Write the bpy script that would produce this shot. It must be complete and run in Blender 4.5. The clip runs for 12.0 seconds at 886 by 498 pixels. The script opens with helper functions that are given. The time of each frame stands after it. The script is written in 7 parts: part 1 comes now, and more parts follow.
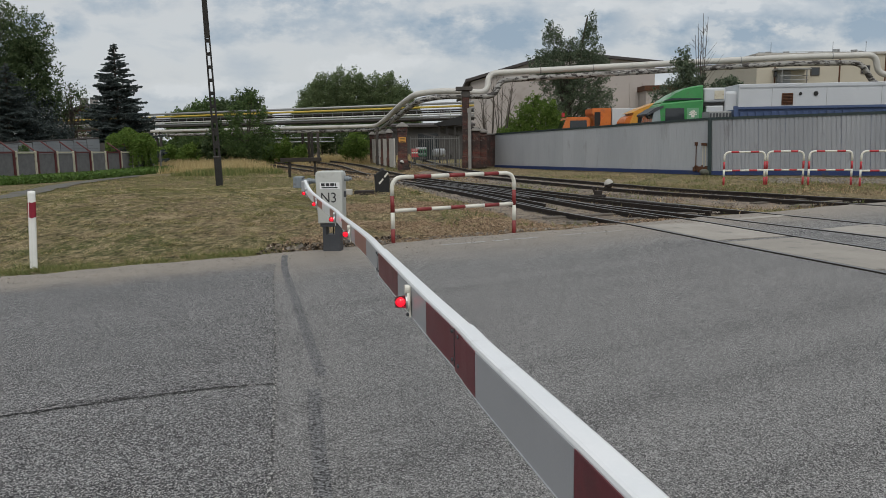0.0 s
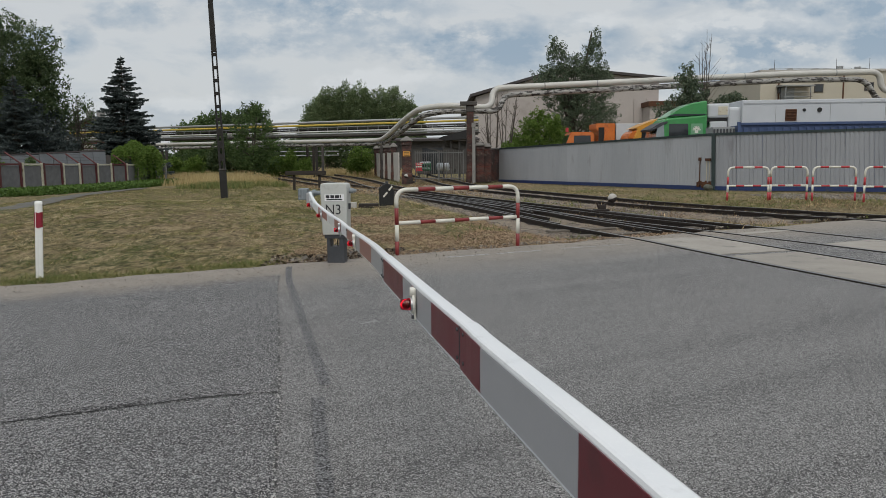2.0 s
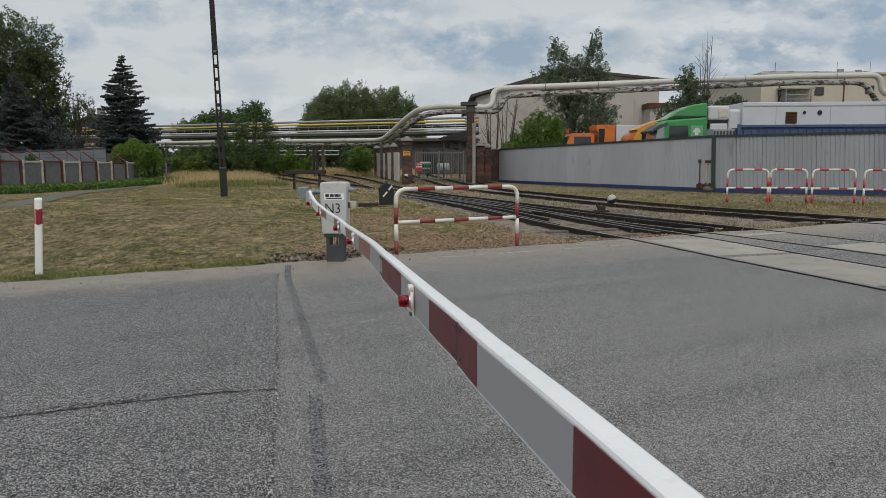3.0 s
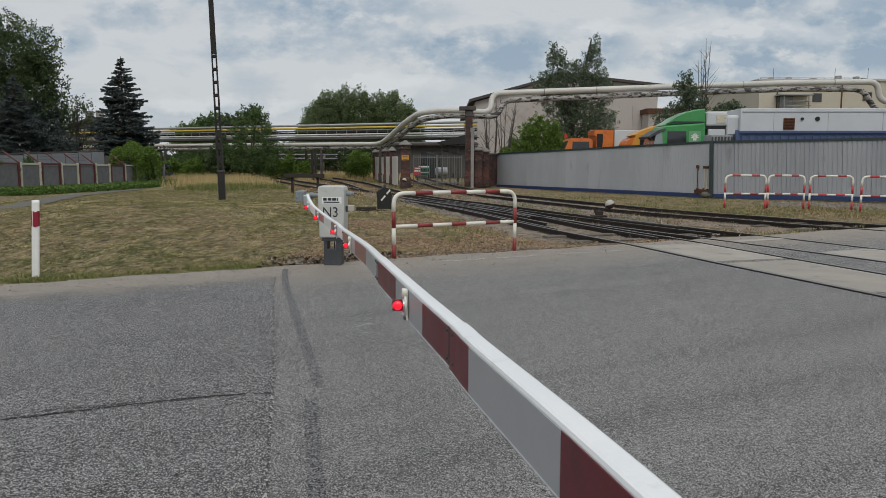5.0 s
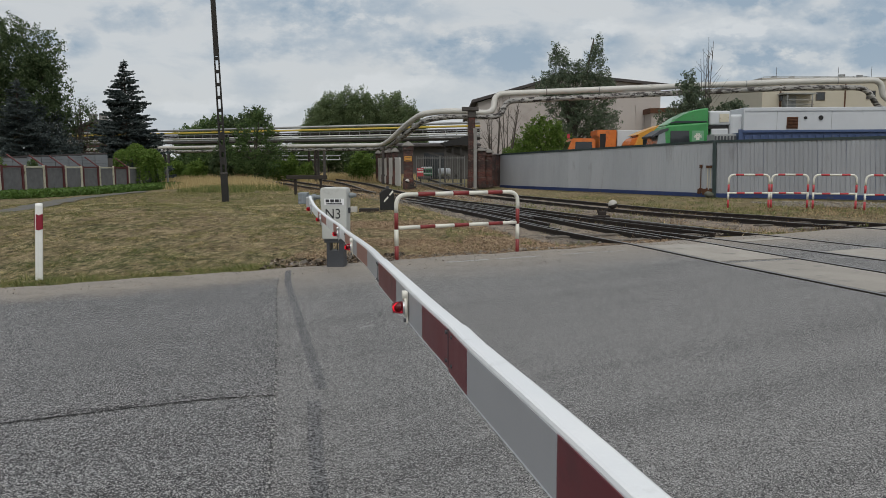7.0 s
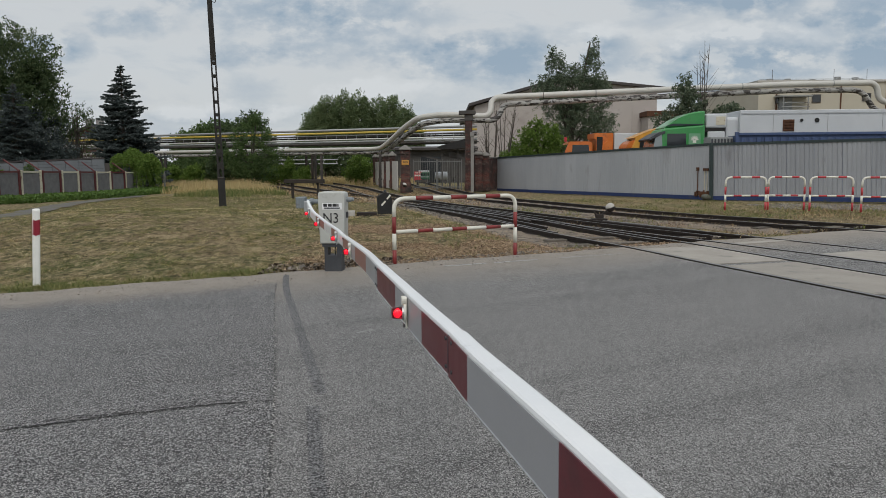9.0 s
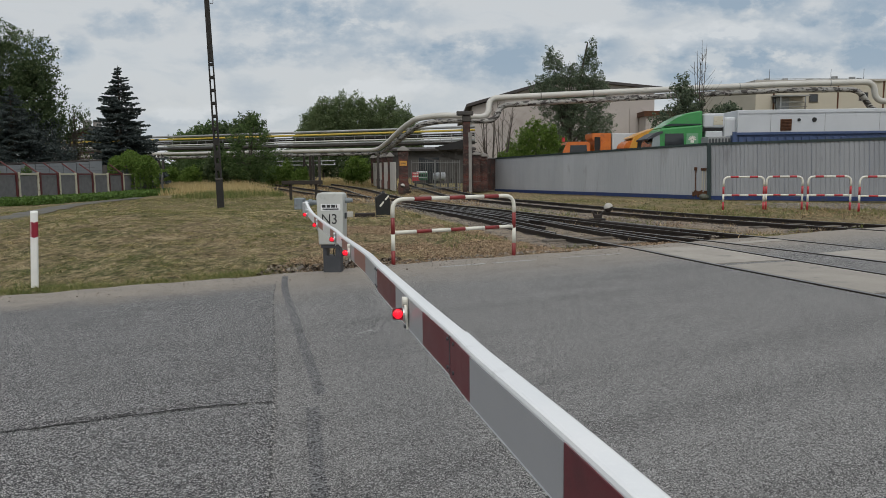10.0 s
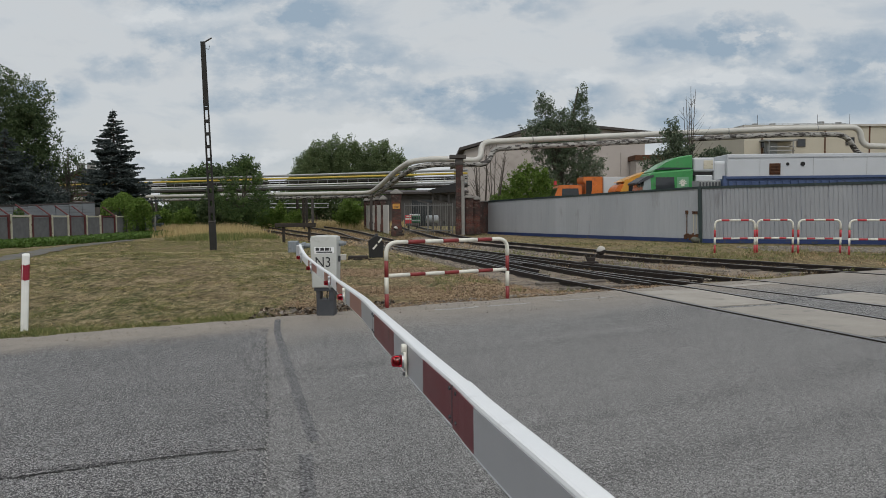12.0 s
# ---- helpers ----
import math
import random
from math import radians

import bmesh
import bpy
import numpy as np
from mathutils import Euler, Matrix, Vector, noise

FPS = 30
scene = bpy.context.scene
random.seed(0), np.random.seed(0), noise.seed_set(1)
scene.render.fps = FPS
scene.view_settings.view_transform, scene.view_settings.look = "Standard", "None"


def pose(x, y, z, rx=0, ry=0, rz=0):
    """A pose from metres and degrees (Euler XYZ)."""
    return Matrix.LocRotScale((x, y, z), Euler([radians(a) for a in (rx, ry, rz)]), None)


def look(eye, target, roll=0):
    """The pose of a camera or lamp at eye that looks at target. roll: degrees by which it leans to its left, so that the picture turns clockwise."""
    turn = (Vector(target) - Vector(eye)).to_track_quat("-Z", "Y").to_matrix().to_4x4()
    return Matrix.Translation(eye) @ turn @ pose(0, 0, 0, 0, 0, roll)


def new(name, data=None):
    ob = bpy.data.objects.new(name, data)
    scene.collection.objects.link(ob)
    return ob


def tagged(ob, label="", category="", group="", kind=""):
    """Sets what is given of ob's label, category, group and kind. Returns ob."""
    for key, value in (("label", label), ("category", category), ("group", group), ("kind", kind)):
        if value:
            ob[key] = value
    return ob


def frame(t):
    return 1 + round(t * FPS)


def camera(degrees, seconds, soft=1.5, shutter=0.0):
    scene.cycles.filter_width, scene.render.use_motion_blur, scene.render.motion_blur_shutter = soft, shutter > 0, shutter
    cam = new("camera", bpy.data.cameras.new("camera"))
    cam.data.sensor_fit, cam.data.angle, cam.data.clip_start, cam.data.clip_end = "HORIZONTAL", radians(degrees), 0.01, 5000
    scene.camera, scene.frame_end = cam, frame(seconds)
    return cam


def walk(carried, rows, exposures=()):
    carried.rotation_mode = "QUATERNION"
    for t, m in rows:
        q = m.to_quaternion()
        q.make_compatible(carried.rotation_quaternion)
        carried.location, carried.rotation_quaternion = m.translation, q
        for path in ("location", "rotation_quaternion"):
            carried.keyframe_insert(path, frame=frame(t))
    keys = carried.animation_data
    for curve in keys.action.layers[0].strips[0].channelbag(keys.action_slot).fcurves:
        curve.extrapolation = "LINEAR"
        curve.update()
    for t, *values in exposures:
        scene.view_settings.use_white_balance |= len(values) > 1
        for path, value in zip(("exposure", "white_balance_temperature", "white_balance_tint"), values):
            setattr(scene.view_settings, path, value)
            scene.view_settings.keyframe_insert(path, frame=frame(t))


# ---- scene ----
# ---------------------------------------------------------------- camera
cam = camera(61.0, 12.0, soft=0.35)
PATH = [
    (0, (-0.015, 0.073, 1.646), (-0.008, 2.053, 1.359), -0.9),
    (0.5, (-0.014, 0.061, 1.638), (-0.015, 2.043, 1.369), -1.0),
    (1, (-0.018, 0.056, 1.628), (-0.021, 2.038, 1.364), -0.8),
    (1.5, (-0.016, 0.027, 1.627), (-0.017, 2.011, 1.373), -0.7),
    (2, (-0.019, 0.035, 1.62), (-0.021, 2.02, 1.371), -0.6),
    (2.5, (-0.024, 0.036, 1.614), (-0.027, 2.021, 1.369), -0.4),
    (3, (-0.012, 0.022, 1.61), (-0.013, 2.006, 1.362), -0.2),
    (5, (-0.001, 0.018, 1.612), (0.003, 2.004, 1.375), 0.1),
    (5.5, (-0.007, 0.015, 1.615), (-0.002, 2.001, 1.381), 0.1),
    (6, (0.001, 0.012, 1.617), (0.001, 1.999, 1.385), -0.0),
    (6.5, (0.006, 0.028, 1.613), (0.004, 2.015, 1.381), -0.1),
    (7, (0.009, 0.023, 1.617), (0.004, 2.009, 1.382), -0.2),
    (9, (0.0, 0.024, 1.624), (0.002, 2.011, 1.398), -0.4),
    (9.5, (-0.003, 0.031, 1.617), (0.003, 2.018, 1.392), -0.5),
    (10, (-0.01, 0.028, 1.621), (-0.003, 2.015, 1.397), -0.6),
    (10.5, (-0.005, 0.03, 1.623), (0.002, 2.018, 1.405), -0.7),
    (11, (-0.013, 0.052, 1.62), (-0.004, 2.041, 1.408), -0.7),
    (11.5, (-0.019, 0.03, 1.634), (0.001, 2.023, 1.471), -0.7),
    (12, (-0.028, 0.035, 1.632), (0.0, 2.032, 1.52), -0.5),
]
walk(cam, [(t, look(eye, target, roll)) for t, eye, target, roll in PATH])

# ---------------------------------------------------------------- light
SUN_EL, SUN_AZ = radians(55), radians(182)      # azimuth measured from +y towards +x
sun = new("sun", bpy.data.lights.new("sun", "SUN"))
sun.data.energy, sun.data.angle, sun.data.color = 1.5, radians(35), (1.0, 0.96, 0.9)
sun_dir = Vector((math.sin(SUN_AZ) * math.cos(SUN_EL), math.cos(SUN_AZ) * math.cos(SUN_EL), math.sin(SUN_EL)))
sun.matrix_world = look(sun_dir * 100, (0, 0, 0))
scene.view_settings.exposure = 0.0


class Nodes:
    """Small helper to write node trees."""

    def __init__(self, tree):
        self.t = tree
        tree.nodes.clear()

    def add(self, kind, inputs=None, **props):
        n = self.t.nodes.new(kind)
        for k, v in props.items():
            setattr(n, k, v)
        for k, v in (inputs or {}).items():
            if isinstance(v, bpy.types.NodeSocket):
                self.t.links.new(v, n.inputs[k])
            else:
                n.inputs[k].default_value = v
        return n

    def noise(self, vec, scale, detail=5.0, rough=0.6, distort=0.0):
        n = self.add("ShaderNodeTexNoise", {"Vector": vec, "Scale": scale, "Detail": detail, "Roughness": rough, "Distortion": distort})
        return n.outputs["Fac"]

    def ramp(self, fac, stops, mode="LINEAR"):
        n = self.add("ShaderNodeValToRGB", {"Fac": fac})
        r = n.color_ramp
        r.interpolation = mode
        while len(r.elements) < len(stops):
            r.elements.new(0.5)
        for e, (p, c) in zip(r.elements, stops):
            e.position = p
            e.color = (*c, 1) if len(c) == 3 else c
        return n.outputs["Color"]

    def mix(self, fac, a, b, blend="MIX"):
        n = self.add("ShaderNodeMix", data_type="RGBA", blend_type=blend)
        for sock, v in ((n.inputs[0], fac), (n.inputs[6], a), (n.inputs[7], b)):
            if isinstance(v, bpy.types.NodeSocket):
                self.t.links.new(v, sock)
            else:
                sock.default_value = v if isinstance(v, (int, float)) else (*v, 1)
        return n.outputs[2]

    def math(self, op, a, b=0.0):
        n = self.add("ShaderNodeMath", operation=op)
        for i, v in enumerate((a, b)):
            if isinstance(v, bpy.types.NodeSocket):
                self.t.links.new(v, n.inputs[i])
            else:
                n.inputs[i].default_value = v
        return n.outputs[0]


world = bpy.data.worlds.new("world")
scene.world = world
world.use_nodes = True
w = Nodes(world.node_tree)
sky = w.add("ShaderNodeTexSky", sky_type="NISHITA", sun_disc=False, sun_elevation=SUN_EL, sun_rotation=SUN_AZ, air_density=1.0, dust_density=2.0)
gen = w.add("ShaderNodeTexCoord").outputs["Generated"]
sep = w.add("ShaderNodeSeparateXYZ", {"Vector": gen})
up = w.math("ADD", w.math("MAXIMUM", sep.outputs["Z"], 0.0), 0.16)
flat = w.add("ShaderNodeCombineXYZ", {"X": w.math("DIVIDE", sep.outputs["X"], up), "Y": w.math("DIVIDE", sep.outputs["Y"], up), "Z": 0.0}).outputs[0]
lumps = w.add("ShaderNodeMapping", {"Vector": gen, "Scale": (1.0, 1.0, 2.6), "Location": (0.35, 0.1, 0.2)}).outputs[0]
big = w.noise(flat, 0.62, 4.0, 0.5, 0.6)
fine = w.noise(lumps, 6.5, 10.0, 0.56, 0.25)
cover = w.math("ADD", w.math("MULTIPLY", big, 0.25), w.math("MULTIPLY", fine, 0.75))
clouds = w.ramp(cover, [(0.34, (0.47, 0.545, 0.635)), (0.44, (0.585, 0.64, 0.69)), (0.51, (0.685, 0.72, 0.745)), (0.58, (0.69, 0.72, 0.74)), (0.68, (0.60, 0.645, 0.69))])
# cloud banks: tangents of azimuth and height of the middle, half width, half height, density
ahead = w.math("MAXIMUM", sep.outputs["Y"], 0.25)
uv = w.add("ShaderNodeCombineXYZ", {"X": w.math("DIVIDE", sep.outputs["X"], ahead), "Y": w.math("DIVIDE", sep.outputs["Z"], ahead), "Z": 0.0}).outputs[0]
puff = w.add("ShaderNodeTexNoise", {"Vector": w.add("ShaderNodeMapping", {"Vector": uv, "Scale": (1.0, 1.7, 1.0)}).outputs[0], "Scale": 15.0, "Detail": 9.0, "Roughness": 0.60})
drift = w.add("ShaderNodeVectorMath", {0: puff.outputs["Color"], 1: (0.5, 0.5, 0.5)}, operation="SUBTRACT").outputs[0]
drift = w.add("ShaderNodeVectorMath", {0: drift, 1: (0.11, 0.045, 0.0)}, operation="MULTIPLY").outputs[0]
bent = w.add("ShaderNodeVectorMath", {0: uv, 1: drift}, operation="ADD").outputs[0]


def banks(rows):
    total = None
    for u, v, a, b, dense in rows:
        near = w.add("ShaderNodeMapping", {"Vector": bent, "Location": (-u / a, -v / b, 0), "Scale": (1 / a, 1 / b, 0)}).outputs[0]
        one = w.math("MULTIPLY", w.add("ShaderNodeTexGradient", {"Vector": near}, gradient_type="SPHERICAL").outputs["Fac"], dense)
        total = one if total is None else w.math("MAXIMUM", total, one)
    return total


grey_bellies = banks([(-0.29, 0.285, 0.15, 0.045, 1.0), (-0.155, 0.25, 0.09, 0.036, 0.9), (-0.30, 0.222, 0.13, 0.038, 0.5), (-0.14, 0.19, 0.20, 0.052, 0.7), (-0.495, 0.152, 0.062, 0.026, 0.9), (-0.39, 0.185, 0.09, 0.028, 0.45),
                      (-0.20, 0.148, 0.14, 0.030, 0.5), (0.075, 0.138, 0.16, 0.042, 0.95), (0.205, 0.142, 0.07, 0.036, 0.7), (0.125, 0.262, 0.12, 0.030, 0.4), (0.42, 0.218, 0.085, 0.044, 1.0), (0.325, 0.208, 0.10, 0.028, 0.75),
                      (0.56, 0.188, 0.14, 0.046, 0.85), (0.405, 0.136, 0.18, 0.042, 1.0), (0.56, 0.138, 0.09, 0.042, 0.75), (0.31, 0.136, 0.05, 0.034, 0.6), (0.37, 0.110, 0.13, 0.022, 0.7), (-0.03, 0.145, 0.09, 0.034, 0.5)])
white_tops = banks([(0.39, 0.163, 0.16, 0.022, 0.9), (0.31, 0.158, 0.05, 0.024, 0.7), (-0.10, 0.100, 0.09, 0.020, 0.9), (-0.04, 0.098, 0.07, 0.018, 0.8), (-0.305, 0.072, 0.09, 0.016, 0.9), (-0.21, 0.073, 0.05, 0.014, 0.8), (0.20, 0.168, 0.08, 0.016, 0.6), (-0.32, 0.248, 0.13, 0.022, 0.6), (0.20, 0.062, 0.12, 0.02, 0.6)])
blue = w.mix(1.0, sky.outputs[0], (0.1, 0.1, 0.1), "MULTIPLY")
shade = w.mix(0.92, blue, clouds)
curl = w.math("ADD", w.math("MULTIPLY", puff.outputs["Fac"], 5.0), -1.85)
shade = w.mix(w.ramp(w.math("MULTIPLY", grey_bellies, curl), [(0.04, (0, 0, 0)), (0.20, (0.45, 0.45, 0.45)), (0.55, (1, 1, 1))]), shade, (0.35, 0.452, 0.56))
shade = w.mix(w.ramp(w.math("MULTIPLY", white_tops, curl), [(0.05, (0, 0, 0)), (0.45, (0.85, 0.85, 0.85))]), shade, (0.74, 0.775, 0.80))
haze = w.ramp(sep.outputs["Z"], [(0.0, (1, 1, 1)), (0.13, (0, 0, 0))])
full = w.mix(w.math("MULTIPLY", haze, 0.35), shade, (0.64, 0.68, 0.70))
bg = w.add("ShaderNodeBackground", {"Color": full, "Strength": 0.875})
w.t.links.new(bg.outputs[0], w.add("ShaderNodeOutputWorld").inputs["Surface"])


# ---------------------------------------------------------------- materials
def surf(name, c1, c2, scale=4.0, rough=0.7, metal=0.0, bump=0.15, bscale=60.0, stain=None, stain_at=(0.58, 0.68), stain_scale=2.0,
         space="Object", island=0.0, objrand=0.0, coat=0.0, spec=0.5, stretch=(1, 1, 1), depth=0.01):
    """A worn surface: colour varies at two scales, with stains of their own shape and fine relief."""
    m = bpy.data.materials.new(name)
    m.use_nodes = True
    k = Nodes(m.node_tree)
    vec = k.add("ShaderNodeNewGeometry").outputs["Position"] if space == "World" else k.add("ShaderNodeTexCoord").outputs["Object"]
    if stretch != (1, 1, 1):
        vec = k.add("ShaderNodeMapping", {"Vector": vec, "Scale": stretch}).outputs[0]
    coarse, grain = k.noise(vec, scale, 4, 0.6), k.noise(vec, bscale, 3, 0.65)
    col = k.mix(k.ramp(coarse, [(0.3, (0, 0, 0)), (0.7, (1, 1, 1))]), c1, c2)
    col = k.mix(k.math("MULTIPLY", k.math("SUBTRACT", grain, 0.5), 0.7), col, (1, 1, 1), "SOFT_LIGHT")
    if stain:
        s = k.noise(vec, stain_scale, 7, 0.65, 0.2)
        col = k.mix(k.ramp(s, [(stain_at[0], (0, 0, 0)), (stain_at[1], (1, 1, 1))]), col, stain)
    if island:
        r = k.add("ShaderNodeNewGeometry").outputs["Random Per Island"]
        hsv = k.add("ShaderNodeHueSaturation", {"Color": col, "Value": k.math("ADD", k.math("MULTIPLY", r, island * 2), 1 - island), "Hue": k.math("ADD", k.math("MULTIPLY", r, 0.03), 0.485)})
        col = hsv.outputs[0]
    if objrand:
        r = k.add("ShaderNodeObjectInfo").outputs["Random"]
        col = k.add("ShaderNodeHueSaturation", {"Color": col, "Value": k.math("ADD", k.math("MULTIPLY", r, objrand * 2), 1 - objrand)}).outputs[0]
    bmp = k.add("ShaderNodeBump", {"Height": grain, "Strength": bump, "Distance": depth})
    p = k.add("ShaderNodeBsdfPrincipled", {"Base Color": col, "Roughness": k.math("ADD", k.math("MULTIPLY", coarse, 0.2), rough - 0.1), "Metallic": metal,
                                           "Normal": bmp.outputs[0], "Coat Weight": coat, "Specular IOR Level": spec})
    k.t.links.new(p.outputs[0], k.add("ShaderNodeOutputMaterial").inputs["Surface"])
    return m


def leafy(name, stops, through_it=0.25, rough=0.6):
    """Leaves, needles and blades: each one takes its own tone; some light passes through."""
    m = bpy.data.materials.new(name)
    m.use_nodes = True
    k = Nodes(m.node_tree)
    r = k.add("ShaderNodeNewGeometry").outputs["Random Per Island"]
    col = k.ramp(r, stops)
    p = k.add("ShaderNodeBsdfPrincipled", {"Base Color": col, "Roughness": rough, "Specular IOR Level": 0.25})
    tr = k.add("ShaderNodeBsdfTranslucent", {"Color": col})
    mx = k.add("ShaderNodeMixShader", {"Fac": through_it})
    k.t.links.new(p.outputs[0], mx.inputs[1])
    k.t.links.new(tr.outputs[0], mx.inputs[2])
    k.t.links.new(mx.outputs[0], k.add("ShaderNodeOutputMaterial").inputs["Surface"])
    return m


def asphalt(name, dark, light, chip, dusty, crackle, grain, reach, thick, pits):
    m = bpy.data.materials.new(name)
    m.use_nodes = True
    k = Nodes(m.node_tree)
    vec = k.add("ShaderNodeTexCoord").outputs["Object"]
    broad = k.noise(vec, 0.35, 5, 0.6)
    streak = k.noise(k.add("ShaderNodeMapping", {"Vector": vec, "Scale": (0.10, 1.9, 1)}).outputs[0], 1.0, 5, 0.62)
    grit = k.add("ShaderNodeTexVoronoi", {"Vector": vec, "Scale": grain}).outputs["Color"]
    grit2 = k.noise(vec, 140.0, 3, 0.7)
    g = k.add("ShaderNodeSeparateColor", {"Color": grit}).outputs[0]
    col = k.mix(broad, dark, light)
    col = k.mix(k.ramp(streak, [(0.34, (0, 0, 0)), (0.66, (1, 1, 1))]), col, (light[0] * 1.25, light[1] * 1.25, light[2] * 1.25))
    col = k.mix(k.ramp(streak, [(0.34, (0.5, 0.5, 0.5)), (0.50, (0, 0, 0))]), col, (dark[0] * 0.78, dark[1] * 0.78, dark[2] * 0.78))
    g2 = k.add("ShaderNodeSeparateColor", {"Color": k.add("ShaderNodeTexVoronoi", {"Vector": vec, "Scale": grain * 0.6}).outputs["Color"]}).outputs[1]
    patch = k.noise(vec, 17.0, 4, 0.7)
    col = k.mix(k.ramp(patch, [(0.30, (0.32, 0.32, 0.32)), (0.50, (0, 0, 0))]), col, (dark[0] * 0.6, dark[1] * 0.6, dark[2] * 0.6))
    col = k.mix(k.ramp(patch, [(0.52, (0, 0, 0)), (0.72, (0.32, 0.32, 0.32))]), col, (light[0] * 1.4, light[1] * 1.4, light[2] * 1.4))
    col = k.mix(k.ramp(g, [(0.0, (1, 1, 1)), (pits * 0.7, (1, 1, 1)), (pits * 1.15, (0, 0, 0))]), col, (dark[0] * 0.08, dark[1] * 0.08, dark[2] * 0.09))
    col = k.mix(k.ramp(g2, [(0.0, (1, 1, 1)), (pits * 0.35, (1, 1, 1)), (pits * 0.5, (0, 0, 0))]), col, (dark[0] * 0.2, dark[1] * 0.2, dark[2] * 0.2))
    col = k.mix(k.ramp(g, [(0.72, (0, 0, 0)), (0.90, (1, 1, 1))]), col, chip)
    col = k.mix(k.ramp(g2, [(0.93, (0, 0, 0)), (0.97, (0.8, 0.8, 0.8))]), col, chip)
    # sand blown against the far edge of the road
    edge = k.add("ShaderNodeSeparateXYZ", {"Vector": vec}).outputs["Y"]
    wob = k.math("ADD", edge, k.math("MULTIPLY", k.math("SUBTRACT", k.noise(vec, 1.1, 6, 0.65), 0.5), 1.5))
    dust = k.ramp(k.math("ADD", k.math("MULTIPLY", wob, 0.3), 0.75), [(reach, (0, 0, 0)), ((reach + thick) / 2, (0.35, 0.35, 0.35)), (thick, (1, 1, 1))])
    sand = k.mix(k.ramp(k.noise(vec, 38.0, 5, 0.75), [(0.34, (0, 0, 0)), (0.62, (1, 1, 1))]), (0.185, 0.163, 0.138), (0.40, 0.355, 0.305))
    sand = k.mix(k.ramp(k.noise(vec, 2.6, 5, 0.65), [(0.42, (0, 0, 0)), (0.62, (0.6, 0.6, 0.6))]), sand, (0.255, 0.228, 0.197))
    col = k.mix(k.math("MULTIPLY", dust, dusty), col, sand)
    bmp = k.add("ShaderNodeBump", {"Height": k.math("ADD", g, grit2), "Strength": crackle, "Distance": 0.004})
    p = k.add("ShaderNodeBsdfPrincipled", {"Base Color": col, "Roughness": 0.86, "Normal": bmp.outputs[0], "Specular IOR Level": 0.35})
    k.t.links.new(p.outputs[0], k.add("ShaderNodeOutputMaterial").inputs["Surface"])
    return m


def soil(name):
    m = bpy.data.materials.new(name)
    m.use_nodes = True
    k = Nodes(m.node_tree)
    vec = k.add("ShaderNodeNewGeometry").outputs["Position"]
    long_vec = k.add("ShaderNodeMapping", {"Vector": vec, "Scale": (1.0, 0.48, 1.0)}).outputs[0]
    a, b, c = k.noise(vec, 0.30, 6, 0.65), k.noise(long_vec, 3.0, 7, 0.7), k.noise(vec, 38, 5, 0.75)
    thatch = k.noise(long_vec, 9.0, 7, 0.75, 0.3)
    col = k.mix(k.ramp(a, [(0.42, (0, 0, 0)), (0.58, (1, 1, 1))]), (0.20, 0.152, 0.09), (0.112, 0.118, 0.048))
    col = k.mix(k.ramp(b, [(0.48, (0, 0, 0)), (0.60, (0.8, 0.8, 0.8))]), col, (0.31, 0.24, 0.14))
    col = k.mix(k.ramp(thatch, [(0.50, (0, 0, 0)), (0.62, (0.9, 0.9, 0.9))]), col, (0.47, 0.375, 0.225))
    # shade in the hollows of the thatch, put into the soil colour
    col = k.mix(k.ramp(thatch, [(0.36, (1, 1, 1)), (0.47, (0, 0, 0))]), col, (0.040, 0.034, 0.020))
    col = k.mix(k.ramp(c, [(0.36, (0.85, 0.85, 0.85)), (0.48, (0, 0, 0))]), col, (0.05, 0.04, 0.025))
    bmp = k.add("ShaderNodeBump", {"Height": k.math("ADD", thatch, c), "Strength": 0.8, "Distance": 0.05})
    p = k.add("ShaderNodeBsdfPrincipled", {"Base Color": col, "Roughness": 0.95, "Normal": bmp.outputs[0], "Specular IOR Level": 0.1})
    k.t.links.new(p.outputs[0], k.add("ShaderNodeOutputMaterial").inputs["Surface"])
    return m


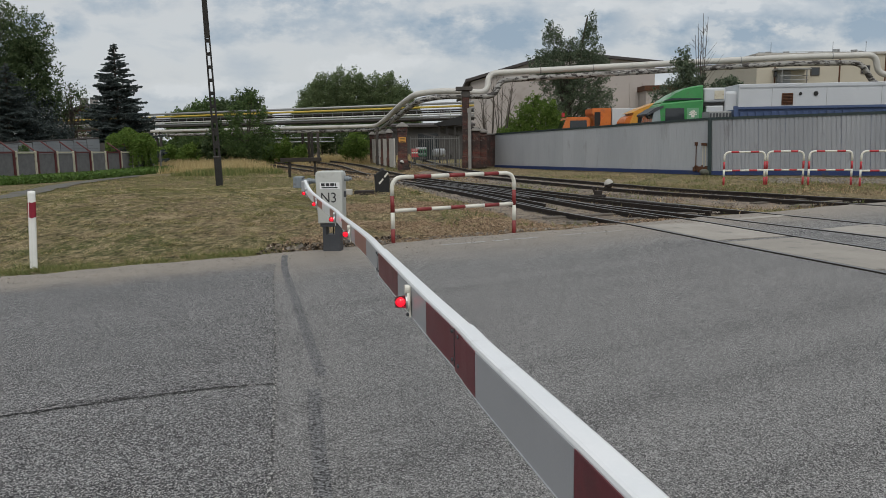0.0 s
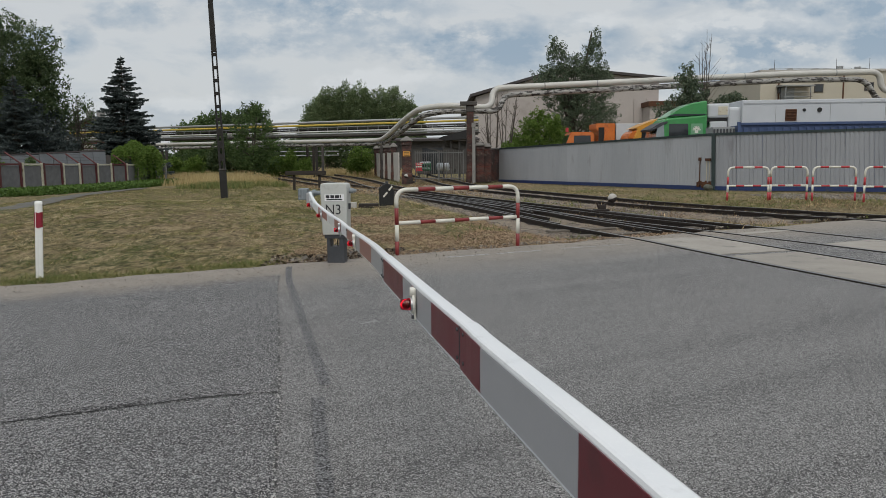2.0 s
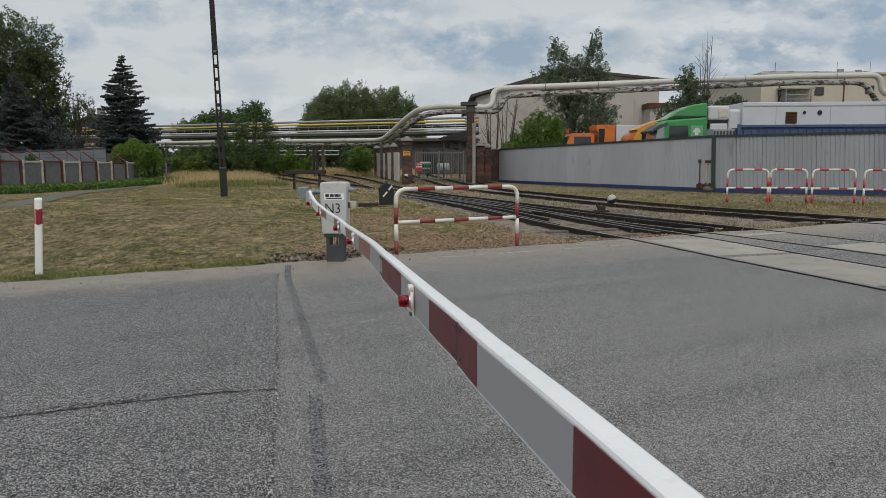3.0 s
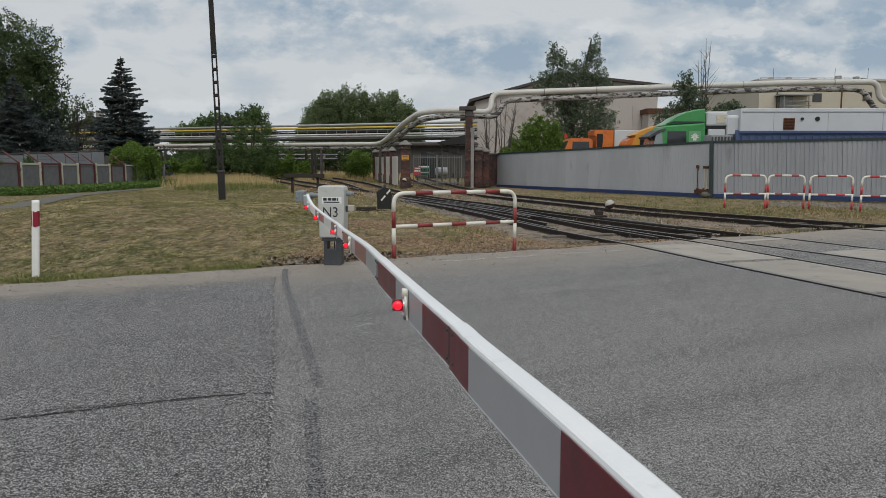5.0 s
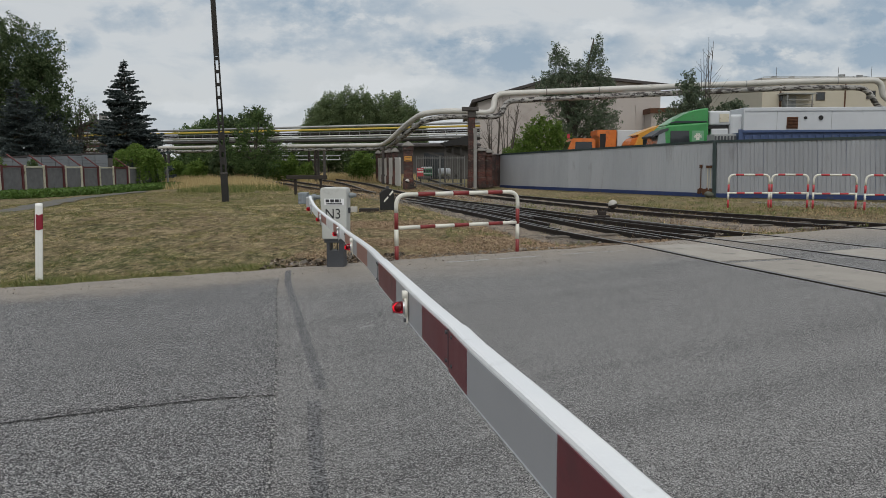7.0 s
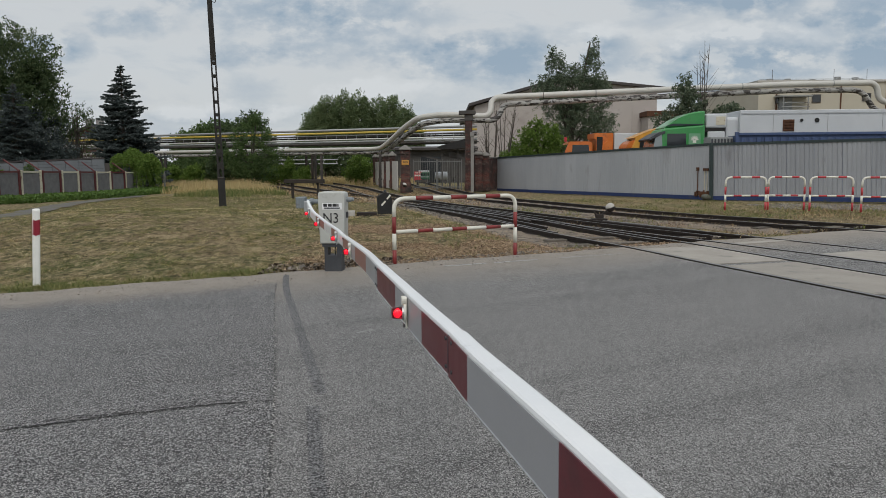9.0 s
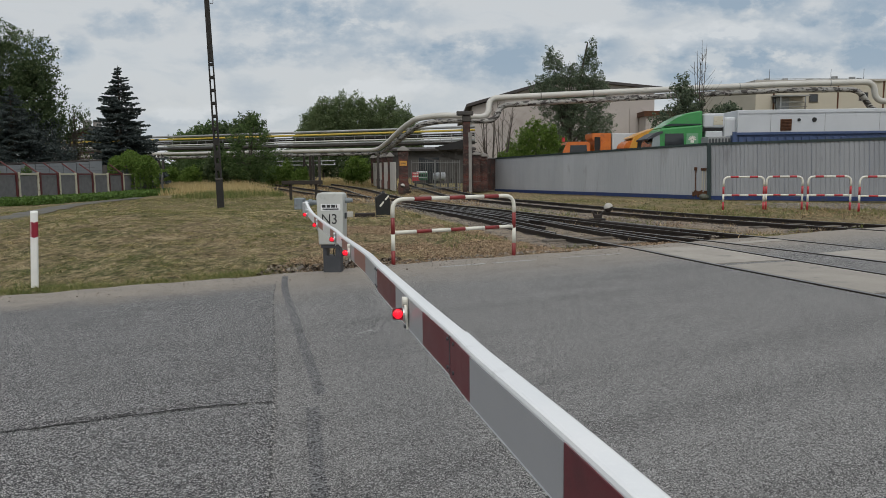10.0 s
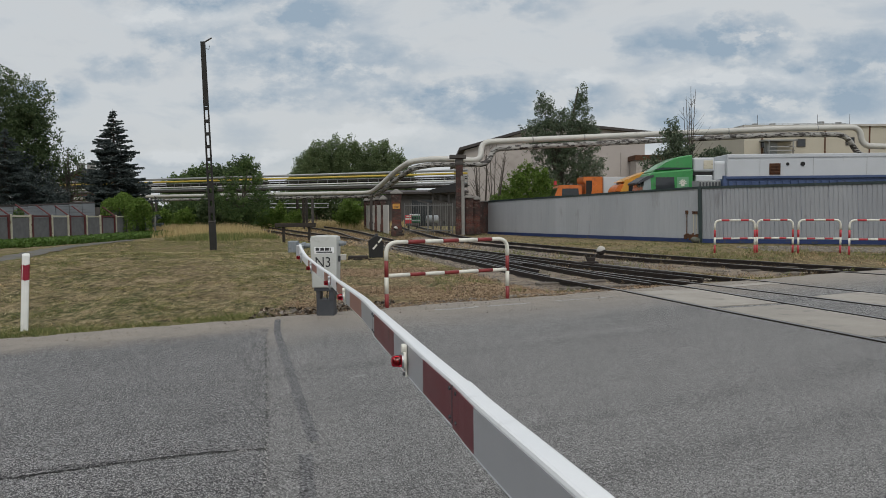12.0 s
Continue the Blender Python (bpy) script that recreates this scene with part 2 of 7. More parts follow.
def turf(name, dry, green, at, through_it=0.3):
    """Blades of a patchy lawn: dry and green ones mix in drifts of their own shape."""
    m = bpy.data.materials.new(name)
    m.use_nodes = True
    k = Nodes(m.node_tree)
    geo = k.add("ShaderNodeNewGeometry")
    vec, r = geo.outputs["Position"], geo.outputs["Random Per Island"]
    long_vec = k.add("ShaderNodeMapping", {"Vector": vec, "Scale": (1.0, 0.48, 1.0)}).outputs[0]      # stretched in depth so the mottling shows at a grazing view
    drift = k.math("ADD", k.math("MULTIPLY", k.noise(long_vec, 0.8, 4, 0.6), 0.5), k.math("MULTIPLY", k.noise(long_vec, 3.2, 5, 0.7), 0.5))
    mixed = k.math("ADD", drift, k.math("MULTIPLY", k.math("SUBTRACT", k.math("FRACT", k.math("MULTIPLY", r, 17.0)), 0.5), 0.16))
    col = k.mix(k.ramp(mixed, [(at - 0.03, (0, 0, 0)), (at + 0.03, (1, 1, 1))]), k.ramp(r, dry), k.ramp(r, green))
    # shaded gaps and lit tops of the tufts, multiplied into the blade colour
    tuft = k.ramp(k.noise(long_vec, 5.0, 6, 0.75), [(0.36, (0.28, 0.27, 0.25)), (0.46, (0.80, 0.80, 0.80)), (0.54, (1.15, 1.13, 1.1)), (0.64, (1.9, 1.85, 1.75))])
    col = k.mix(1.0, col, tuft, "MULTIPLY")
    p = k.add("ShaderNodeBsdfPrincipled", {"Base Color": col, "Roughness": 0.65, "Specular IOR Level": 0.2})
    tr = k.add("ShaderNodeBsdfTranslucent", {"Color": col})
    mx = k.add("ShaderNodeMixShader", {"Fac": through_it})
    k.t.links.new(p.outputs[0], mx.inputs[1])
    k.t.links.new(tr.outputs[0], mx.inputs[2])
    k.t.links.new(mx.outputs[0], k.add("ShaderNodeOutputMaterial").inputs["Surface"])
    return m


def brick(name):
    m = bpy.data.materials.new(name)
    m.use_nodes = True
    k = Nodes(m.node_tree)
    vec = k.add("ShaderNodeTexCoord").outputs["Object"]
    s = k.add("ShaderNodeSeparateXYZ", {"Vector": vec})
    flat2 = k.add("ShaderNodeCombineXYZ", {"X": k.math("ADD", s.outputs["X"], s.outputs["Y"]), "Y": s.outputs["Z"], "Z": 0.0}).outputs[0]
    b = k.add("ShaderNodeTexBrick", {"Vector": flat2, "Color1": (0.135, 0.036, 0.026, 1), "Color2": (0.062, 0.023, 0.019, 1), "Mortar": (0.13, 0.11, 0.095, 1), "Scale": 1.0,
                                     "Mortar Size": 0.008, "Brick Width": 0.26, "Row Height": 0.077})
    n = k.noise(vec, 1.4, 6, 0.7)
    col = k.mix(k.ramp(n, [(0.42, (0, 0, 0)), (0.56, (0.85, 0.85, 0.85))]), b.outputs["Color"], (0.035, 0.026, 0.024))
    col = k.mix(k.ramp(k.noise(vec, 2.6, 5, 0.7), [(0.60, (0, 0, 0)), (0.66, (0.6, 0.6, 0.6))]), col, (0.22, 0.19, 0.165))
    bmp = k.add("ShaderNodeBump", {"Height": b.outputs["Fac"], "Strength": 0.5, "Distance": 0.01, })
    bmp.invert = True
    p = k.add("ShaderNodeBsdfPrincipled", {"Base Color": col, "Roughness": 0.9, "Normal": bmp.outputs[0]})
    k.t.links.new(p.outputs[0], k.add("ShaderNodeOutputMaterial").inputs["Surface"])
    return m


def glow(name, colour, strength):
    m = bpy.data.materials.new(name)
    m.use_nodes = True
    k = Nodes(m.node_tree)
    p = k.add("ShaderNodeBsdfPrincipled", {"Base Color": (*colour, 1), "Roughness": 0.12, "Emission Color": (*colour, 1), "Emission Strength": strength, "Coat Weight": 0.6, "Coat Roughness": 0.05})
    k.t.links.new(p.outputs[0], k.add("ShaderNodeOutputMaterial").inputs["Surface"])
    return m


ASPHALT = asphalt("road_asphalt", (0.126, 0.124, 0.123), (0.163, 0.160, 0.157), (0.46, 0.45, 0.44), 0.9, 0.6, 205.0, -0.10, 0.58, 0.26)
OLD_ASPHALT = asphalt("coarse_old_asphalt", (0.110, 0.110, 0.114), (0.148, 0.147, 0.150), (0.56, 0.55, 0.54), 0.9, 1.0, 195.0, 0.26, 0.52, 0.42)
BITUMEN = asphalt("bitumen_seal", (0.104, 0.104, 0.109), (0.138, 0.137, 0.141), (0.30, 0.30, 0.30), 0.0, 0.6, 135.0, 0.02, 0.66, 0.30)
SEAM = surf("crumbled_seam", (0.025, 0.025, 0.025), (0.05, 0.05, 0.05), 30, 0.95, stain=(0.50, 0.49, 0.47), stain_scale=28, stain_at=(0.53, 0.56))
CRACK = surf("open_crack", (0.016, 0.016, 0.016), (0.035, 0.034, 0.033), 8, 0.95, stain=(0.30, 0.29, 0.275), stain_scale=7, stain_at=(0.56, 0.60))
ROAD_PAINT = surf("worn_road_paint", (0.42, 0.42, 0.40), (0.30, 0.30, 0.29), 9, 0.8, stain=(0.17, 0.165, 0.16), stain_scale=14, stain_at=(0.5, 0.58))
SOIL = soil("dry_lawn_soil")
GRAVEL = surf("track_gravel", (0.19, 0.152, 0.115), (0.33, 0.265, 0.20), 1.6, 0.95, bump=1.0, bscale=24, stain=(0.07, 0.056, 0.045), stain_scale=3.4, stain_at=(0.50, 0.64), space="World", depth=0.06)
STONE = surf("ballast_stone", (0.15, 0.13, 0.112), (0.29, 0.26, 0.225), 9, 0.9, island=0.5, bump=0.3, space="World")
PATH_DIRT = surf("grey_path", (0.085, 0.082, 0.080), (0.145, 0.138, 0.130), 1.5, 0.95, bump=0.5, bscale=30, space="World", stain=(0.11, 0.10, 0.05), stain_scale=2.0, stain_at=(0.48, 0.60))
SLAB = surf("concrete_slab", (0.275, 0.252, 0.222), (0.355, 0.328, 0.29), 1.6, 0.85, bump=0.35, bscale=70, stain=(0.22, 0.21, 0.19), stain_scale=2.2, objrand=0.12)
RUST = surf("rusty_rail_steel", (0.022, 0.018, 0.016), (0.042, 0.031, 0.026), 5, 0.75, metal=0.25, bump=0.3, bscale=90, space="World")
RAIL_TOP = surf("worn_rail_head", (0.17, 0.165, 0.16), (0.27, 0.265, 0.26), 6, 0.38, metal=0.85, bump=0.05, space="World")
TIMBER = surf("weathered_sleeper", (0.075, 0.062, 0.050), (0.16, 0.138, 0.115), 3, 0.9, bump=0.5, bscale=40, stretch=(1, 6, 6), objrand=0.25)
DARK_WOOD = surf("tarred_timber", (0.022, 0.018, 0.015), (0.045, 0.036, 0.028), 3, 0.9, bump=0.4, stretch=(1, 6, 6))
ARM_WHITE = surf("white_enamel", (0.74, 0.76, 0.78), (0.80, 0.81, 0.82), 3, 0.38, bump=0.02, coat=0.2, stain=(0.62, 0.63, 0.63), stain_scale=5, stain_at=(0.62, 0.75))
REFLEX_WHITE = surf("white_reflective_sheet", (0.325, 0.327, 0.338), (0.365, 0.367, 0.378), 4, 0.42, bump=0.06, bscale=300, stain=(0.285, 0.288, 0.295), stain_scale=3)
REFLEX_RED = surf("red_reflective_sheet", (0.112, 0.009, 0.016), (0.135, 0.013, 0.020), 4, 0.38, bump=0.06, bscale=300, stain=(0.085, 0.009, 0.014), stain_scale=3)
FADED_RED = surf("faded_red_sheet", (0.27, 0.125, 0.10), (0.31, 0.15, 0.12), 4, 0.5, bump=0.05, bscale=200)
STEEL = surf("galvanised_steel", (0.42, 0.43, 0.44), (0.52, 0.53, 0.54), 8, 0.42, metal=0.8, bump=0.06)
BLACK_RUBBER = surf("black_rubber", (0.012, 0.012, 0.012), (0.024, 0.024, 0.024), 8, 0.85)
BOX_GREY = surf("pale_grey_cabinet_paint", (0.46, 0.47, 0.44), (0.53, 0.535, 0.51), 2.5, 0.5, bump=0.06, bscale=150, stain=(0.38, 0.38, 0.35), stain_scale=4, stain_at=(0.6, 0.72))
LABEL_WHITE = surf("white_label", (0.74, 0.75, 0.75), (0.79, 0.79, 0.79), 10, 0.5, bump=0.0)
INK = surf("black_lettering", (0.02, 0.02, 0.022), (0.03, 0.03, 0.032), 10, 0.6, bump=0.0)
ANTHRACITE = surf("anthracite_paint", (0.045, 0.048, 0.055), (0.065, 0.068, 0.075), 4, 0.55, bump=0.1)
MOTOR_GREY = surf("blue_grey_paint", (0.18, 0.21, 0.23), (0.24, 0.265, 0.28), 5, 0.55, bump=0.1, stain=(0.12, 0.12, 0.12), stain_scale=6)
POST_WHITE = surf("white_gloss_paint", (0.66, 0.645, 0.57), (0.74, 0.725, 0.65), 5, 0.45, bump=0.05, stain=(0.42, 0.38, 0.32), stain_scale=7, stain_at=(0.66, 0.74))
POST_RED = surf("red_gloss_paint", (0.195, 0.021, 0.022), (0.245, 0.032, 0.031), 5, 0.45, bump=0.05, stain=(0.13, 0.035, 0.03), stain_scale=7, stain_at=(0.62, 0.72))
SIGNAL_RED = surf("bright_red_paint", (0.42, 0.035, 0.045), (0.48, 0.05, 0.06), 5, 0.45, bump=0.05)
BAND_RED = surf("deep_red_reflector", (0.215, 0.009, 0.024), (0.26, 0.013, 0.03), 6, 0.4, bump=0.05, bscale=200)
MOSSY_STONE = surf("mossy_boulder", (0.075, 0.078, 0.062), (0.13, 0.13, 0.112), 7, 0.95, bump=0.6, bscale=30, stain=(0.05, 0.062, 0.03), stain_scale=5, stain_at=(0.5, 0.62))
PLASTIC_WHITE = surf("white_plastic_post", (0.72, 0.72, 0.69), (0.80, 0.80, 0.77), 6, 0.55, stain=(0.42, 0.40, 0.36), stain_scale=5)
SHEET_GREY = surf("grey_trapezoid_sheet", (0.345, 0.36, 0.385), (0.40, 0.415, 0.437), 0.8, 0.5, bump=0.05, stain=(0.31, 0.315, 0.33), stain_scale=1.5, stretch=(1, 1, 0.35), objrand=0.04)
# copy of the grey sheet, darkened where the sun makes one run too bright
SHEET_SHADED = surf("shaded_grey_trapezoid_sheet", (0.255, 0.268, 0.290), (0.305, 0.318, 0.338), 0.8, 0.55, bump=0.05, stain=(0.22, 0.225, 0.24), stain_scale=1.5, stretch=(1, 1, 0.35), objrand=0.05)
SHEET_BLUE = surf("blue_plinth_paint", (0.012, 0.028, 0.105), (0.018, 0.038, 0.13), 2, 0.55, stain=(0.05, 0.055, 0.07), stain_scale=4)
CAP_GREEN = surf("dark_green_trim", (0.016, 0.03, 0.03), (0.026, 0.042, 0.042), 3, 0.45)
RUSTY = surf("heavy_rust", (0.055, 0.024, 0.014), (0.12, 0.05, 0.022), 9, 0.9, bump=0.4)
CONCRETE = surf("grey_concrete", (0.20, 0.195, 0.185), (0.29, 0.28, 0.265), 2, 0.9, bump=0.4, bscale=40, stain=(0.12, 0.115, 0.105), stain_scale=1.6)
PALE_CONCRETE = surf("pale_concrete_panel", (0.42, 0.40, 0.37), (0.50, 0.48, 0.45), 2, 0.9, bump=0.4, stain=(0.28, 0.265, 0.24), stain_scale=1.5)
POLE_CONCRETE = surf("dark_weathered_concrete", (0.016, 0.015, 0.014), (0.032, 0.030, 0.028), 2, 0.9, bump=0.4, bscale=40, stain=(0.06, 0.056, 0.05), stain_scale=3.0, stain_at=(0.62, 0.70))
BRICK = brick("old_red_brick")
CAP_STONE = surf("mossy_cap_stone", (0.15, 0.14, 0.13), (0.22, 0.21, 0.19), 4, 0.9, bump=0.4)
PIPE_WHITE = surf("pale_pipe_jacket", (0.47, 0.46, 0.43), (0.55, 0.54, 0.50), 0.9, 0.5, bump=0.1, space="World", stain=(0.36, 0.345, 0.315), stain_scale=0.8)
PIPE_PEELED = surf("peeling_pipe_jacket", (0.40, 0.39, 0.37), (0.24, 0.235, 0.225), 1.4, 0.65, bump=0.6, bscale=14, space="World", stain=(0.035, 0.03, 0.028), stain_scale=4.0, stain_at=(0.51, 0.545), stretch=(0.6, 0.6, 2.0))
PIPE_YELLOW = surf("yellow_gas_pipe_paint", (0.50, 0.36, 0.05), (0.56, 0.41, 0.07), 1, 0.5, space="World")
PIPE_GREY = surf("dull_steel_pipe", (0.24, 0.25, 0.25), (0.33, 0.34, 0.335), 0.6, 0.5, metal=0.3, space="World", stain=(0.13, 0.11, 0.10), stain_scale=0.7)
GATE_GREY = surf("dull_gate_paint", (0.13, 0.13, 0.128), (0.18, 0.18, 0.175), 3, 0.6, metal=0.2)
IRON = surf("dark_structural_steel", (0.05, 0.047, 0.045), (0.09, 0.08, 0.072), 2, 0.7, metal=0.2, bump=0.2, space="World")
PLASTER = surf("pale_pink_grey_render", (0.40, 0.36, 0.335), (0.46, 0.42, 0.395), 0.25, 0.9, bump=0.2, bscale=15, space="World", stain=(0.34, 0.305, 0.28), stain_scale=0.3)
CREAM = surf("cream_facade_panel", (0.43, 0.395, 0.32), (0.48, 0.445, 0.365), 0.3, 0.75, space="World", bump=0.05)
ROOF_DARK = surf("dark_roof_felt", (0.05, 0.045, 0.045), (0.08, 0.07, 0.068), 0.6, 0.85, space="World")
GLASS_DARK = surf("dark_window_glass", (0.02, 0.023, 0.026), (0.03, 0.034, 0.038), 2, 0.12, bump=0.0, coat=0.5)
TRUCK_GREEN = surf("green_truck_paint", (0.03, 0.23, 0.055), (0.045, 0.27, 0.07), 2, 0.35, coat=0.4, bump=0.0, stain=(0.05, 0.17, 0.06), stain_scale=2)
TRUCK_ORANGE = surf("orange_truck_paint", (0.52, 0.13, 0.02), (0.60, 0.17, 0.03), 2, 0.4, coat=0.3, bump=0.0, stain=(0.30, 0.09, 0.03), stain_scale=3)
TRUCK_YELLOW = surf("amber_truck_paint", (0.58, 0.27, 0.04), (0.64, 0.32, 0.06), 2, 0.4, coat=0.3, bump=0.0)
TRAILER_WHITE = surf("white_trailer_panel", (0.50, 0.52, 0.54), (0.56, 0.58, 0.60), 0.6, 0.4, bump=0.03, stain=(0.43, 0.45, 0.46), stain_scale=0.8)
CONTAINER_BLUE = surf("blue_container_paint", (0.045, 0.075, 0.165), (0.062, 0.095, 0.20), 1.5, 0.5, stain=(0.09, 0.10, 0.13), stain_scale=2)
MESH_GREY = surf("grey_wire_panel", (0.14, 0.135, 0.138), (0.205, 0.198, 0.20), 3.5, 0.8, bump=0.6, bscale=45)
SHED_GREY = surf("grey_shed_cladding", (0.13, 0.145, 0.16), (0.18, 0.195, 0.21), 0.7, 0.7, space="World")
FENCE_CREAM = surf("cream_post_paint", (0.52, 0.48, 0.37), (0.60, 0.56, 0.45), 3, 0.6, stain=(0.25, 0.16, 0.10), stain_scale=6)
FENCE_RED = surf("dull_red_post_paint", (0.085, 0.018, 0.020), (0.125, 0.028, 0.028), 3, 0.6, stain=(0.06, 0.02, 0.016), stain_scale=6)
BARK = surf("bark", (0.06, 0.05, 0.042), (0.10, 0.085, 0.07), 4, 0.95, bump=0.8, bscale=14, stretch=(1, 1, 0.25))
LEAF_DARK = leafy("dark_broad_leaves", [(0, (0.050, 0.082, 0.036)), (0.6, (0.092, 0.134, 0.060)), (1, (0.160, 0.200, 0.095))], 0.5)
LEAF_GREY = leafy("grey_green_leaves", [(0, (0.075, 0.105, 0.068)), (0.6, (0.135, 0.176, 0.112)), (1, (0.215, 0.25, 0.165))], 0.45)
LEAF_MID = leafy("mid_green_leaves", [(0, (0.056, 0.100, 0.036)), (0.6, (0.105, 0.165, 0.056)), (1, (0.175, 0.235, 0.092))], 0.5)
# haze of the distance is lightened into these leaves
LEAF_HAZED = leafy("hazed_poplar_leaves", [(0, (0.10, 0.145, 0.068)), (0.6, (0.17, 0.225, 0.105)), (1, (0.26, 0.31, 0.16))], 0.5)
LEAF_BRIGHT = leafy("fresh_green_leaves", [(0, (0.085, 0.145, 0.026)), (0.6, (0.145, 0.235, 0.045)), (1, (0.230, 0.310, 0.080))], 0.45)
NEEDLE = leafy("blue_grey_needles", [(0, (0.042, 0.056, 0.055)), (0.7, (0.086, 0.108, 0.104)), (1, (0.15, 0.176, 0.17))], 0.25)
STRAW = turf("dry_straw", [(0, (0.15, 0.105, 0.052)), (0.35, (0.38, 0.285, 0.155)), (0.75, (0.56, 0.44, 0.26)), (1, (0.70, 0.58, 0.37))], [(0, (0.06, 0.075, 0.024)), (0.5, (0.15, 0.165, 0.054)), (0.8, (0.25, 0.24, 0.09)), (1, (0.46, 0.37, 0.20))], 0.440)
TAN = turf("brown_straw", [(0, (0.15, 0.095, 0.055)), (0.4, (0.36, 0.25, 0.15)), (0.8, (0.53, 0.40, 0.245)), (1, (0.68, 0.54, 0.35))], [(0, (0.07, 0.045, 0.03)), (0.6, (0.22, 0.15, 0.095)), (1, (0.42, 0.31, 0.20))], 0.53, 0.25)
TALL_STRAW = leafy("tall_dry_grass", [(0, (0.40, 0.30, 0.14)), (0.6, (0.54, 0.43, 0.22)), (1, (0.66, 0.54, 0.30))], 0.35)
GRASS = leafy("green_grass", [(0, (0.095, 0.130, 0.04)), (0.5, (0.175, 0.205, 0.068)), (0.8, (0.27, 0.265, 0.105)), (1, (0.40, 0.33, 0.15))], 0.3)
NETTLE = leafy("weed_leaves", [(0, (0.06, 0.12, 0.022)), (1, (0.14, 0.22, 0.055))], 0.3)
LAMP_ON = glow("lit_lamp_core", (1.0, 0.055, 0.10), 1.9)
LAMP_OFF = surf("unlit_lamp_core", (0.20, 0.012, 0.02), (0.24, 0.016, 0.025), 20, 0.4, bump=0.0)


def red_glass():
    m = bpy.data.materials.new("red_lens_glass")
    m.use_nodes = True
    k = Nodes(m.node_tree)
    p = k.add("ShaderNodeBsdfPrincipled", {"Base Color": (0.60, 0.03, 0.055, 1), "Roughness": 0.2, "IOR": 1.2, "Transmission Weight": 1.0, "Coat Weight": 0.4})
    k.t.links.new(p.outputs[0], k.add("ShaderNodeOutputMaterial").inputs["Surface"])
    return m


RED_GLASS = red_glass()


# ---------------------------------------------------------------- mesh helpers
def finish(name, mesh, material, parent=None, label="", smooth=False):
    mesh.materials.append(material)
    if smooth:
        mesh.polygons.foreach_set("use_smooth", [True] * len(mesh.polygons))
    ob = new(name, mesh)
    if parent:
        ob.parent = parent
    if label:
        tagged(ob, label)
    return ob


def part(name, bm, material, parent=None, label="", smooth=False):
    mesh = bpy.data.meshes.new(name)
    bmesh.ops.recalc_face_normals(bm, faces=bm.faces)
    bm.to_mesh(mesh)
    bm.free()
    return finish(name, mesh, material, parent, label, smooth)


def raw(name, verts, faces, material, parent=None, label="", smooth=False):
    mesh = bpy.data.meshes.new(name)
    mesh.from_pydata([tuple(v) for v in verts], [], faces)
    mesh.update()
    return finish(name, mesh, material, parent, label, smooth)


def soup(name, verts, n, material, parent=None, label=""):
    """Many loose faces of n corners each, from an array."""
    verts = np.asarray(verts, dtype=np.float32).reshape(-1, 3)
    count = len(verts) // n
    mesh = bpy.data.meshes.new(name)
    mesh.vertices.add(len(verts))
    mesh.vertices.foreach_set("co", verts.ravel())
    mesh.loops.add(len(verts))
    mesh.loops.foreach_set("vertex_index", np.arange(len(verts), dtype=np.int32))
    mesh.polygons.add(count)
    mesh.polygons.foreach_set("loop_start", np.arange(0, len(verts), n, dtype=np.int32))
    mesh.update(calc_edges=True)
    return finish(name, mesh, material, parent, label)


def thing(name, m, label, category, group=""):
    ob = new(name)
    ob.empty_display_size = 0.1
    ob.matrix_basis = m
    return tagged(ob, label, category, group)


def box(bm, centre, size, turn=(0, 0, 0), bevel=0.0, seg=2):
    m = pose(*centre, *turn) @ Matrix.Diagonal((*size, 1))
    vs = bmesh.ops.create_cube(bm, size=1.0, matrix=m)["verts"]
    if bevel:
        es = list({e for v in vs for e in v.link_edges})
        bmesh.ops.bevel(bm, geom=es, offset=bevel, segments=seg, affect="EDGES", profile=0.5)
    return bm


def prism(bm, outline, lo, hi, axis="Y"):
    """An outline in two axes drawn out along the third."""
    def at(p, h):
        return {"Y": (p[0], h, p[1]), "X": (h, p[0], p[1]), "Z": (p[0], p[1], h)}[axis]
    a = [bm.verts.new(at(p, lo)) for p in outline]
    b = [bm.verts.new(at(p, hi)) for p in outline]
    n = len(outline)
    bm.faces.new(a)
    bm.faces.new(b[::-1])
    for i in range(n):
        bm.faces.new((a[i], a[(i + 1) % n], b[(i + 1) % n], b[i]))
    return bm


def tube(bm, points, radius, n=10, cap=True):
    """A round bar along a line of points; radius is a number or one for each point."""
    pts = [Vector(p) for p in points]
    rad = [radius] * len(pts) if isinstance(radius, (int, float)) else radius
    rings, side = [], None
    for i, p in enumerate(pts):
        d = (pts[min(i + 1, len(pts) - 1)] - pts[max(i - 1, 0)]).normalized()
        if side is None:
            side = d.cross(Vector((0, 0, 1)) if abs(d.z) < 0.9 else Vector((1, 0, 0))).normalized()
        side = (side - d * side.dot(d)).normalized()
        other = d.cross(side)
        rings.append([bm.verts.new(p + (side * math.cos(a) + other * math.sin(a)) * rad[i]) for a in (math.tau * j / n for j in range(n))])
    for a, b in zip(rings, rings[1:]):
        for j in range(n):
            bm.faces.new((a[j], a[(j + 1) % n], b[(j + 1) % n], b[j]))
    if cap:
        bm.faces.new(rings[0][::-1])
        bm.faces.new(rings[-1])
    return bm


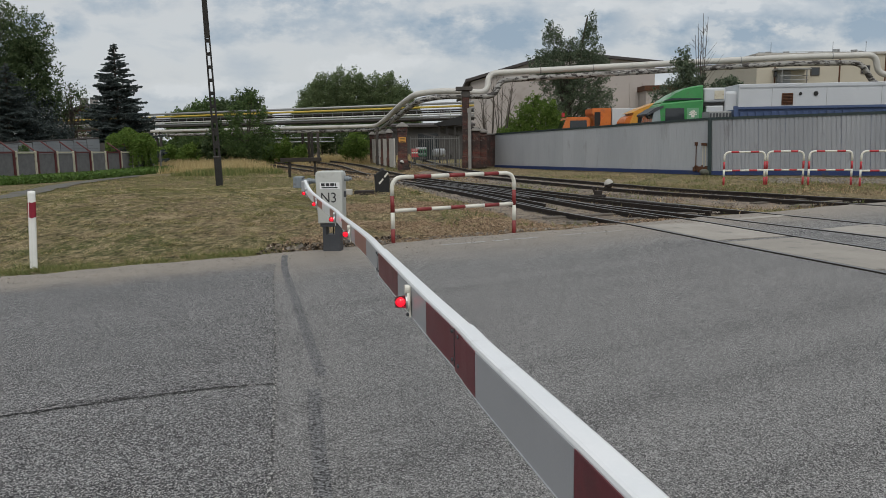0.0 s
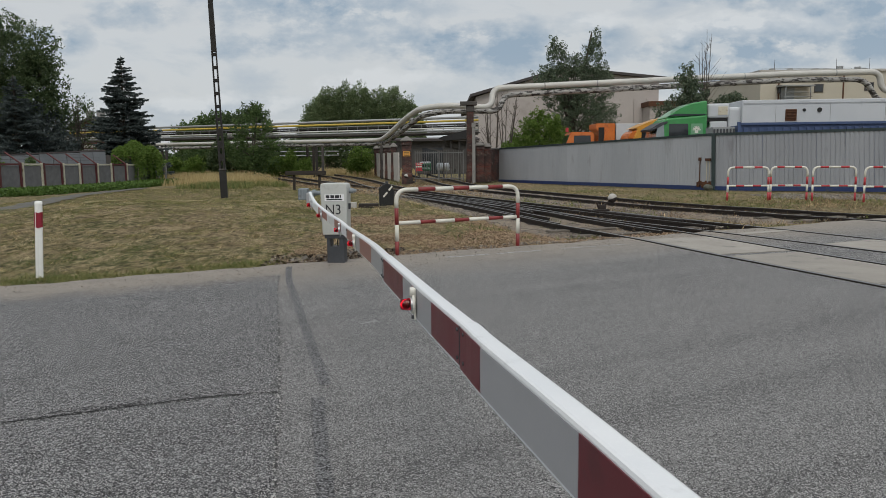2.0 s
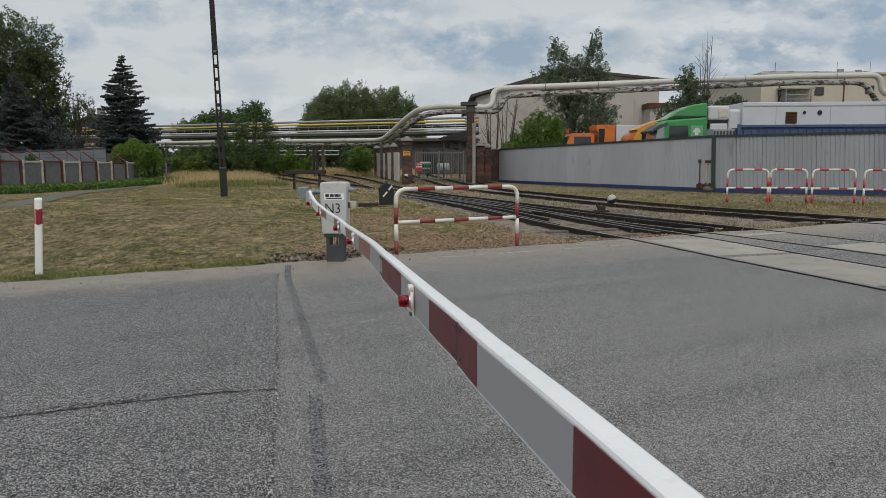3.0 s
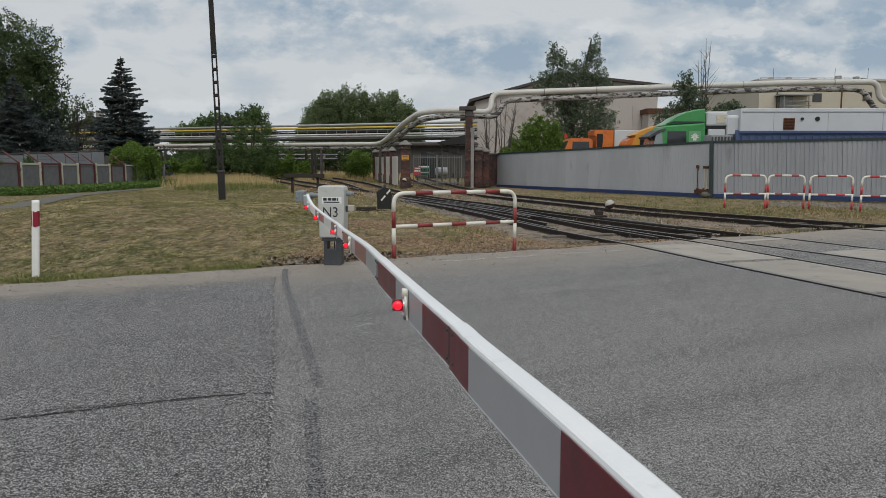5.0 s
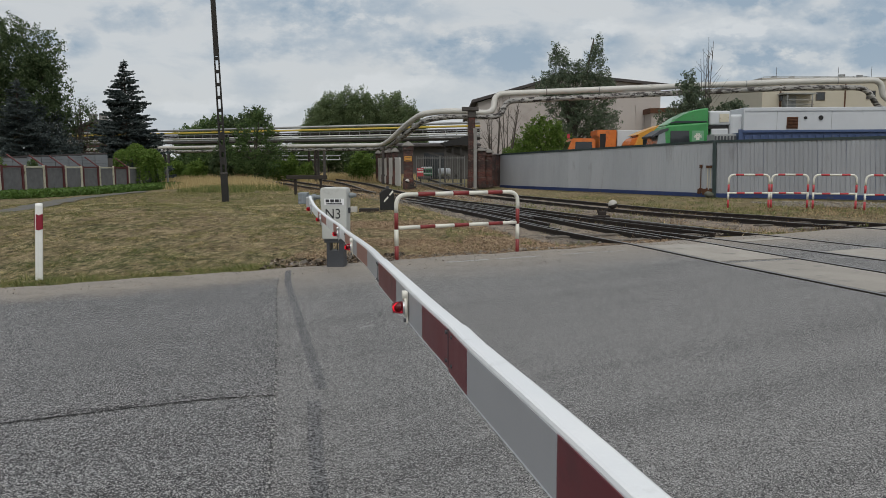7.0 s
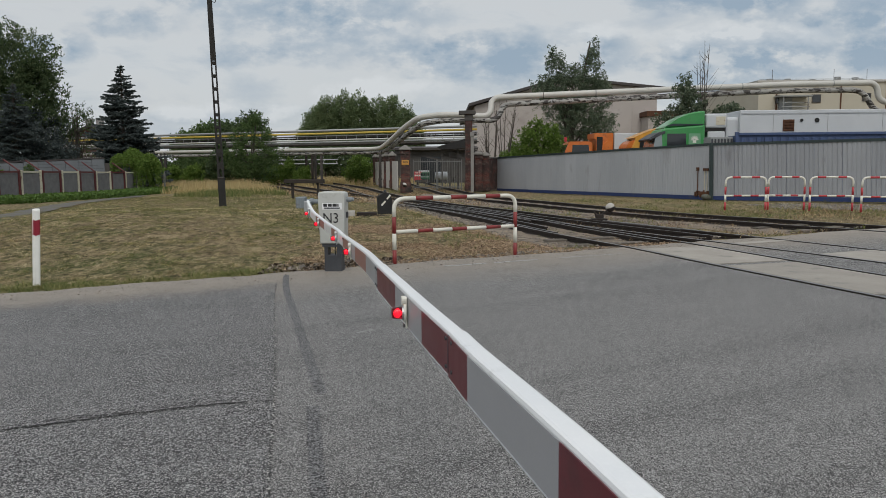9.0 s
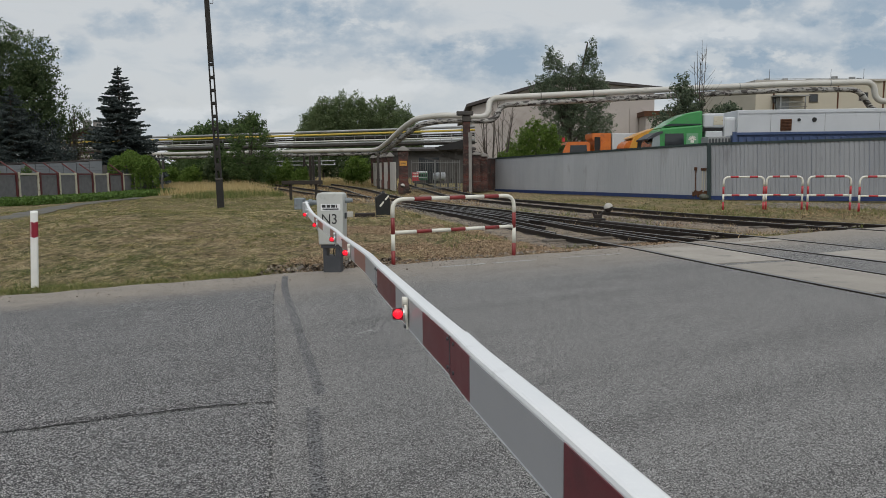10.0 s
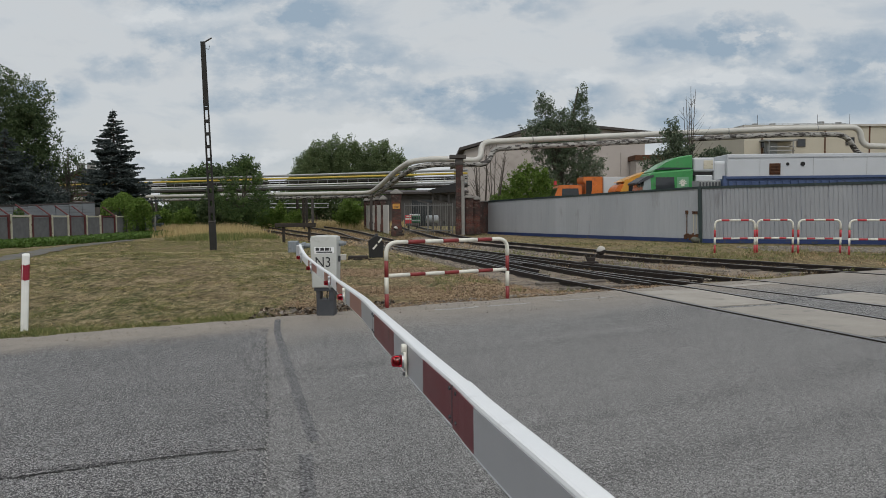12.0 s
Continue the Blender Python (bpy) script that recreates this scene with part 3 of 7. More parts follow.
def bend(points, radius, steps=5):
    """Rounds the corners of a line of points."""
    pts = [Vector(p) for p in points]
    out = [pts[0]]
    for a, b, c in zip(pts, pts[1:], pts[2:]):
        r = min(radius, (a - b).length * 0.49, (c - b).length * 0.49)
        p, q = b + (a - b).normalized() * r, b + (c - b).normalized() * r
        out += [p.lerp(b, k / steps).lerp(b.lerp(q, k / steps), k / steps) for k in range(steps + 1)]
    return out + [pts[-1]]


def smooth_line(points, step):
    """Points at even steps along a smooth curve through the given ones."""
    p = [Vector(q) for q in points]
    out = []
    for i in range(len(p) - 1):
        a, b, c, d = p[max(i - 1, 0)], p[i], p[i + 1], p[min(i + 2, len(p) - 1)]
        n = max(1, round((c - b).length / step))
        for k in range(n):
            t = k / n
            out.append(0.5 * (2 * b + (c - a) * t + (2 * a - 5 * b + 4 * c - d) * t * t + (3 * b - a - 3 * c + d) * t ** 3))
    return out + [p[-1]]


def B():
    return bmesh.new()


rng = np.random.default_rng(7)

# ---------------------------------------------------------------- ground and road
ROAD = pose(-0.77, 12.16, 0, 0, 0, math.degrees(math.atan2(0.462, 0.887)))   # local x along the road, y from its far edge
ROAD_INV = ROAD.inverted()


def beyond(x, y):
    """Metres past the far edge of the road."""
    return -(x + 0.77) * 0.462 + (y - 12.16) * 0.887


def ground_z(x, y):
    s = beyond(x, y)
    if -14.0 < s < 0.0:
        return -0.12
    z = -0.035 + 0.02 * noise.noise((x * 0.35, y * 0.35, 0))
    if s >= 0:
        z += 0.50 * math.exp(-((x + 8.6) / 4.3) ** 2 - ((y - 19.0) / 6.0) ** 2) * min(1, s / 3)
        z -= 0.16 * max(0.0, min(1.0, (y - 34) / 12)) + 0.10 * max(0.0, min(1.0, (-x - 14) / 6))
        z -= 0.13 * max(0.0, min(1.0, (x + 0.19 * (y - 14) - 1.2) / 1.2)) * min(1.0, s / 1.5)
    return z


def ground():
    xs = np.unique(np.concatenate([np.linspace(-30, 30, 121), -np.geomspace(30, 4000, 30), np.geomspace(30, 4000, 30)]))
    ys = np.unique(np.concatenate([np.linspace(-10, 70, 161), -np.geomspace(10, 4000, 26), np.geomspace(70, 4000, 30)]))
    verts = [(x, y, ground_z(x, y)) for y in ys for x in xs]
    n = len(xs)
    faces = [(j * n + i, j * n + i + 1, (j + 1) * n + i + 1, (j + 1) * n + i) for j in range(len(ys) - 1) for i in range(n - 1)]
    tagged(raw("ground", verts, faces, SOIL, smooth=True), "dry patchy lawn and bare soil beside the railway", "ground", kind="structure")


def ribbon(name, line, width, z, material, parent, jitter=0.0, inv=True, step=0.12):
    """A flat strip with an uneven edge along a line on the ground."""
    pts = smooth_line([(x, y, 0) for x, y in line], step)
    verts, faces = [], []
    for i, p in enumerate(pts):
        d = (pts[min(i + 1, len(pts) - 1)] - pts[max(i - 1, 0)]).normalized()
        s = Vector((-d.y, d.x, 0))
        for k in (-0.5, 0.5):
            q = p + s * (width * k + rng.uniform(-jitter, jitter)) + Vector((0, 0, z))
            verts.append(ROAD_INV @ q if inv else q)
    for i in range(len(pts) - 1):
        faces.append((2 * i, 2 * i + 2, 2 * i + 3, 2 * i + 1))
    return raw(name, verts, faces, material, parent)


def road():
    bm = B()
    xs = np.unique(np.concatenate([np.linspace(-60, 70, 131), np.linspace(-9, 13, 221)]))
    far = [(x, 0.16 * noise.noise((x * 0.5, 0, 3)) + 0.10 * noise.noise((x * 1.9, 1, 3)) + 0.05 * noise.noise((x * 6.0, 2, 3))) for x in xs]
    top = [bm.verts.new((x, y, 0)) for x, y in far]
    low = [bm.verts.new((x, y + 0.05, -0.1)) for x, y in far]
    near = [bm.verts.new((x, -14, 0)) for x in xs]
    for i in range(len(xs) - 1):
        bm.faces.new((near[i], near[i + 1], top[i + 1], top[i]))
        bm.faces.new((top[i], top[i + 1], low[i + 1], low[i]))
    r = part("road", bm, ASPHALT)
    r.matrix_basis = ROAD
    tagged(r, "worn grey asphalt road with sand along its edge", "road", kind="structure")
    # coarser old asphalt up to a ragged seam
    seam = smooth_line([(-2.28, 10.3, 0), (-2.06, 9.11, 0), (-1.52, 6.75, 0), (-1.16, 5.08, 0), (-1.0, 4.23, 0), (-0.84, 3.47, 0), (-0.45, 1.2, 0), (0.1, -1.5, 0)], 0.06)
    bm = B()
    a, b = [], []
    for p in seam:
        q = ROAD_INV @ (p + Vector((rng.uniform(-0.012, 0.012), 0, 0)))
        a.append(bm.verts.new((q.x, q.y, 0.004)))
        b.append(bm.verts.new((q.x - 50, min(q.y, -0.9) if q.y > -1.6 else q.y, 0.004)))
    for i in range(len(a) - 1):
        bm.faces.new((a[i], a[i + 1], b[i + 1], b[i]))
    part("old_asphalt", bm, OLD_ASPHALT, r, "coarse darker asphalt")
    ribbon("sealed_joint", [(-2.30, 11.0), (-2.08, 9.9), (-1.69, 8.38), (-1.16, 6.33), (-0.87, 5.22)], 0.088, 0.006, BITUMEN, r, 0.007, step=0.06)
    ribbon("sealed_joint", [(-0.88, 4.94), (-0.74, 4.2), (-0.60, 3.48), (-0.35, 2.2)], 0.086, 0.006, BITUMEN, r, 0.006, step=0.06)
    # a branching crack across the old asphalt, crumbled along the seam
    across = [(-6.5, 3.3), (-4.2, 4.0), (-2.72, 4.52), (-2.0, 4.83), (-1.6, 4.98), (-1.16, 5.07)]
    ribbon("crack", across, 0.013, 0.007, CRACK, r, 0.013, step=0.022)
    ribbon("crack", across[2:], 0.010, 0.0082, CRACK, r, 0.012, step=0.022)
    for lift, lo, hi in ((0.035, 1, 4), (0.075, 1, 6), (-0.03, 0, 3), (0.11, 2, 5), (-0.028, 3, 6)):
        ribbon("crack", [(x + rng.uniform(-0.03, 0.03), y + lift + rng.uniform(-0.02, 0.02)) for x, y in across[lo:hi]], 0.004, 0.0075 + lift * 0.01, CRACK, r, 0.008, step=0.025)
    for k in range(26):
        x = rng.uniform(-4.4, -1.3)
        y = np.interp(x, [a for a, b in across], [b for a, b in across])
        e = rng.uniform(-0.12, 0.14)
        ribbon("crack", [(x, y), (x + rng.uniform(-0.08, 0.08), y + e * 0.5), (x + rng.uniform(-0.12, 0.12), y + e)], 0.003, 0.0092, CRACK, r, 0.004, step=0.02)
    ribbon("crack", [(-1.53, 6.75), (-1.17, 5.08), (-1.0, 4.23), (-0.85, 3.47), (-0.5, 1.6)], 0.010, 0.007, SEAM, r, 0.011, step=0.018)
    ribbon("crack", [(-2.28, 10.25), (-2.06, 9.11), (-1.53, 6.75)], 0.006, 0.007, SEAM, r, 0.012, step=0.03)
    ribbon("edge_line", [(0.02, 11.86), (0.72, 12.2)], 0.10, 0.004, ROAD_PAINT, r, 0.012)
    ribbon("edge_line", [(0.85, 12.25), (1.62, 12.62)], 0.10, 0.004, ROAD_PAINT, r, 0.012)
    ribbon("edge_line", [(2.0, 12.8), (3.2, 13.35)], 0.08, 0.004, ROAD_PAINT, r, 0.015)
    ribbon("edge_line", [(-0.83, 7.16), (-0.68, 7.3)], 0.06, 0.004, ROAD_PAINT, r, 0.015)
    return r


# tracks: the line of the rail on the road's side, from behind the camera's side of the road to the far end
TRACK_A = [(9.0, -4.0), (7.4, 1.5), (6.3, 5.2), (5.24, 8.73), (4.27, 11.82), (3.59, 14.19), (3.10, 15.6), (2.30, 18.03), (1.25, 21.89), (0.12, 25.53), (-1.54, 29.75), (-2.95, 33.44), (-5.75, 39.9), (-9.8, 50), (-16, 66)]
TRACK_B = [(11.5, 1.0), (9.4, 6.2), (7.03, 11.82), (6.40, 13.25), (5.35, 15.54), (4.62, 17.02), (3.75, 18.85), (2.75, 21.1), (1.60, 23.9), (0.35, 27.0), (-1.2, 30.5), (-3.6, 38.2), (-7.0, 53), (-11, 66)]
TRACK_C = [(14.8, 7.0), (12.2, 13.3), (9.97, 17.3), (8.74, 19.0), (7.94, 20.43), (6.95, 21.8), (5.73, 24.1), (4.46, 27.3), (2.85, 31.5), (1.75, 34.2), (0.40, 39.55), (-0.87, 48.38), (-2.16, 58.9), (-3.2, 68)]


def offset_line(line, off):
    out = []
    for i, p in enumerate(line):
        d = (line[min(i + 1, len(line) - 1)] - line[max(i - 1, 0)]).normalized()
        out.append(p + Vector((d.y, -d.x, 0)) * off)
    return out


RAIL_PROFILE = [(-0.07, -0.15), (0.07, -0.15), (0.07, -0.135), (0.012, -0.12), (0.012, -0.045), (0.036, -0.035), (0.036, -0.004), (-0.036, -0.004), (-0.036, -0.035), (-0.012, -0.045), (-0.012, -0.12), (-0.07, -0.135)]


def sweep(line, profile, name, material, parent):
    verts, faces = [], []
    n = len(profile)
    for i, p in enumerate(line):
        d = (line[min(i + 1, len(line) - 1)] - line[max(i - 1, 0)]).normalized()
        s = Vector((d.y, -d.x, 0))
        verts += [p + s * a + Vector((0, 0, b)) for a, b in profile]
    for i in range(len(line) - 1):
        for j in range(n):
            faces.append((i * n + j, i * n + (j + 1) % n, (i + 1) * n + (j + 1) % n, (i + 1) * n + j))
    faces += [tuple(range(n))[::-1], tuple(range((len(line) - 1) * n, len(line) * n))]
    return raw(name, verts, faces, material, parent)


def railway(points, name, label, lift, last_bed):
    t = thing(name, pose(0, 0, 0), label, "railway track", "railway tracks")
    left = smooth_line([(x, y, lift) for x, y in points], 0.6)
    bed_line = offset_line(left, 0.75)
    verts, faces = [], []
    bed = [p for p in bed_line if beyond(p.x, p.y) > 0.7 and p.y < last_bed]
    for i, p in enumerate(bed):
        d = (bed[min(i + 1, len(bed) - 1)] - bed[max(i - 1, 0)]).normalized()
        s = Vector((d.y, -d.x, 0))
        for k in (-1.9, -1.4, -0.7, 0, 0.7, 1.4, 1.9):
            q = p + s * (k + rng.uniform(-0.12, 0.12))
            verts.append((q.x, q.y, -0.19 if abs(k) > 1.5 else -0.115 + rng.uniform(-0.02, 0.015) + lift * 0.5))
    for i in range(len(bed) - 1):
        for j in range(6):
            faces.append((i * 7 + j, i * 7 + j + 1, (i + 1) * 7 + j + 1, (i + 1) * 7 + j))
    raw("gravel_bed", verts, faces, GRAVEL, t, "grey-brown gravel bed with dry weeds", smooth=True)
    for off in (0.0, 1.507):
        line = offset_line(left, off)
        rail = sweep(line, RAIL_PROFILE, "rail", RUST, t)
        sweep(line, [(-0.030, -0.0035), (0.030, -0.0035), (0.030, 0.001), (-0.030, 0.001)], "running_surface", RAIL_TOP, rail)
    bm = B()
    box(bm, (0, 0, -0.08), (2.5, 0.24, 0.15), bevel=0.012, seg=1)
    sleeper = None
    run, last = 0.0, None
    for i, p in enumerate(bed_line):
        if last is not None:
            run += (p - last).length
        last = p
        s = beyond(p.x, p.y)
        if s > 0.8 and run > 0.55 and p.y < last_bed:
            run = 0.0
            d = (bed_line[min(i + 1, len(bed_line) - 1)] - bed_line[max(i - 1, 0)]).normalized()
            if sleeper is None:
                sleeper = part("sleeper", bm, TIMBER, t, "weathered timber sleeper")
                ob = sleeper
            else:
                ob = new("sleeper", sleeper.data)
                ob.parent = t
            ob.matrix_basis = pose(p.x, p.y, lift * 0.5 - (0.062 if s < 2.4 else 0.13) + rng.uniform(-0.015, 0.01), 0, 0, math.degrees(math.atan2(d.y, d.x)) + 90 + rng.uniform(-2, 2))
    return t


def crossing_slabs(r):
    """Concrete slabs between and beside the rails where the tracks cross the road."""
    def slab(line, lo, hi, y0, y1):
        pts = [p for p in offset_line(smooth_line([(x, y, 0) for x, y in line], 0.25), 0) if y1 <= p.y <= y0]
        verts, faces = [], []
        for i, p in enumerate(pts):
            d = (pts[min(i + 1, len(pts) - 1)] - pts[max(i - 1, 0)]).normalized()
            s = Vector((d.y, -d.x, 0))
            for off in (lo, hi):
                for z in (0.012, -0.1):
                    q = ROAD_INV @ (p + s * off + Vector((0, 0, z)))
                    verts.append(q)
        n = len(pts)
        for i in range(n - 1):
            k = 4 * i
            faces += [(k, k + 2, k + 6, k + 4), (k, k + 4, k + 5, k + 1), (k + 2, k + 3, k + 7, k + 6)]
        faces += [(0, 1, 3, 2), (4 * n - 4, 4 * n - 2, 4 * n - 1, 4 * n - 3)]
        raw("slab", verts, faces, SLAB, r, "pale concrete slab")
    for line, tops in ((TRACK_A, (14.2, 11.75, 8.9, 6.0, 3.1, 0.2)), (TRACK_B, (14.97, 14.40)), (TRACK_B, (13.2, 11.0, 8.6, 6.0, 3.4))):
        for a, b in zip(tops, tops[1:]):
            slab(line, 0.085, 1.425, a - 0.02, b + 0.02)


ground()
ROAD_OB = road()
TURNOUT = thing("switch_rails", pose(0, 0, 0), "dark inner rails and guard rails of the turnout", "turnout")
for src, off, y0, y1 in ((TRACK_A, 1.28, 15.5, 29), (TRACK_A, 0.20, 17.0, 30), (TRACK_B, 0.95, 16.5, 28.0), (TRACK_B, 1.66, 17.5, 21.5), (TRACK_A, 0.62, 19.0, 31.0), (TRACK_A, 1.0, 21.0, 31.0)):
    run = [p for p in offset_line(smooth_line([(x, y, 0.012) for x, y in src], 0.5), off) if y0 < p.y < y1]
    guard = sweep(run, RAIL_PROFILE, "guard_rail", RUST, TURNOUT)
    sweep(run, [(-0.024, -0.0035), (0.024, -0.0035), (0.024, 0.001), (-0.024, 0.001)], "running_surface", RAIL_TOP, guard)
check = [p for p in offset_line(smooth_line([(x, y, 0.012) for x, y in TRACK_B], 0.5), 0.95) if 17.4 < p.y < 21.2]
sweep(check, [(0.055, -0.15), (0.12, -0.15), (0.12, 0.045), (0.055, 0.045)], "check_rail", RUST, TURNOUT)
railway(TRACK_A, "railway_track", "rusty railway track on timber sleepers crossing the road", 0.02, 33)
railway(TRACK_B, "railway_track", "rusty railway track joining another before the road", 0.018, 33)
railway(TRACK_C, "railway_track", "rusty railway track leading to the factory gate", 0.02, 44)
crossing_slabs(ROAD_OB)

# ---------------------------------------------------------------- barrier
FLASHERS = []
PIVOT = Vector((-2.04, 11.35, 1.0))
ARM_LINE = [(-2.05, 11.42, 1.07), (-2.00, 11.25, 1.02), (-1.88, 10.90, 0.94), (-1.71, 10.40, 0.895), (-1.49, 9.70, 0.86), (-1.25, 8.80, 0.86), (-1.05, 7.90, 0.87), (-0.74, 6.40, 0.93), (-0.56, 5.55, 0.957),
            (-0.40, 4.70, 0.98), (-0.24, 3.92, 0.995), (-0.08, 3.12, 1.015), (0.03, 2.62, 1.022), (0.085, 2.32, 1.03), (0.25, 1.54, 1.05), (0.42, 0.7, 1.065), (0.60, -0.2, 1.08)]


def arm_at(line, y):
    """The place on the arm's line at that distance, and its direction towards the tip."""
    for a, b in zip(line, line[1:]):
        if b.y <= y <= a.y:
            return a.lerp(b, (a.y - y) / (a.y - b.y)), (b - a).normalized()
    return line[-1], (line[-1] - line[-2]).normalized()


def barrier_arm():
    arm = thing("boom_barrier", Matrix.Translation(PIVOT), "lowered level crossing barrier arm in red and white with red lamps", "barrier")
    line = smooth_line(ARM_LINE, 0.12)

    def run(y0, y1):
        pts = [arm_at(line, y0)[0]] + [p for p in line if y1 + 0.02 < p.y < y0 - 0.02] + [arm_at(line, y1)[0]]
        return [p - PIVOT for p in pts]
    # telescoping hollow sections, each a little larger towards the tip
    for y0, y1, g, f in ((11.42, 7.72, 0.62, 0.74), (7.75, 4.78, 0.72, 0.98), (4.78, 2.63, 0.84, 1.09), (2.63, -0.2, 0.94, 1.15)):
        prof = [(0, -0.140 * f), (0, 0.002), (-0.003, 0.010), (-0.010, 0.014), (-0.060 * g, 0.014), (-0.068 * g, 0.010), (-0.071 * g, 0.002), (-0.071 * g, -0.140 * f)]
        sec = sweep(run(y0, y1), prof, "arm_section", ARM_WHITE, arm)
        sec.data.polygons.foreach_set("use_smooth", [False] * len(sec.data.polygons))
    for y in (7.75, 4.78, 2.63):
        p, d = arm_at(line, y)
        s = Vector((d.y, -d.x, 0)).normalized()
        for up in (-0.015, -0.118):
            c = p - PIVOT + s * 0.003 + Vector((0, 0, up))
            for k in (-0.03, 0.06):
                part("bolt", tube(B(), [c + d * k - s * 0.002, c + d * k + s * 0.006], 0.007, 8), ANTHRACITE, arm, "dark bolt head")
        bm = B()
        c = p - PIVOT + s * 0.0035 + Vector((0, 0, -0.066))
        m = Matrix.Translation(c) @ Matrix((d, s, Vector((0, 0, 1)))).transposed().to_4x4()
        box(bm, (0, 0, 0), (0.006, 0.004, 0.136))
        for v in bm.verts:
            v.co = m @ v.co
        part("joint_seam", bm, ANTHRACITE, arm)
    marks = [11.2, 10.6, 9.9, 9.2, 8.5, 7.75, 7.05, 6.38, 5.55, 4.72, 3.92, 3.12, 2.32, 1.536, 0.75, -0.15]
    for i, (a, b) in enumerate(zip(marks, marks[1:])):
        red = i % 2 == 1
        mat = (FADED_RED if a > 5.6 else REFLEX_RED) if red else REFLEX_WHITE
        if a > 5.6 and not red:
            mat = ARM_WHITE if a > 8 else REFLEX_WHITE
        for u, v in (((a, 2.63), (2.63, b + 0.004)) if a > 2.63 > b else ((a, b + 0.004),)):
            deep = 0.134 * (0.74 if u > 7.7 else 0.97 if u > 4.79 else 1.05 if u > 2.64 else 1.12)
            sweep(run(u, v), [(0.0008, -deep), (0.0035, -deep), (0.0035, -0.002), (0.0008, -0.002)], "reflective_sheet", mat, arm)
    for y, lit in ((3.5, 1), (6.75, 1), (8.55, 1), (10.3, 1), (11.1, 1)):
        p, d = arm_at(line, y)
        s = Vector((d.y, -d.x, 0)).normalized()
        c = p - PIVOT + s * 0.006 + Vector((0, 0, -0.074))
        bm = B()
        m = Matrix.Translation(c) @ Matrix((d, s, Vector((0, 0, 1)))).transposed().to_4x4()
        box(bm, (0.0, 0.004, 0.0), (0.026, 0.010, 0.150), bevel=0.004)
        # oval flange with an eye above and a bolt below
        prism(bm, [(0.038 * math.cos(a), 0.046 * math.sin(a)) for a in (math.tau * j / 20 for j in range(20))], 0.008, 0.018)
        prism(bm, [(0.017 * math.cos(a), 0.058 + 0.022 * math.sin(a)) for a in (math.tau * j / 14 for j in range(14))], 0.006, 0.026)
        for v in bm.verts:
            v.co = m @ v.co
        lamp = part("lamp_bracket", bm, POST_WHITE if y < 8 else STEEL, arm, "pale oval lamp bracket")
        bm = tube(B(), [m @ Vector((0, 0.004, -0.062)), m @ Vector((0, 0.020, -0.062))], 0.009, 8)
        part("bolt", bm, ANTHRACITE, lamp)
        bm = tube(B(), [c + s * 0.016, c + s * 0.026], [0.035, 0.033], 20)
        part("lamp_collar", bm, STEEL, lamp)
        bm = B()
        tube(bm, [c + s * 0.024, c + s * 0.035, c + s * 0.064, c + s * 0.071, c + s * 0.073], [0.0295, 0.0295, 0.0265, 0.023, 0.012], 22)
        part("lens", bm, RED_GLASS, lamp, "red glass lamp lens", smooth=True)
        # ball added inside the lens, half of it glowing, turned to imitate blinking
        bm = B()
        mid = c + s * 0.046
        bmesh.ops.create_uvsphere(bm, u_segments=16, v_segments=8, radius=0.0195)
        core = part("flasher", bm, LAMP_ON, lamp, "added ball with one glowing half, turned to imitate blinking", smooth=True)
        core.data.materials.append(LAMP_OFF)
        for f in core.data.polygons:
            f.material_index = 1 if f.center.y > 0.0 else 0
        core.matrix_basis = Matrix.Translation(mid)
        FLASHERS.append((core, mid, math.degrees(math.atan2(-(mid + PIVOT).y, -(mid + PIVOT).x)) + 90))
    # cable clips and end cap
    bm = B()
    p, d = arm_at(line, -0.2)
    box(bm, p - PIVOT + Vector((0.04, 0, -0.06)), (0.085, 0.02, 0.16), bevel=0.005)
    part("end_cap", bm, BLACK_RUBBER, arm)
    bm = B()
    box(bm, Vector((-2.04, 11.47, 0.99)) - PIVOT, (0.10, 0.14, 0.16), bevel=0.01)
    part("clamp", bm, STEEL, arm, "steel clamp holding the arm")
    bm = B()
    box(bm, Vector((-2.15, 11.55, 1.045)) - PIVOT, (0.14, 0.22, 0.17), bevel=0.01)
    cw = part("counterweight", bm, MOTOR_GREY, arm, "blue-grey counterweight box")
    bm = B()
    for k in (-0.05, 0.0, 0.05):
        box(bm, Vector((-2.15 + k, 11.435, 1.045)) - PIVOT, (0.016, 0.012, 0.15), bevel=0.003, seg=1)
    part("rib", bm, MOTOR_GREY, cw)
    return arm


def lettering(text, size, material, parent, m, name="lettering"):
    cu = bpy.data.curves.new(name, "FONT")
    cu.body, cu.size, cu.align_x, cu.align_y, cu.extrude = text, size, "CENTER", "CENTER", 0.001
    tmp = bpy.data.objects.new(name, cu)
    mesh = bpy.data.meshes.new_from_object(tmp)
    bpy.data.objects.remove(tmp)
    mesh.materials.clear()
    mesh.transform(m)
    return finish(name, mesh, material, parent)


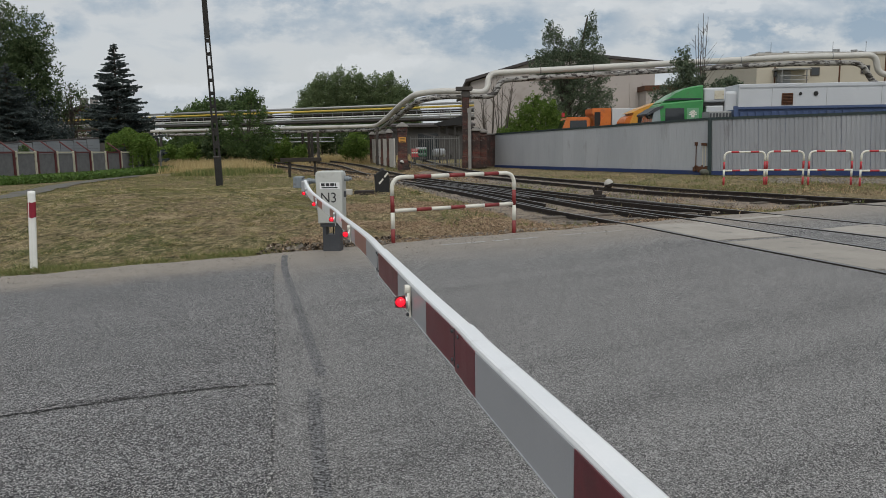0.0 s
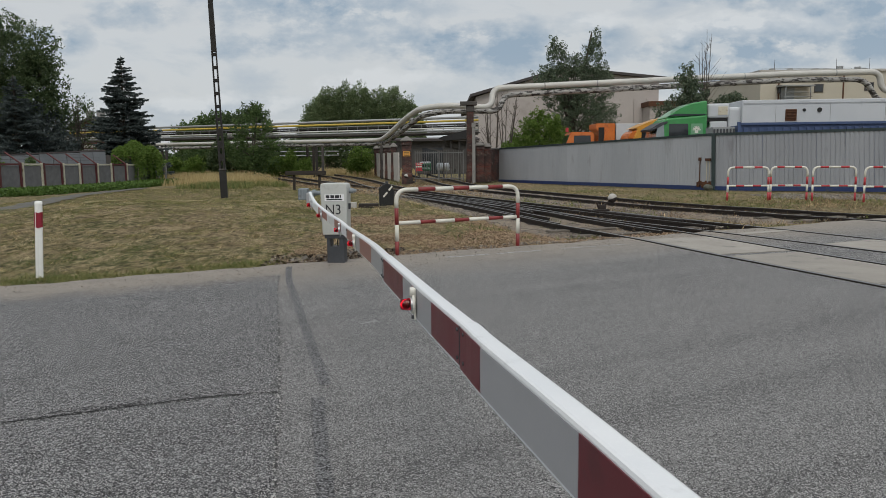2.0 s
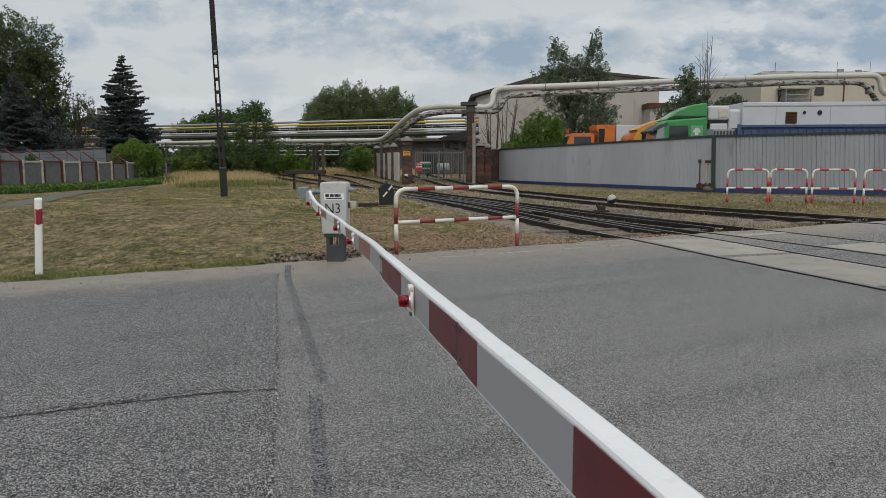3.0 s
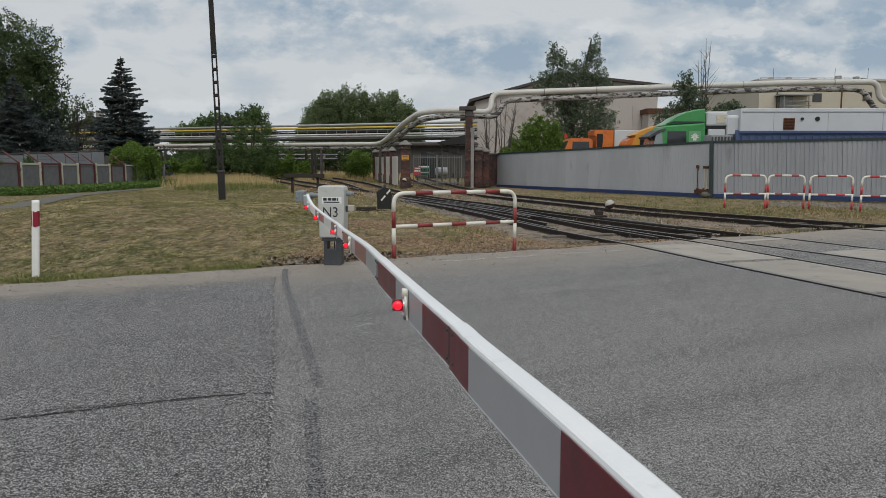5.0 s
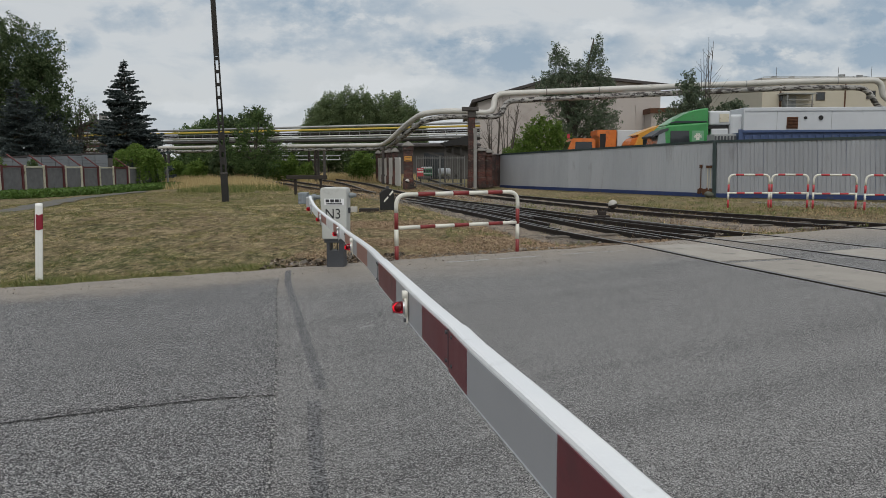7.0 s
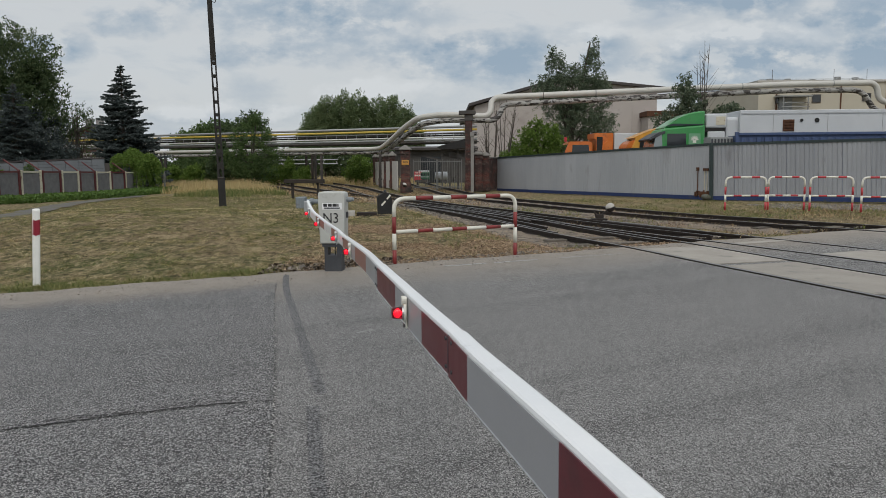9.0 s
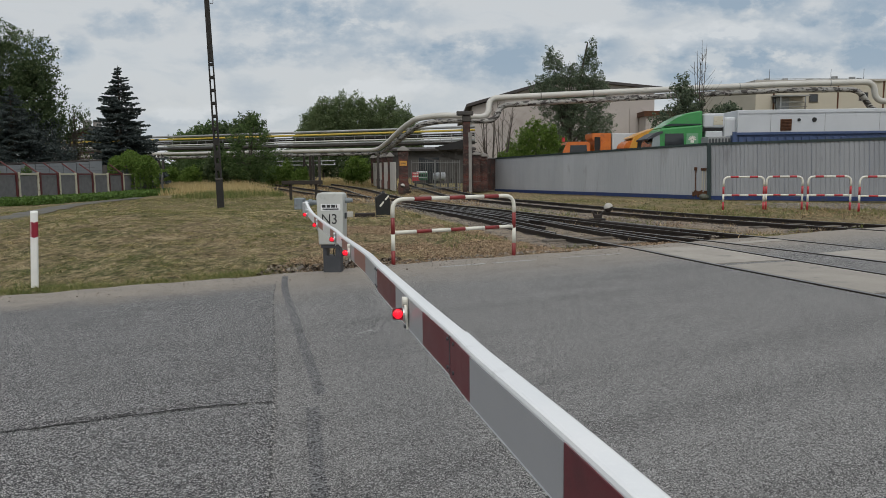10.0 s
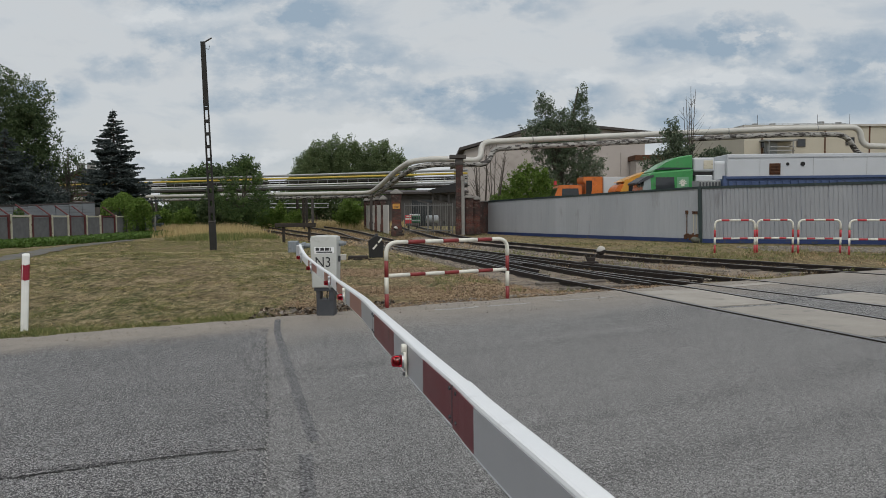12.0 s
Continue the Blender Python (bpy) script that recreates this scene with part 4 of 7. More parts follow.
def barrier_machine():
    t = thing("barrier_machine", pose(-1.655, 11.50, -0.04, 0, 0, -4), "pale grey barrier drive cabinet on a dark pedestal by the road", "barrier drive")
    bm = B()
    prism(bm, [(-0.185, 0.47), (0.188, 0.47), (0.203, 1.19), (0.19, 1.235), (0.15, 1.25), (-0.165, 1.25), (-0.195, 1.235), (-0.205, 1.19)], -0.16, 0.16)
    bmesh.ops.bevel(bm, geom=[e for e in bm.edges if abs(e.verts[0].co.y - e.verts[1].co.y) < 0.01], offset=0.018, segments=3, affect="EDGES", profile=0.5)
    housing = part("housing", bm, BOX_GREY, t, "pale grey sheet metal housing")
    bm = B()
    box(bm, (0.012, -0.1625, 1.035), (0.30, 0.004, 0.098), bevel=0.001, seg=1)
    plate = part("maker_plate", bm, LABEL_WHITE, housing, "white plate with black marks")
    bm = B()
    for i, wd in enumerate((0.056, 0.056, 0.064, 0.018)):
        box(bm, (-0.09 + i * 0.072 + (0.0 if i < 3 else -0.022), -0.1655, 1.052), (wd, 0.003, 0.044))
    box(bm, (0.012, -0.1655, 1.008), (0.24, 0.003, 0.018))
    part("plate_marks", bm, INK, housing)
    lettering("N3", 0.215, INK, housing, Matrix.Translation((-0.01, -0.163, 0.85)) @ pose(0, 0, 0, 90, 0, 0) @ Matrix.Diagonal((0.92, 1, 1, 1)))
    bm = B()
    box(bm, (0.0, 0, 0.445), (0.32, 0.26, 0.06), bevel=0.005)
    part("mounting_flange", bm, ANTHRACITE, t)
    for x, wd in ((-0.105, 0.055), (0.095, 0.075)):
        bm = B()
        box(bm, (x, 0, 0.34), (wd, 0.22, 0.16), bevel=0.004)
        part("pedestal_leg", bm, ANTHRACITE, t)
    bm = B()
    box(bm, (0.0, 0, 0.14), (0.265, 0.22, 0.30), bevel=0.006)
    part("pedestal", bm, ANTHRACITE, t, "anthracite steel pedestal")
    bm = B()
    box(bm, (0.0, 0, 0.0), (0.36, 0.34, 0.05), bevel=0.006)
    part("base_plate", bm, ANTHRACITE, t)
    bm = B()
    tube(bm, [(-0.44, 0.03, 1.10), (-0.19, 0.03, 1.10)], 0.035, 14)
    tube(bm, [(-0.36, 0.03, 1.10), (-0.31, 0.03, 1.10)], 0.05, 14)
    part("drive_shaft", bm, MOTOR_GREY, t, "round steel drive shaft")
    bm = B()
    tube(bm, [(0.19, 0.03, 1.13), (0.27, 0.03, 1.13)], 0.04, 14)
    tube(bm, [(0.27, 0.03, 1.13), (0.31, 0.03, 1.13)], 0.028, 14)
    part("shaft_stub", bm, MOTOR_GREY, t)
    bm = B()
    box(bm, (0.215, -0.02, 0.90), (0.03, 0.05, 0.09), bevel=0.006)
    part("lock", bm, ANTHRACITE, t, "black lock on the cabinet side")
    bm = B()
    tube(bm, bend([(0.03, -0.03, 0.43), (0.015, -0.06, 0.34), (0.04, -0.05, 0.24)], 0.05), 0.009, 8)
    part("cable", bm, BLACK_RUBBER, t)
    return t


ARM = barrier_arm()
barrier_machine()


# ---------------------------------------------------------------- railings
def railing(name, m, width, height, tube_r, mid, red, label, group, top_red, mid_red):
    """A hoop railing of painted tube with alternate red and white lengths."""
    t = thing(name, m, label, "railing", group)
    hoop = bend([(-width / 2, 0, -0.06), (-width / 2, 0, height), (width / 2, 0, height), (width / 2, 0, -0.06)], 0.19, 7)

    def length(pts):
        return sum((b - a).length for a, b in zip(pts, pts[1:]))

    def cut(pts, a, b):
        """The part of the line between two lengths along it."""
        out, run = [], 0.0
        for p, q in zip(pts, pts[1:]):
            n = (q - p).length
            if run + n >= a and run <= b:
                lo, hi = max(0, (a - run) / n), min(1, (b - run) / n)
                if not out:
                    out.append(p.lerp(q, lo))
                if hi > 0 and (out[-1] - p.lerp(q, hi)).length > 1e-5:
                    out.append(p.lerp(q, hi))
            run += n
        return out
    total = length(hoop)
    edges = [0.0, 0.29, 0.56, 0.83]
    straight = height + 0.06 - 0.19
    corner = (total - 2 * straight - (width - 0.38)) / 2
    x0 = straight + corner - 0.19
    for a, b in top_red:
        edges += [x0 + a * width, x0 + b * width]
    edges += [total - 0.83, total - 0.56, total - 0.29, total]
    for i, (a, b) in enumerate(zip(edges, edges[1:])):
        bm = B()
        tube(bm, cut(hoop, a, b), tube_r, 12)
        part("hoop_length", bm, red if i % 2 == 0 else POST_WHITE, t, "red painted length" if i % 2 == 0 else "white painted length", smooth=True)
    marks = [tube_r / width] + [v for ab in mid_red for v in ab] + [1 - tube_r / width]
    for i, (a, b) in enumerate(zip(marks, marks[1:])):
        bm = B()
        tube(bm, [((a - 0.5) * width, 0, mid), ((b - 0.5) * width, 0, mid)], tube_r * 0.9, 12)
        part("mid_bar_length", bm, red if i % 2 else POST_WHITE, t, smooth=True)
    return t


railing("pedestrian_railing", pose(0.257, 12.76, -0.005, 0, 0, math.degrees(math.atan2(1.06, 2.07))), 2.33, 1.065, 0.034, 0.525, POST_RED, "red and white tubular hoop railing beside the road", "", ((0.165, 0.30), (0.445, 0.575), (0.735, 0.86)), ((0.18, 0.30), (0.455, 0.575), (0.74, 0.865)))
for (x0, y0), (x1, y1) in (((10.12, 26.9), (11.50, 26.75)), ((11.65, 26.9), (12.80, 26.6)), ((12.85, 26.3), (14.18, 26.0)), ((14.1, 25.3), (15.5, 25.0)), ((15.9, 25.0), (17.3, 24.7))):
    railing("hoop_rail", pose((x0 + x1) / 2, (y0 + y1) / 2, -0.05, 0, 0, math.degrees(math.atan2(y1 - y0, x1 - x0))), math.hypot(x1 - x0, y1 - y0), 1.11, 0.036, 0.46, SIGNAL_RED, "red and white hoop rail in front of the metal fence", "hoop rails by the fence",
            ((0.16, 0.36), (0.64, 0.84)), ((0.2, 0.4), (0.62, 0.82)))


# ---------------------------------------------------------------- small roadside things
def delineator():
    t = thing("delineator_post", pose(-5.65, 10.38, -0.05, 0, 3.2, 12), "white plastic roadside marker post with a red band", "marker post")
    outline = [(-0.050, -0.008), (-0.040, -0.022), (0.0, -0.028), (0.040, -0.022), (0.050, -0.008), (0.04, 0.025), (0.018, 0.036), (-0.018, 0.036), (-0.04, 0.025)]
    bm = prism(B(), outline, 0.0, 1.10, "Z")
    for v in bm.verts:
        if v.co.z > 1.09:
            v.co.z -= 0.035 * (v.co.y < -0.02) + 0.012 * abs(v.co.x) / 0.05
    post = part("post", bm, PLASTIC_WHITE, t)
    # red reflector round the front, cut slantwise at both ends
    front = [(-0.032, -0.0285), (0.0, -0.0325), (0.040, -0.0275), (0.0525, -0.010)]
    verts = [(x, y, z) for z in (0.72, 0.93) for x, y in front] + [(x * 0.9, y + 0.01, z) for z in (0.72, 0.93) for x, y in front]
    verts = [(x, y, z + (0.018 if abs(x) > 0.03 else 0.0) * (1 if z < 0.8 else 1)) for x, y, z in verts]
    faces = [(k, k + 1, k + 5, k + 4) for k in range(3)] + [(k + 8, k + 12, k + 13, k + 9) for k in range(3)]
    faces += [(k, k + 8, k + 9, k + 1) for k in range(3)] + [(k + 4, k + 5, k + 13, k + 12) for k in range(3)] + [(0, 4, 12, 8), (3, 11, 15, 7)]
    raw("red_reflector", verts, faces, BAND_RED, post, "dark red reflector band")
    bm = B()
    box(bm, (-0.0475, -0.014, 0.835), (0.009, 0.012, 0.20), (0, 0, -52))
    part("side_reflector", bm, BAND_RED, post, "narrow red edge strip")


def switch_signal():
    t = thing("switch_indicator", pose(-1.87, 24.6, -0.06, 0, 0, 12) @ Matrix.Diagonal((0.9, 0.9, 1.12, 1)), "black octagonal switch lantern with white diagonal arrows", "switch lantern")
    bm = B()
    prism(bm, [(-0.25, 0.02), (0.24, 0.02), (0.26, 0.50), (0.12, 0.64), (0.02, 0.70), (-0.12, 0.64), (-0.27, 0.55)], -0.14, 0.14)
    bmesh.ops.bevel(bm, geom=list(bm.edges), offset=0.015, segments=1, affect="EDGES")
    body = part("lantern_body", bm, BLACK_RUBBER, t)
    for x, z, ln in ((-0.06, 0.37, 0.15), (0.13, 0.55, 0.13)):
        bm = B()
        box(bm, (x, -0.15, z), (ln + 0.05, 0.012, 0.055), (0, -42, 0), bevel=0.002, seg=1)
        part("arrow_bar", bm, POST_WHITE, body)
    bm = B()
    box(bm, (0, 0, 0.0), (0.62, 0.4, 0.10), bevel=0.02)
    part("base", bm, RUST, t)
    bm = B()
    tube(bm, [(0.02, 0, 0.68), (0.02, 0, 0.75)], 0.05, 10)
    part("vent", bm, ANTHRACITE, t)


def switch_lever(x, y, turn, label):
    t = thing("switch_lever", pose(x, y, -0.05, 0, 0, turn), label, "switch lever", "switch levers")
    bm = B()
    box(bm, (0, 0, 0.06), (0.42, 0.25, 0.12), bevel=0.02)
    box(bm, (0.02, 0, 0.16), (0.20, 0.14, 0.16), bevel=0.02)
    box(bm, (-0.10, 0, 0.22), (0.05, 0.05, 0.22), (0, -20, 0), bevel=0.01)
    part("lever_base", bm, RUST, t)
    bm = B()
    tube(bm, [(0.02, 0, 0.18), (0.24, -0.02, 0.36)], 0.022, 8)
    part("lever", bm, RUST, t)
    for name, mat, lo, hi in (("weight_upper", PALE_CONCRETE, 0.0, 0.16), ("weight_lower", RUST, -0.07, 0.0)):
        bm = B()
        bmesh.ops.create_uvsphere(bm, u_segments=16, v_segments=10, radius=0.13)
        geom = list(bm.verts) + list(bm.edges) + list(bm.faces)
        cutn = Vector((0.35, 0, -1)) if lo >= 0 else Vector((-0.35, 0, 1))
        r = bmesh.ops.bisect_plane(bm, geom=geom, plane_co=(0, 0, 0), plane_no=cutn, clear_outer=True)
        bmesh.ops.holes_fill(bm, edges=bm.edges)
        for v in bm.verts:
            v.co = Vector((v.co.x + 0.30, v.co.y * 0.75 - 0.02, v.co.z + 0.42))
        part(name, bm, mat, t, smooth=True)


def buffer_beam():
    t = thing("buffer_stop", pose(-6.92, 38, -0.08, 0, 0, -3), "dark timber buffer stop beam on two posts in the grass", "buffer stop")
    bm = B()
    box(bm, (0.0, 0, 0.86), (2.06, 0.16, 0.20), bevel=0.015)
    part("beam", bm, DARK_WOOD, t)
    for x in (-0.62, 0.68):
        bm = B()
        box(bm, (x, 0.1, 0.40), (0.12, 0.14, 0.94), bevel=0.012)
        part("post", bm, DARK_WOOD, t)


def concrete_pole():
    """A tapered twin-leg concrete pole with rungs between its legs, leaning a little."""
    lean = math.degrees(math.atan2(0.20, 8.0))
    t = thing("utility_pole", pose(-8.78, 30.2, -0.1, 0, -lean, 8), "dark weathered concrete ladder-type utility pole on the lawn", "utility pole")

    def half(z):
        return 0.128 - 0.0052 * z
    bm = B()
    for z0, z1 in ((0.0, 1.25),):
        prism(bm, [(-0.130, z0), (0.130, z0), (0.128, z1), (-0.128, z1)], -0.09, 0.09)
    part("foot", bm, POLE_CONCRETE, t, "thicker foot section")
    bm = B()
    box(bm, (0.0, 0, 1.22), (0.285, 0.22, 0.07), bevel=0.02)
    part("clamp_band", bm, IRON, t)
    for s in (-1, 1):
        bm = B()
        prism(bm, [(s * half(1.0), 1.0), (s * (half(1.0) - 0.075), 1.0), (s * (half(5.9) - 0.035), 5.9), (s * half(5.9), 5.9)], -0.08, 0.08)
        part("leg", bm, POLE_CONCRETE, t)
    for k in range(9):
        z = 1.7 + k * 0.5
        bm = B()
        box(bm, (0, 0, z), (2 * half(z) - 0.06, 0.13, 0.13 if k > 2 else 0.3), bevel=0.02)
        part("rung", bm, POLE_CONCRETE, t)
    bm = B()
    prism(bm, [(-half(5.8), 5.8), (half(5.8), 5.8), (half(8.3), 8.3), (-half(8.3), 8.3)], -0.075, 0.075)
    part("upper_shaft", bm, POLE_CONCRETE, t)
    bm = B()
    tube(bm, [(-0.05, 0, 8.22), (0.35, -0.05, 8.44)], 0.03, 8)
    tube(bm, bend([(0.08, 0, 8.05), (0.22, 0, 8.0), (0.24, 0, 8.15)], 0.04), 0.012, 6)
    part("insulator_arm", bm, IRON, t)


def point_machine():
    t = thing("point_machine", pose(-2.45, 23.5, -0.06, 0, 0, 4), "low dark point drive box with a pale lid beside the switch", "point machine")
    for nm, c, sz, mat in (("drive_box", (0.10, 0, 0.10), (0.62, 0.30, 0.18), RUST), ("lid", (-0.38, 0, 0.14), (0.22, 0.24, 0.20), PALE_CONCRETE), ("rod_cover", (0.55, 0.05, 0.05), (0.5, 0.10, 0.07), RUST)):
        part(nm, box(B(), c, sz, bevel=0.02), mat, t)


delineator()
point_machine()
switch_signal()
switch_lever(4.39, 21.0, 0, "hand switch lever with a round half-white counterweight")
switch_lever(-1.92, 45.0, 180, "hand switch lever with a round pale weight before the gate")
buffer_beam()
concrete_pole()


# ---------------------------------------------------------------- corrugated fence with a corner
def sheet_fence():
    t = thing("metal_fence", pose(0, 0, 0), "grey corrugated sheet metal fence with green cap and blue plinth", "fence")
    A0, C0, E0 = Vector((3.95, 54.0, 0)), Vector((12.42, 34.9, 0)), Vector((31.0, 23.6, 0))

    def section(p, q, zl, zh, zl2, zh2, n, ribs, depth, lean, sheet):
        d = (q - p)
        side = Vector((d.y, -d.x, 0)).normalized()
        if side.dot(p + d * 0.5) > 0:
            side = -side
        for i in range(n):
            us, verts, faces = [], [], []
            a, b = i / n + 0.00015, (i + 1) / n - 0.00015
            for r in range(ribs):
                for f, o in ((0.0, 0), (0.62, 0), (0.72, 1), (0.90, 1)):
                    us.append((a + (b - a) * (r + f) / ribs, o))
            us.append((b, 0))
            for back in (0.0, 0.012):
                for u, o in us:
                    g = p + d * u - side * (o * depth + back)
                    h = g + d.normalized() * lean
                    verts += [(g.x, g.y, zl + (zl2 - zl) * u + 0.02), (h.x, h.y, zh + (zh2 - zh) * u)]
            m = len(us)
            for k in range(m - 1):
                faces += [(2 * k, 2 * k + 2, 2 * k + 3, 2 * k + 1), (2 * (m + k), 2 * (m + k) + 1, 2 * (m + k) + 3, 2 * (m + k) + 2), (2 * k + 1, 2 * k + 3, 2 * (m + k) + 3, 2 * (m + k) + 1)]
            raw("panel", verts, faces, sheet, t)
        length, ang = d.length, math.degrees(math.atan2(d.y, d.x))
        bm = B()
        for z0, z1, h, mat, nm, out in ((zh, zh2, 0.11, CAP_GREEN, "cap", 0.03), (zl + 0.03, zl2 + 0.03, 0.19, SHEET_BLUE, "plinth", 0.035)):
            bm = B()
            pts = [p + side * out, q + side * out, q - side * 0.06, p - side * 0.06]
            zz = (z0, z1, z1, z0)
            lo = [bm.verts.new((v.x, v.y, z - h / 2)) for v, z in zip(pts, zz)]
            hi = [bm.verts.new((v.x, v.y, z + h / 2)) for v, z in zip(pts, zz)]
            bm.faces.new(lo)
            bm.faces.new(hi[::-1])
            for k in range(4):
                bm.faces.new((lo[k], lo[(k + 1) % 4], hi[(k + 1) % 4], hi[k]))
            part(nm, bm, mat, t, "dark green cap strip" if nm == "cap" else "blue painted plinth")
    section(A0, C0, -0.30, 1.99, -0.08, 2.42, 19, 6, 0.006, 0.0, SHEET_GREY)
    section(C0, E0, -0.08, 2.42, 0.05, 2.62, 20, 6, 0.020, -0.10, SHEET_SHADED)
    bm = B()
    box(bm, (12.42, 34.84, 1.16), (0.16, 0.12, 2.6), (0, -1.6, -31), bevel=0.01)
    part("corner_trim", bm, CAP_GREEN, t, "dark green corner trim")
    # rusted fittings left on the long side
    for x, y, z, h in ((12.06, 35.62, 1.28, 0.16), (12.24, 35.22, 1.26, 0.12), (12.31, 35.06, 1.26, 0.12)):
        bm = B()
        box(bm, (x, y, z), (0.05, 0.16, h), (0, 0, 24), bevel=0.01)
        br = part("rusty_bracket", bm, RUSTY, t, "rusted bracket with a rust streak below")
        bm = B()
        box(bm, (x + 0.01, y, z - 0.55), (0.006, 0.055, 1.0), (0, 0, 24))
        part("rust_streak", bm, RUSTY if h > 0.14 else FENCE_CREAM, br)
    bm = B()
    for k in range(9):
        box(bm, (12.0 + k * 0.045, 35.70 - k * 0.1, 0.10 + 0.03 * (k % 3)), (0.06, 0.08, 0.22 + 0.05 * (k % 2)), (0, 0, 24 + 9 * k), bevel=0.01, seg=1)
    part("rusted_foot", bm, RUSTY, t, "rusted through foot of a former post")


def boulder():
    bm = B()
    bmesh.ops.create_icosphere(bm, subdivisions=3, radius=0.21)
    for v in bm.verts:
        v.co *= 1 + 0.25 * noise.noise(v.co * 3)
        v.co.z *= 0.7
    ob = part("boulder", bm, MOSSY_STONE, smooth=True)
    ob.matrix_basis = pose(12.0, 34.3, 0.02)
    tagged(ob, "grey rounded boulder lying in front of the fence", "boulder")


sheet_fence()
boulder()


# ---------------------------------------------------------------- gate, brick walls
def brick_pillar(name, x, y, wd, h, label, cap_h=0.22, z=-0.25, group=""):
    t = thing(name, pose(x, y, z, 0, 0, rng.uniform(-3, 3)), label, "pillar", group)
    bm = B()
    box(bm, (0, 0, h / 2), (wd, wd, h), bevel=0.015, seg=1)
    box(bm, (0, 0, 0.35), (wd + 0.08, wd + 0.08, 0.7), bevel=0.02, seg=1)
    box(bm, (0, 0, h - 0.16), (wd + 0.07, wd + 0.07, 0.22), bevel=0.015, seg=1)
    part("shaft", bm, BRICK, t)
    bm = B()
    e = wd / 2 + 0.10
    lo = [bm.verts.new((sx * e, sy * e, h)) for sx, sy in ((-1, -1), (1, -1), (1, 1), (-1, 1))]
    md = [bm.verts.new((v.co.x, v.co.y, h + 0.07)) for v in lo]
    top = [bm.verts.new((v.co.x * 0.15, v.co.y * 0.15, h + 0.07 + cap_h)) for v in lo]
    bm.faces.new(lo)
    bm.faces.new(top)
    for k in range(4):
        bm.faces.new((lo[k], lo[(k + 1) % 4], md[(k + 1) % 4], md[k]))
        bm.faces.new((md[k], md[(k + 1) % 4], top[(k + 1) % 4], top[k]))
    part("cap", bm, CAP_STONE, t, "pyramid cap stone")
    return t


def gate_front():
    p = brick_pillar("gate_pillar", -2.34, 49, 0.60, 2.75, "dark red brick gate pillar with a pyramid cap", 0.25)
    bm = B()
    box(bm, (0.0, -0.32, 1.95), (0.46, 0.02, 0.32), bevel=0.004, seg=1)
    part("warning_sign", bm, TRUCK_YELLOW, p, "faded yellow sign with unreadable marks")
    bm = B()
    for k in range(3):
        box(bm, (0.0, -0.333, 2.03 - 0.09 * k), (0.34, 0.004, 0.03))
    part("sign_marks", bm, INK, p)
    brick_pillar("gate_pillar", 2.48, 51, 0.5, 2.45, "short brick pillar with a mossy cap beside the tall one", 0.2)
    brick_pillar("gate_pillar", 3.01, 51.6, 0.46, 2.35, "short brick pillar with a mossy cap at the wall", 0.2)
    t = thing("pipe_pillar", pose(1.81, 50.5, -0.25), "tall dark brick pillar carrying the heating pipes", "pillar")
    bm = B()
    box(bm, (0, 0, 2.55), (0.46, 0.50, 5.1), bevel=0.02, seg=1)
    box(bm, (0, 0, 0.4), (0.56, 0.6, 0.8), bevel=0.02, seg=1)
    part("shaft", bm, BRICK, t)
    bm = B()
    box(bm, (-0.1, 0, 5.2), (1.1, 0.8, 0.24), bevel=0.02, seg=1)
    box(bm, (0, 0, 4.85), (0.54, 0.58, 0.4), bevel=0.02, seg=1)
    part("bearing_block", bm, IRON, t, "dark steel bearing block")
    t = thing("concrete_post", pose(2.00, 49.4, -0.2), "slim grey concrete post in front of the brick pillar", "post")
    bm = B()
    box(bm, (0, 0, 1.9), (0.2, 0.18, 3.9), bevel=0.02)
    part("shaft", bm, CONCRETE, t)
    bm = B()
    box(bm, (0, 0, 3.7), (0.26, 0.24, 0.3), bevel=0.02)
    part("head", bm, CONCRETE, t)
    t = thing("brick_wall", pose(0, 0, 0), "old red brick wall between gate and metal fence", "wall")
    a, b = Vector((2.36, 51.2, 0)), Vector((3.9, 54.2, 0))
    d = b - a
    bm = B()
    box(bm, ((a.x + b.x) / 2, (a.y + b.y) / 2, 0.85), (d.length, 0.36, 2.2), (0, 0, math.degrees(math.atan2(d.y, d.x))))
    part("courses", bm, BRICK, t)
    bm = B()
    box(bm, ((a.x + b.x) / 2, (a.y + b.y) / 2, 2.0), (d.length, 0.46, 0.1), (0, 0, math.degrees(math.atan2(d.y, d.x))), bevel=0.02)
    part("coping", bm, CAP_STONE, t)
    # left run of wall: small pillars with pale slabs between, going away from the viewer
    ends = [(-3.03, 52.0), (-3.58, 55.0), (-4.28, 58.5), (-5.00, 62.5), (-5.86, 67.0)]
    for x, y in ends[1:]:
        brick_pillar("wall_pillar", x, y, 0.36, 2.45, "brick wall pillar with a pointed cap", 0.25, group="pillars of the slab wall")
    t = thing("slab_wall", pose(0, 0, 0), "pale weathered concrete slab wall between brick pillars", "wall")
    for (x0, y0), (x1, y1) in zip(ends, ends[1:]):
        d = Vector((x1 - x0, y1 - y0, 0))
        for k in range(2):
            c = Vector((x0, y0, 0)) + d * (0.27 + 0.47 * k)
            bm = B()
            box(bm, (c.x, c.y, 0.80), (d.length * 0.455, 0.10, 2.0), (0, 0, math.degrees(math.atan2(d.y, d.x))), bevel=0.01, seg=1)
            part("slab", bm, PALE_CONCRETE, t)
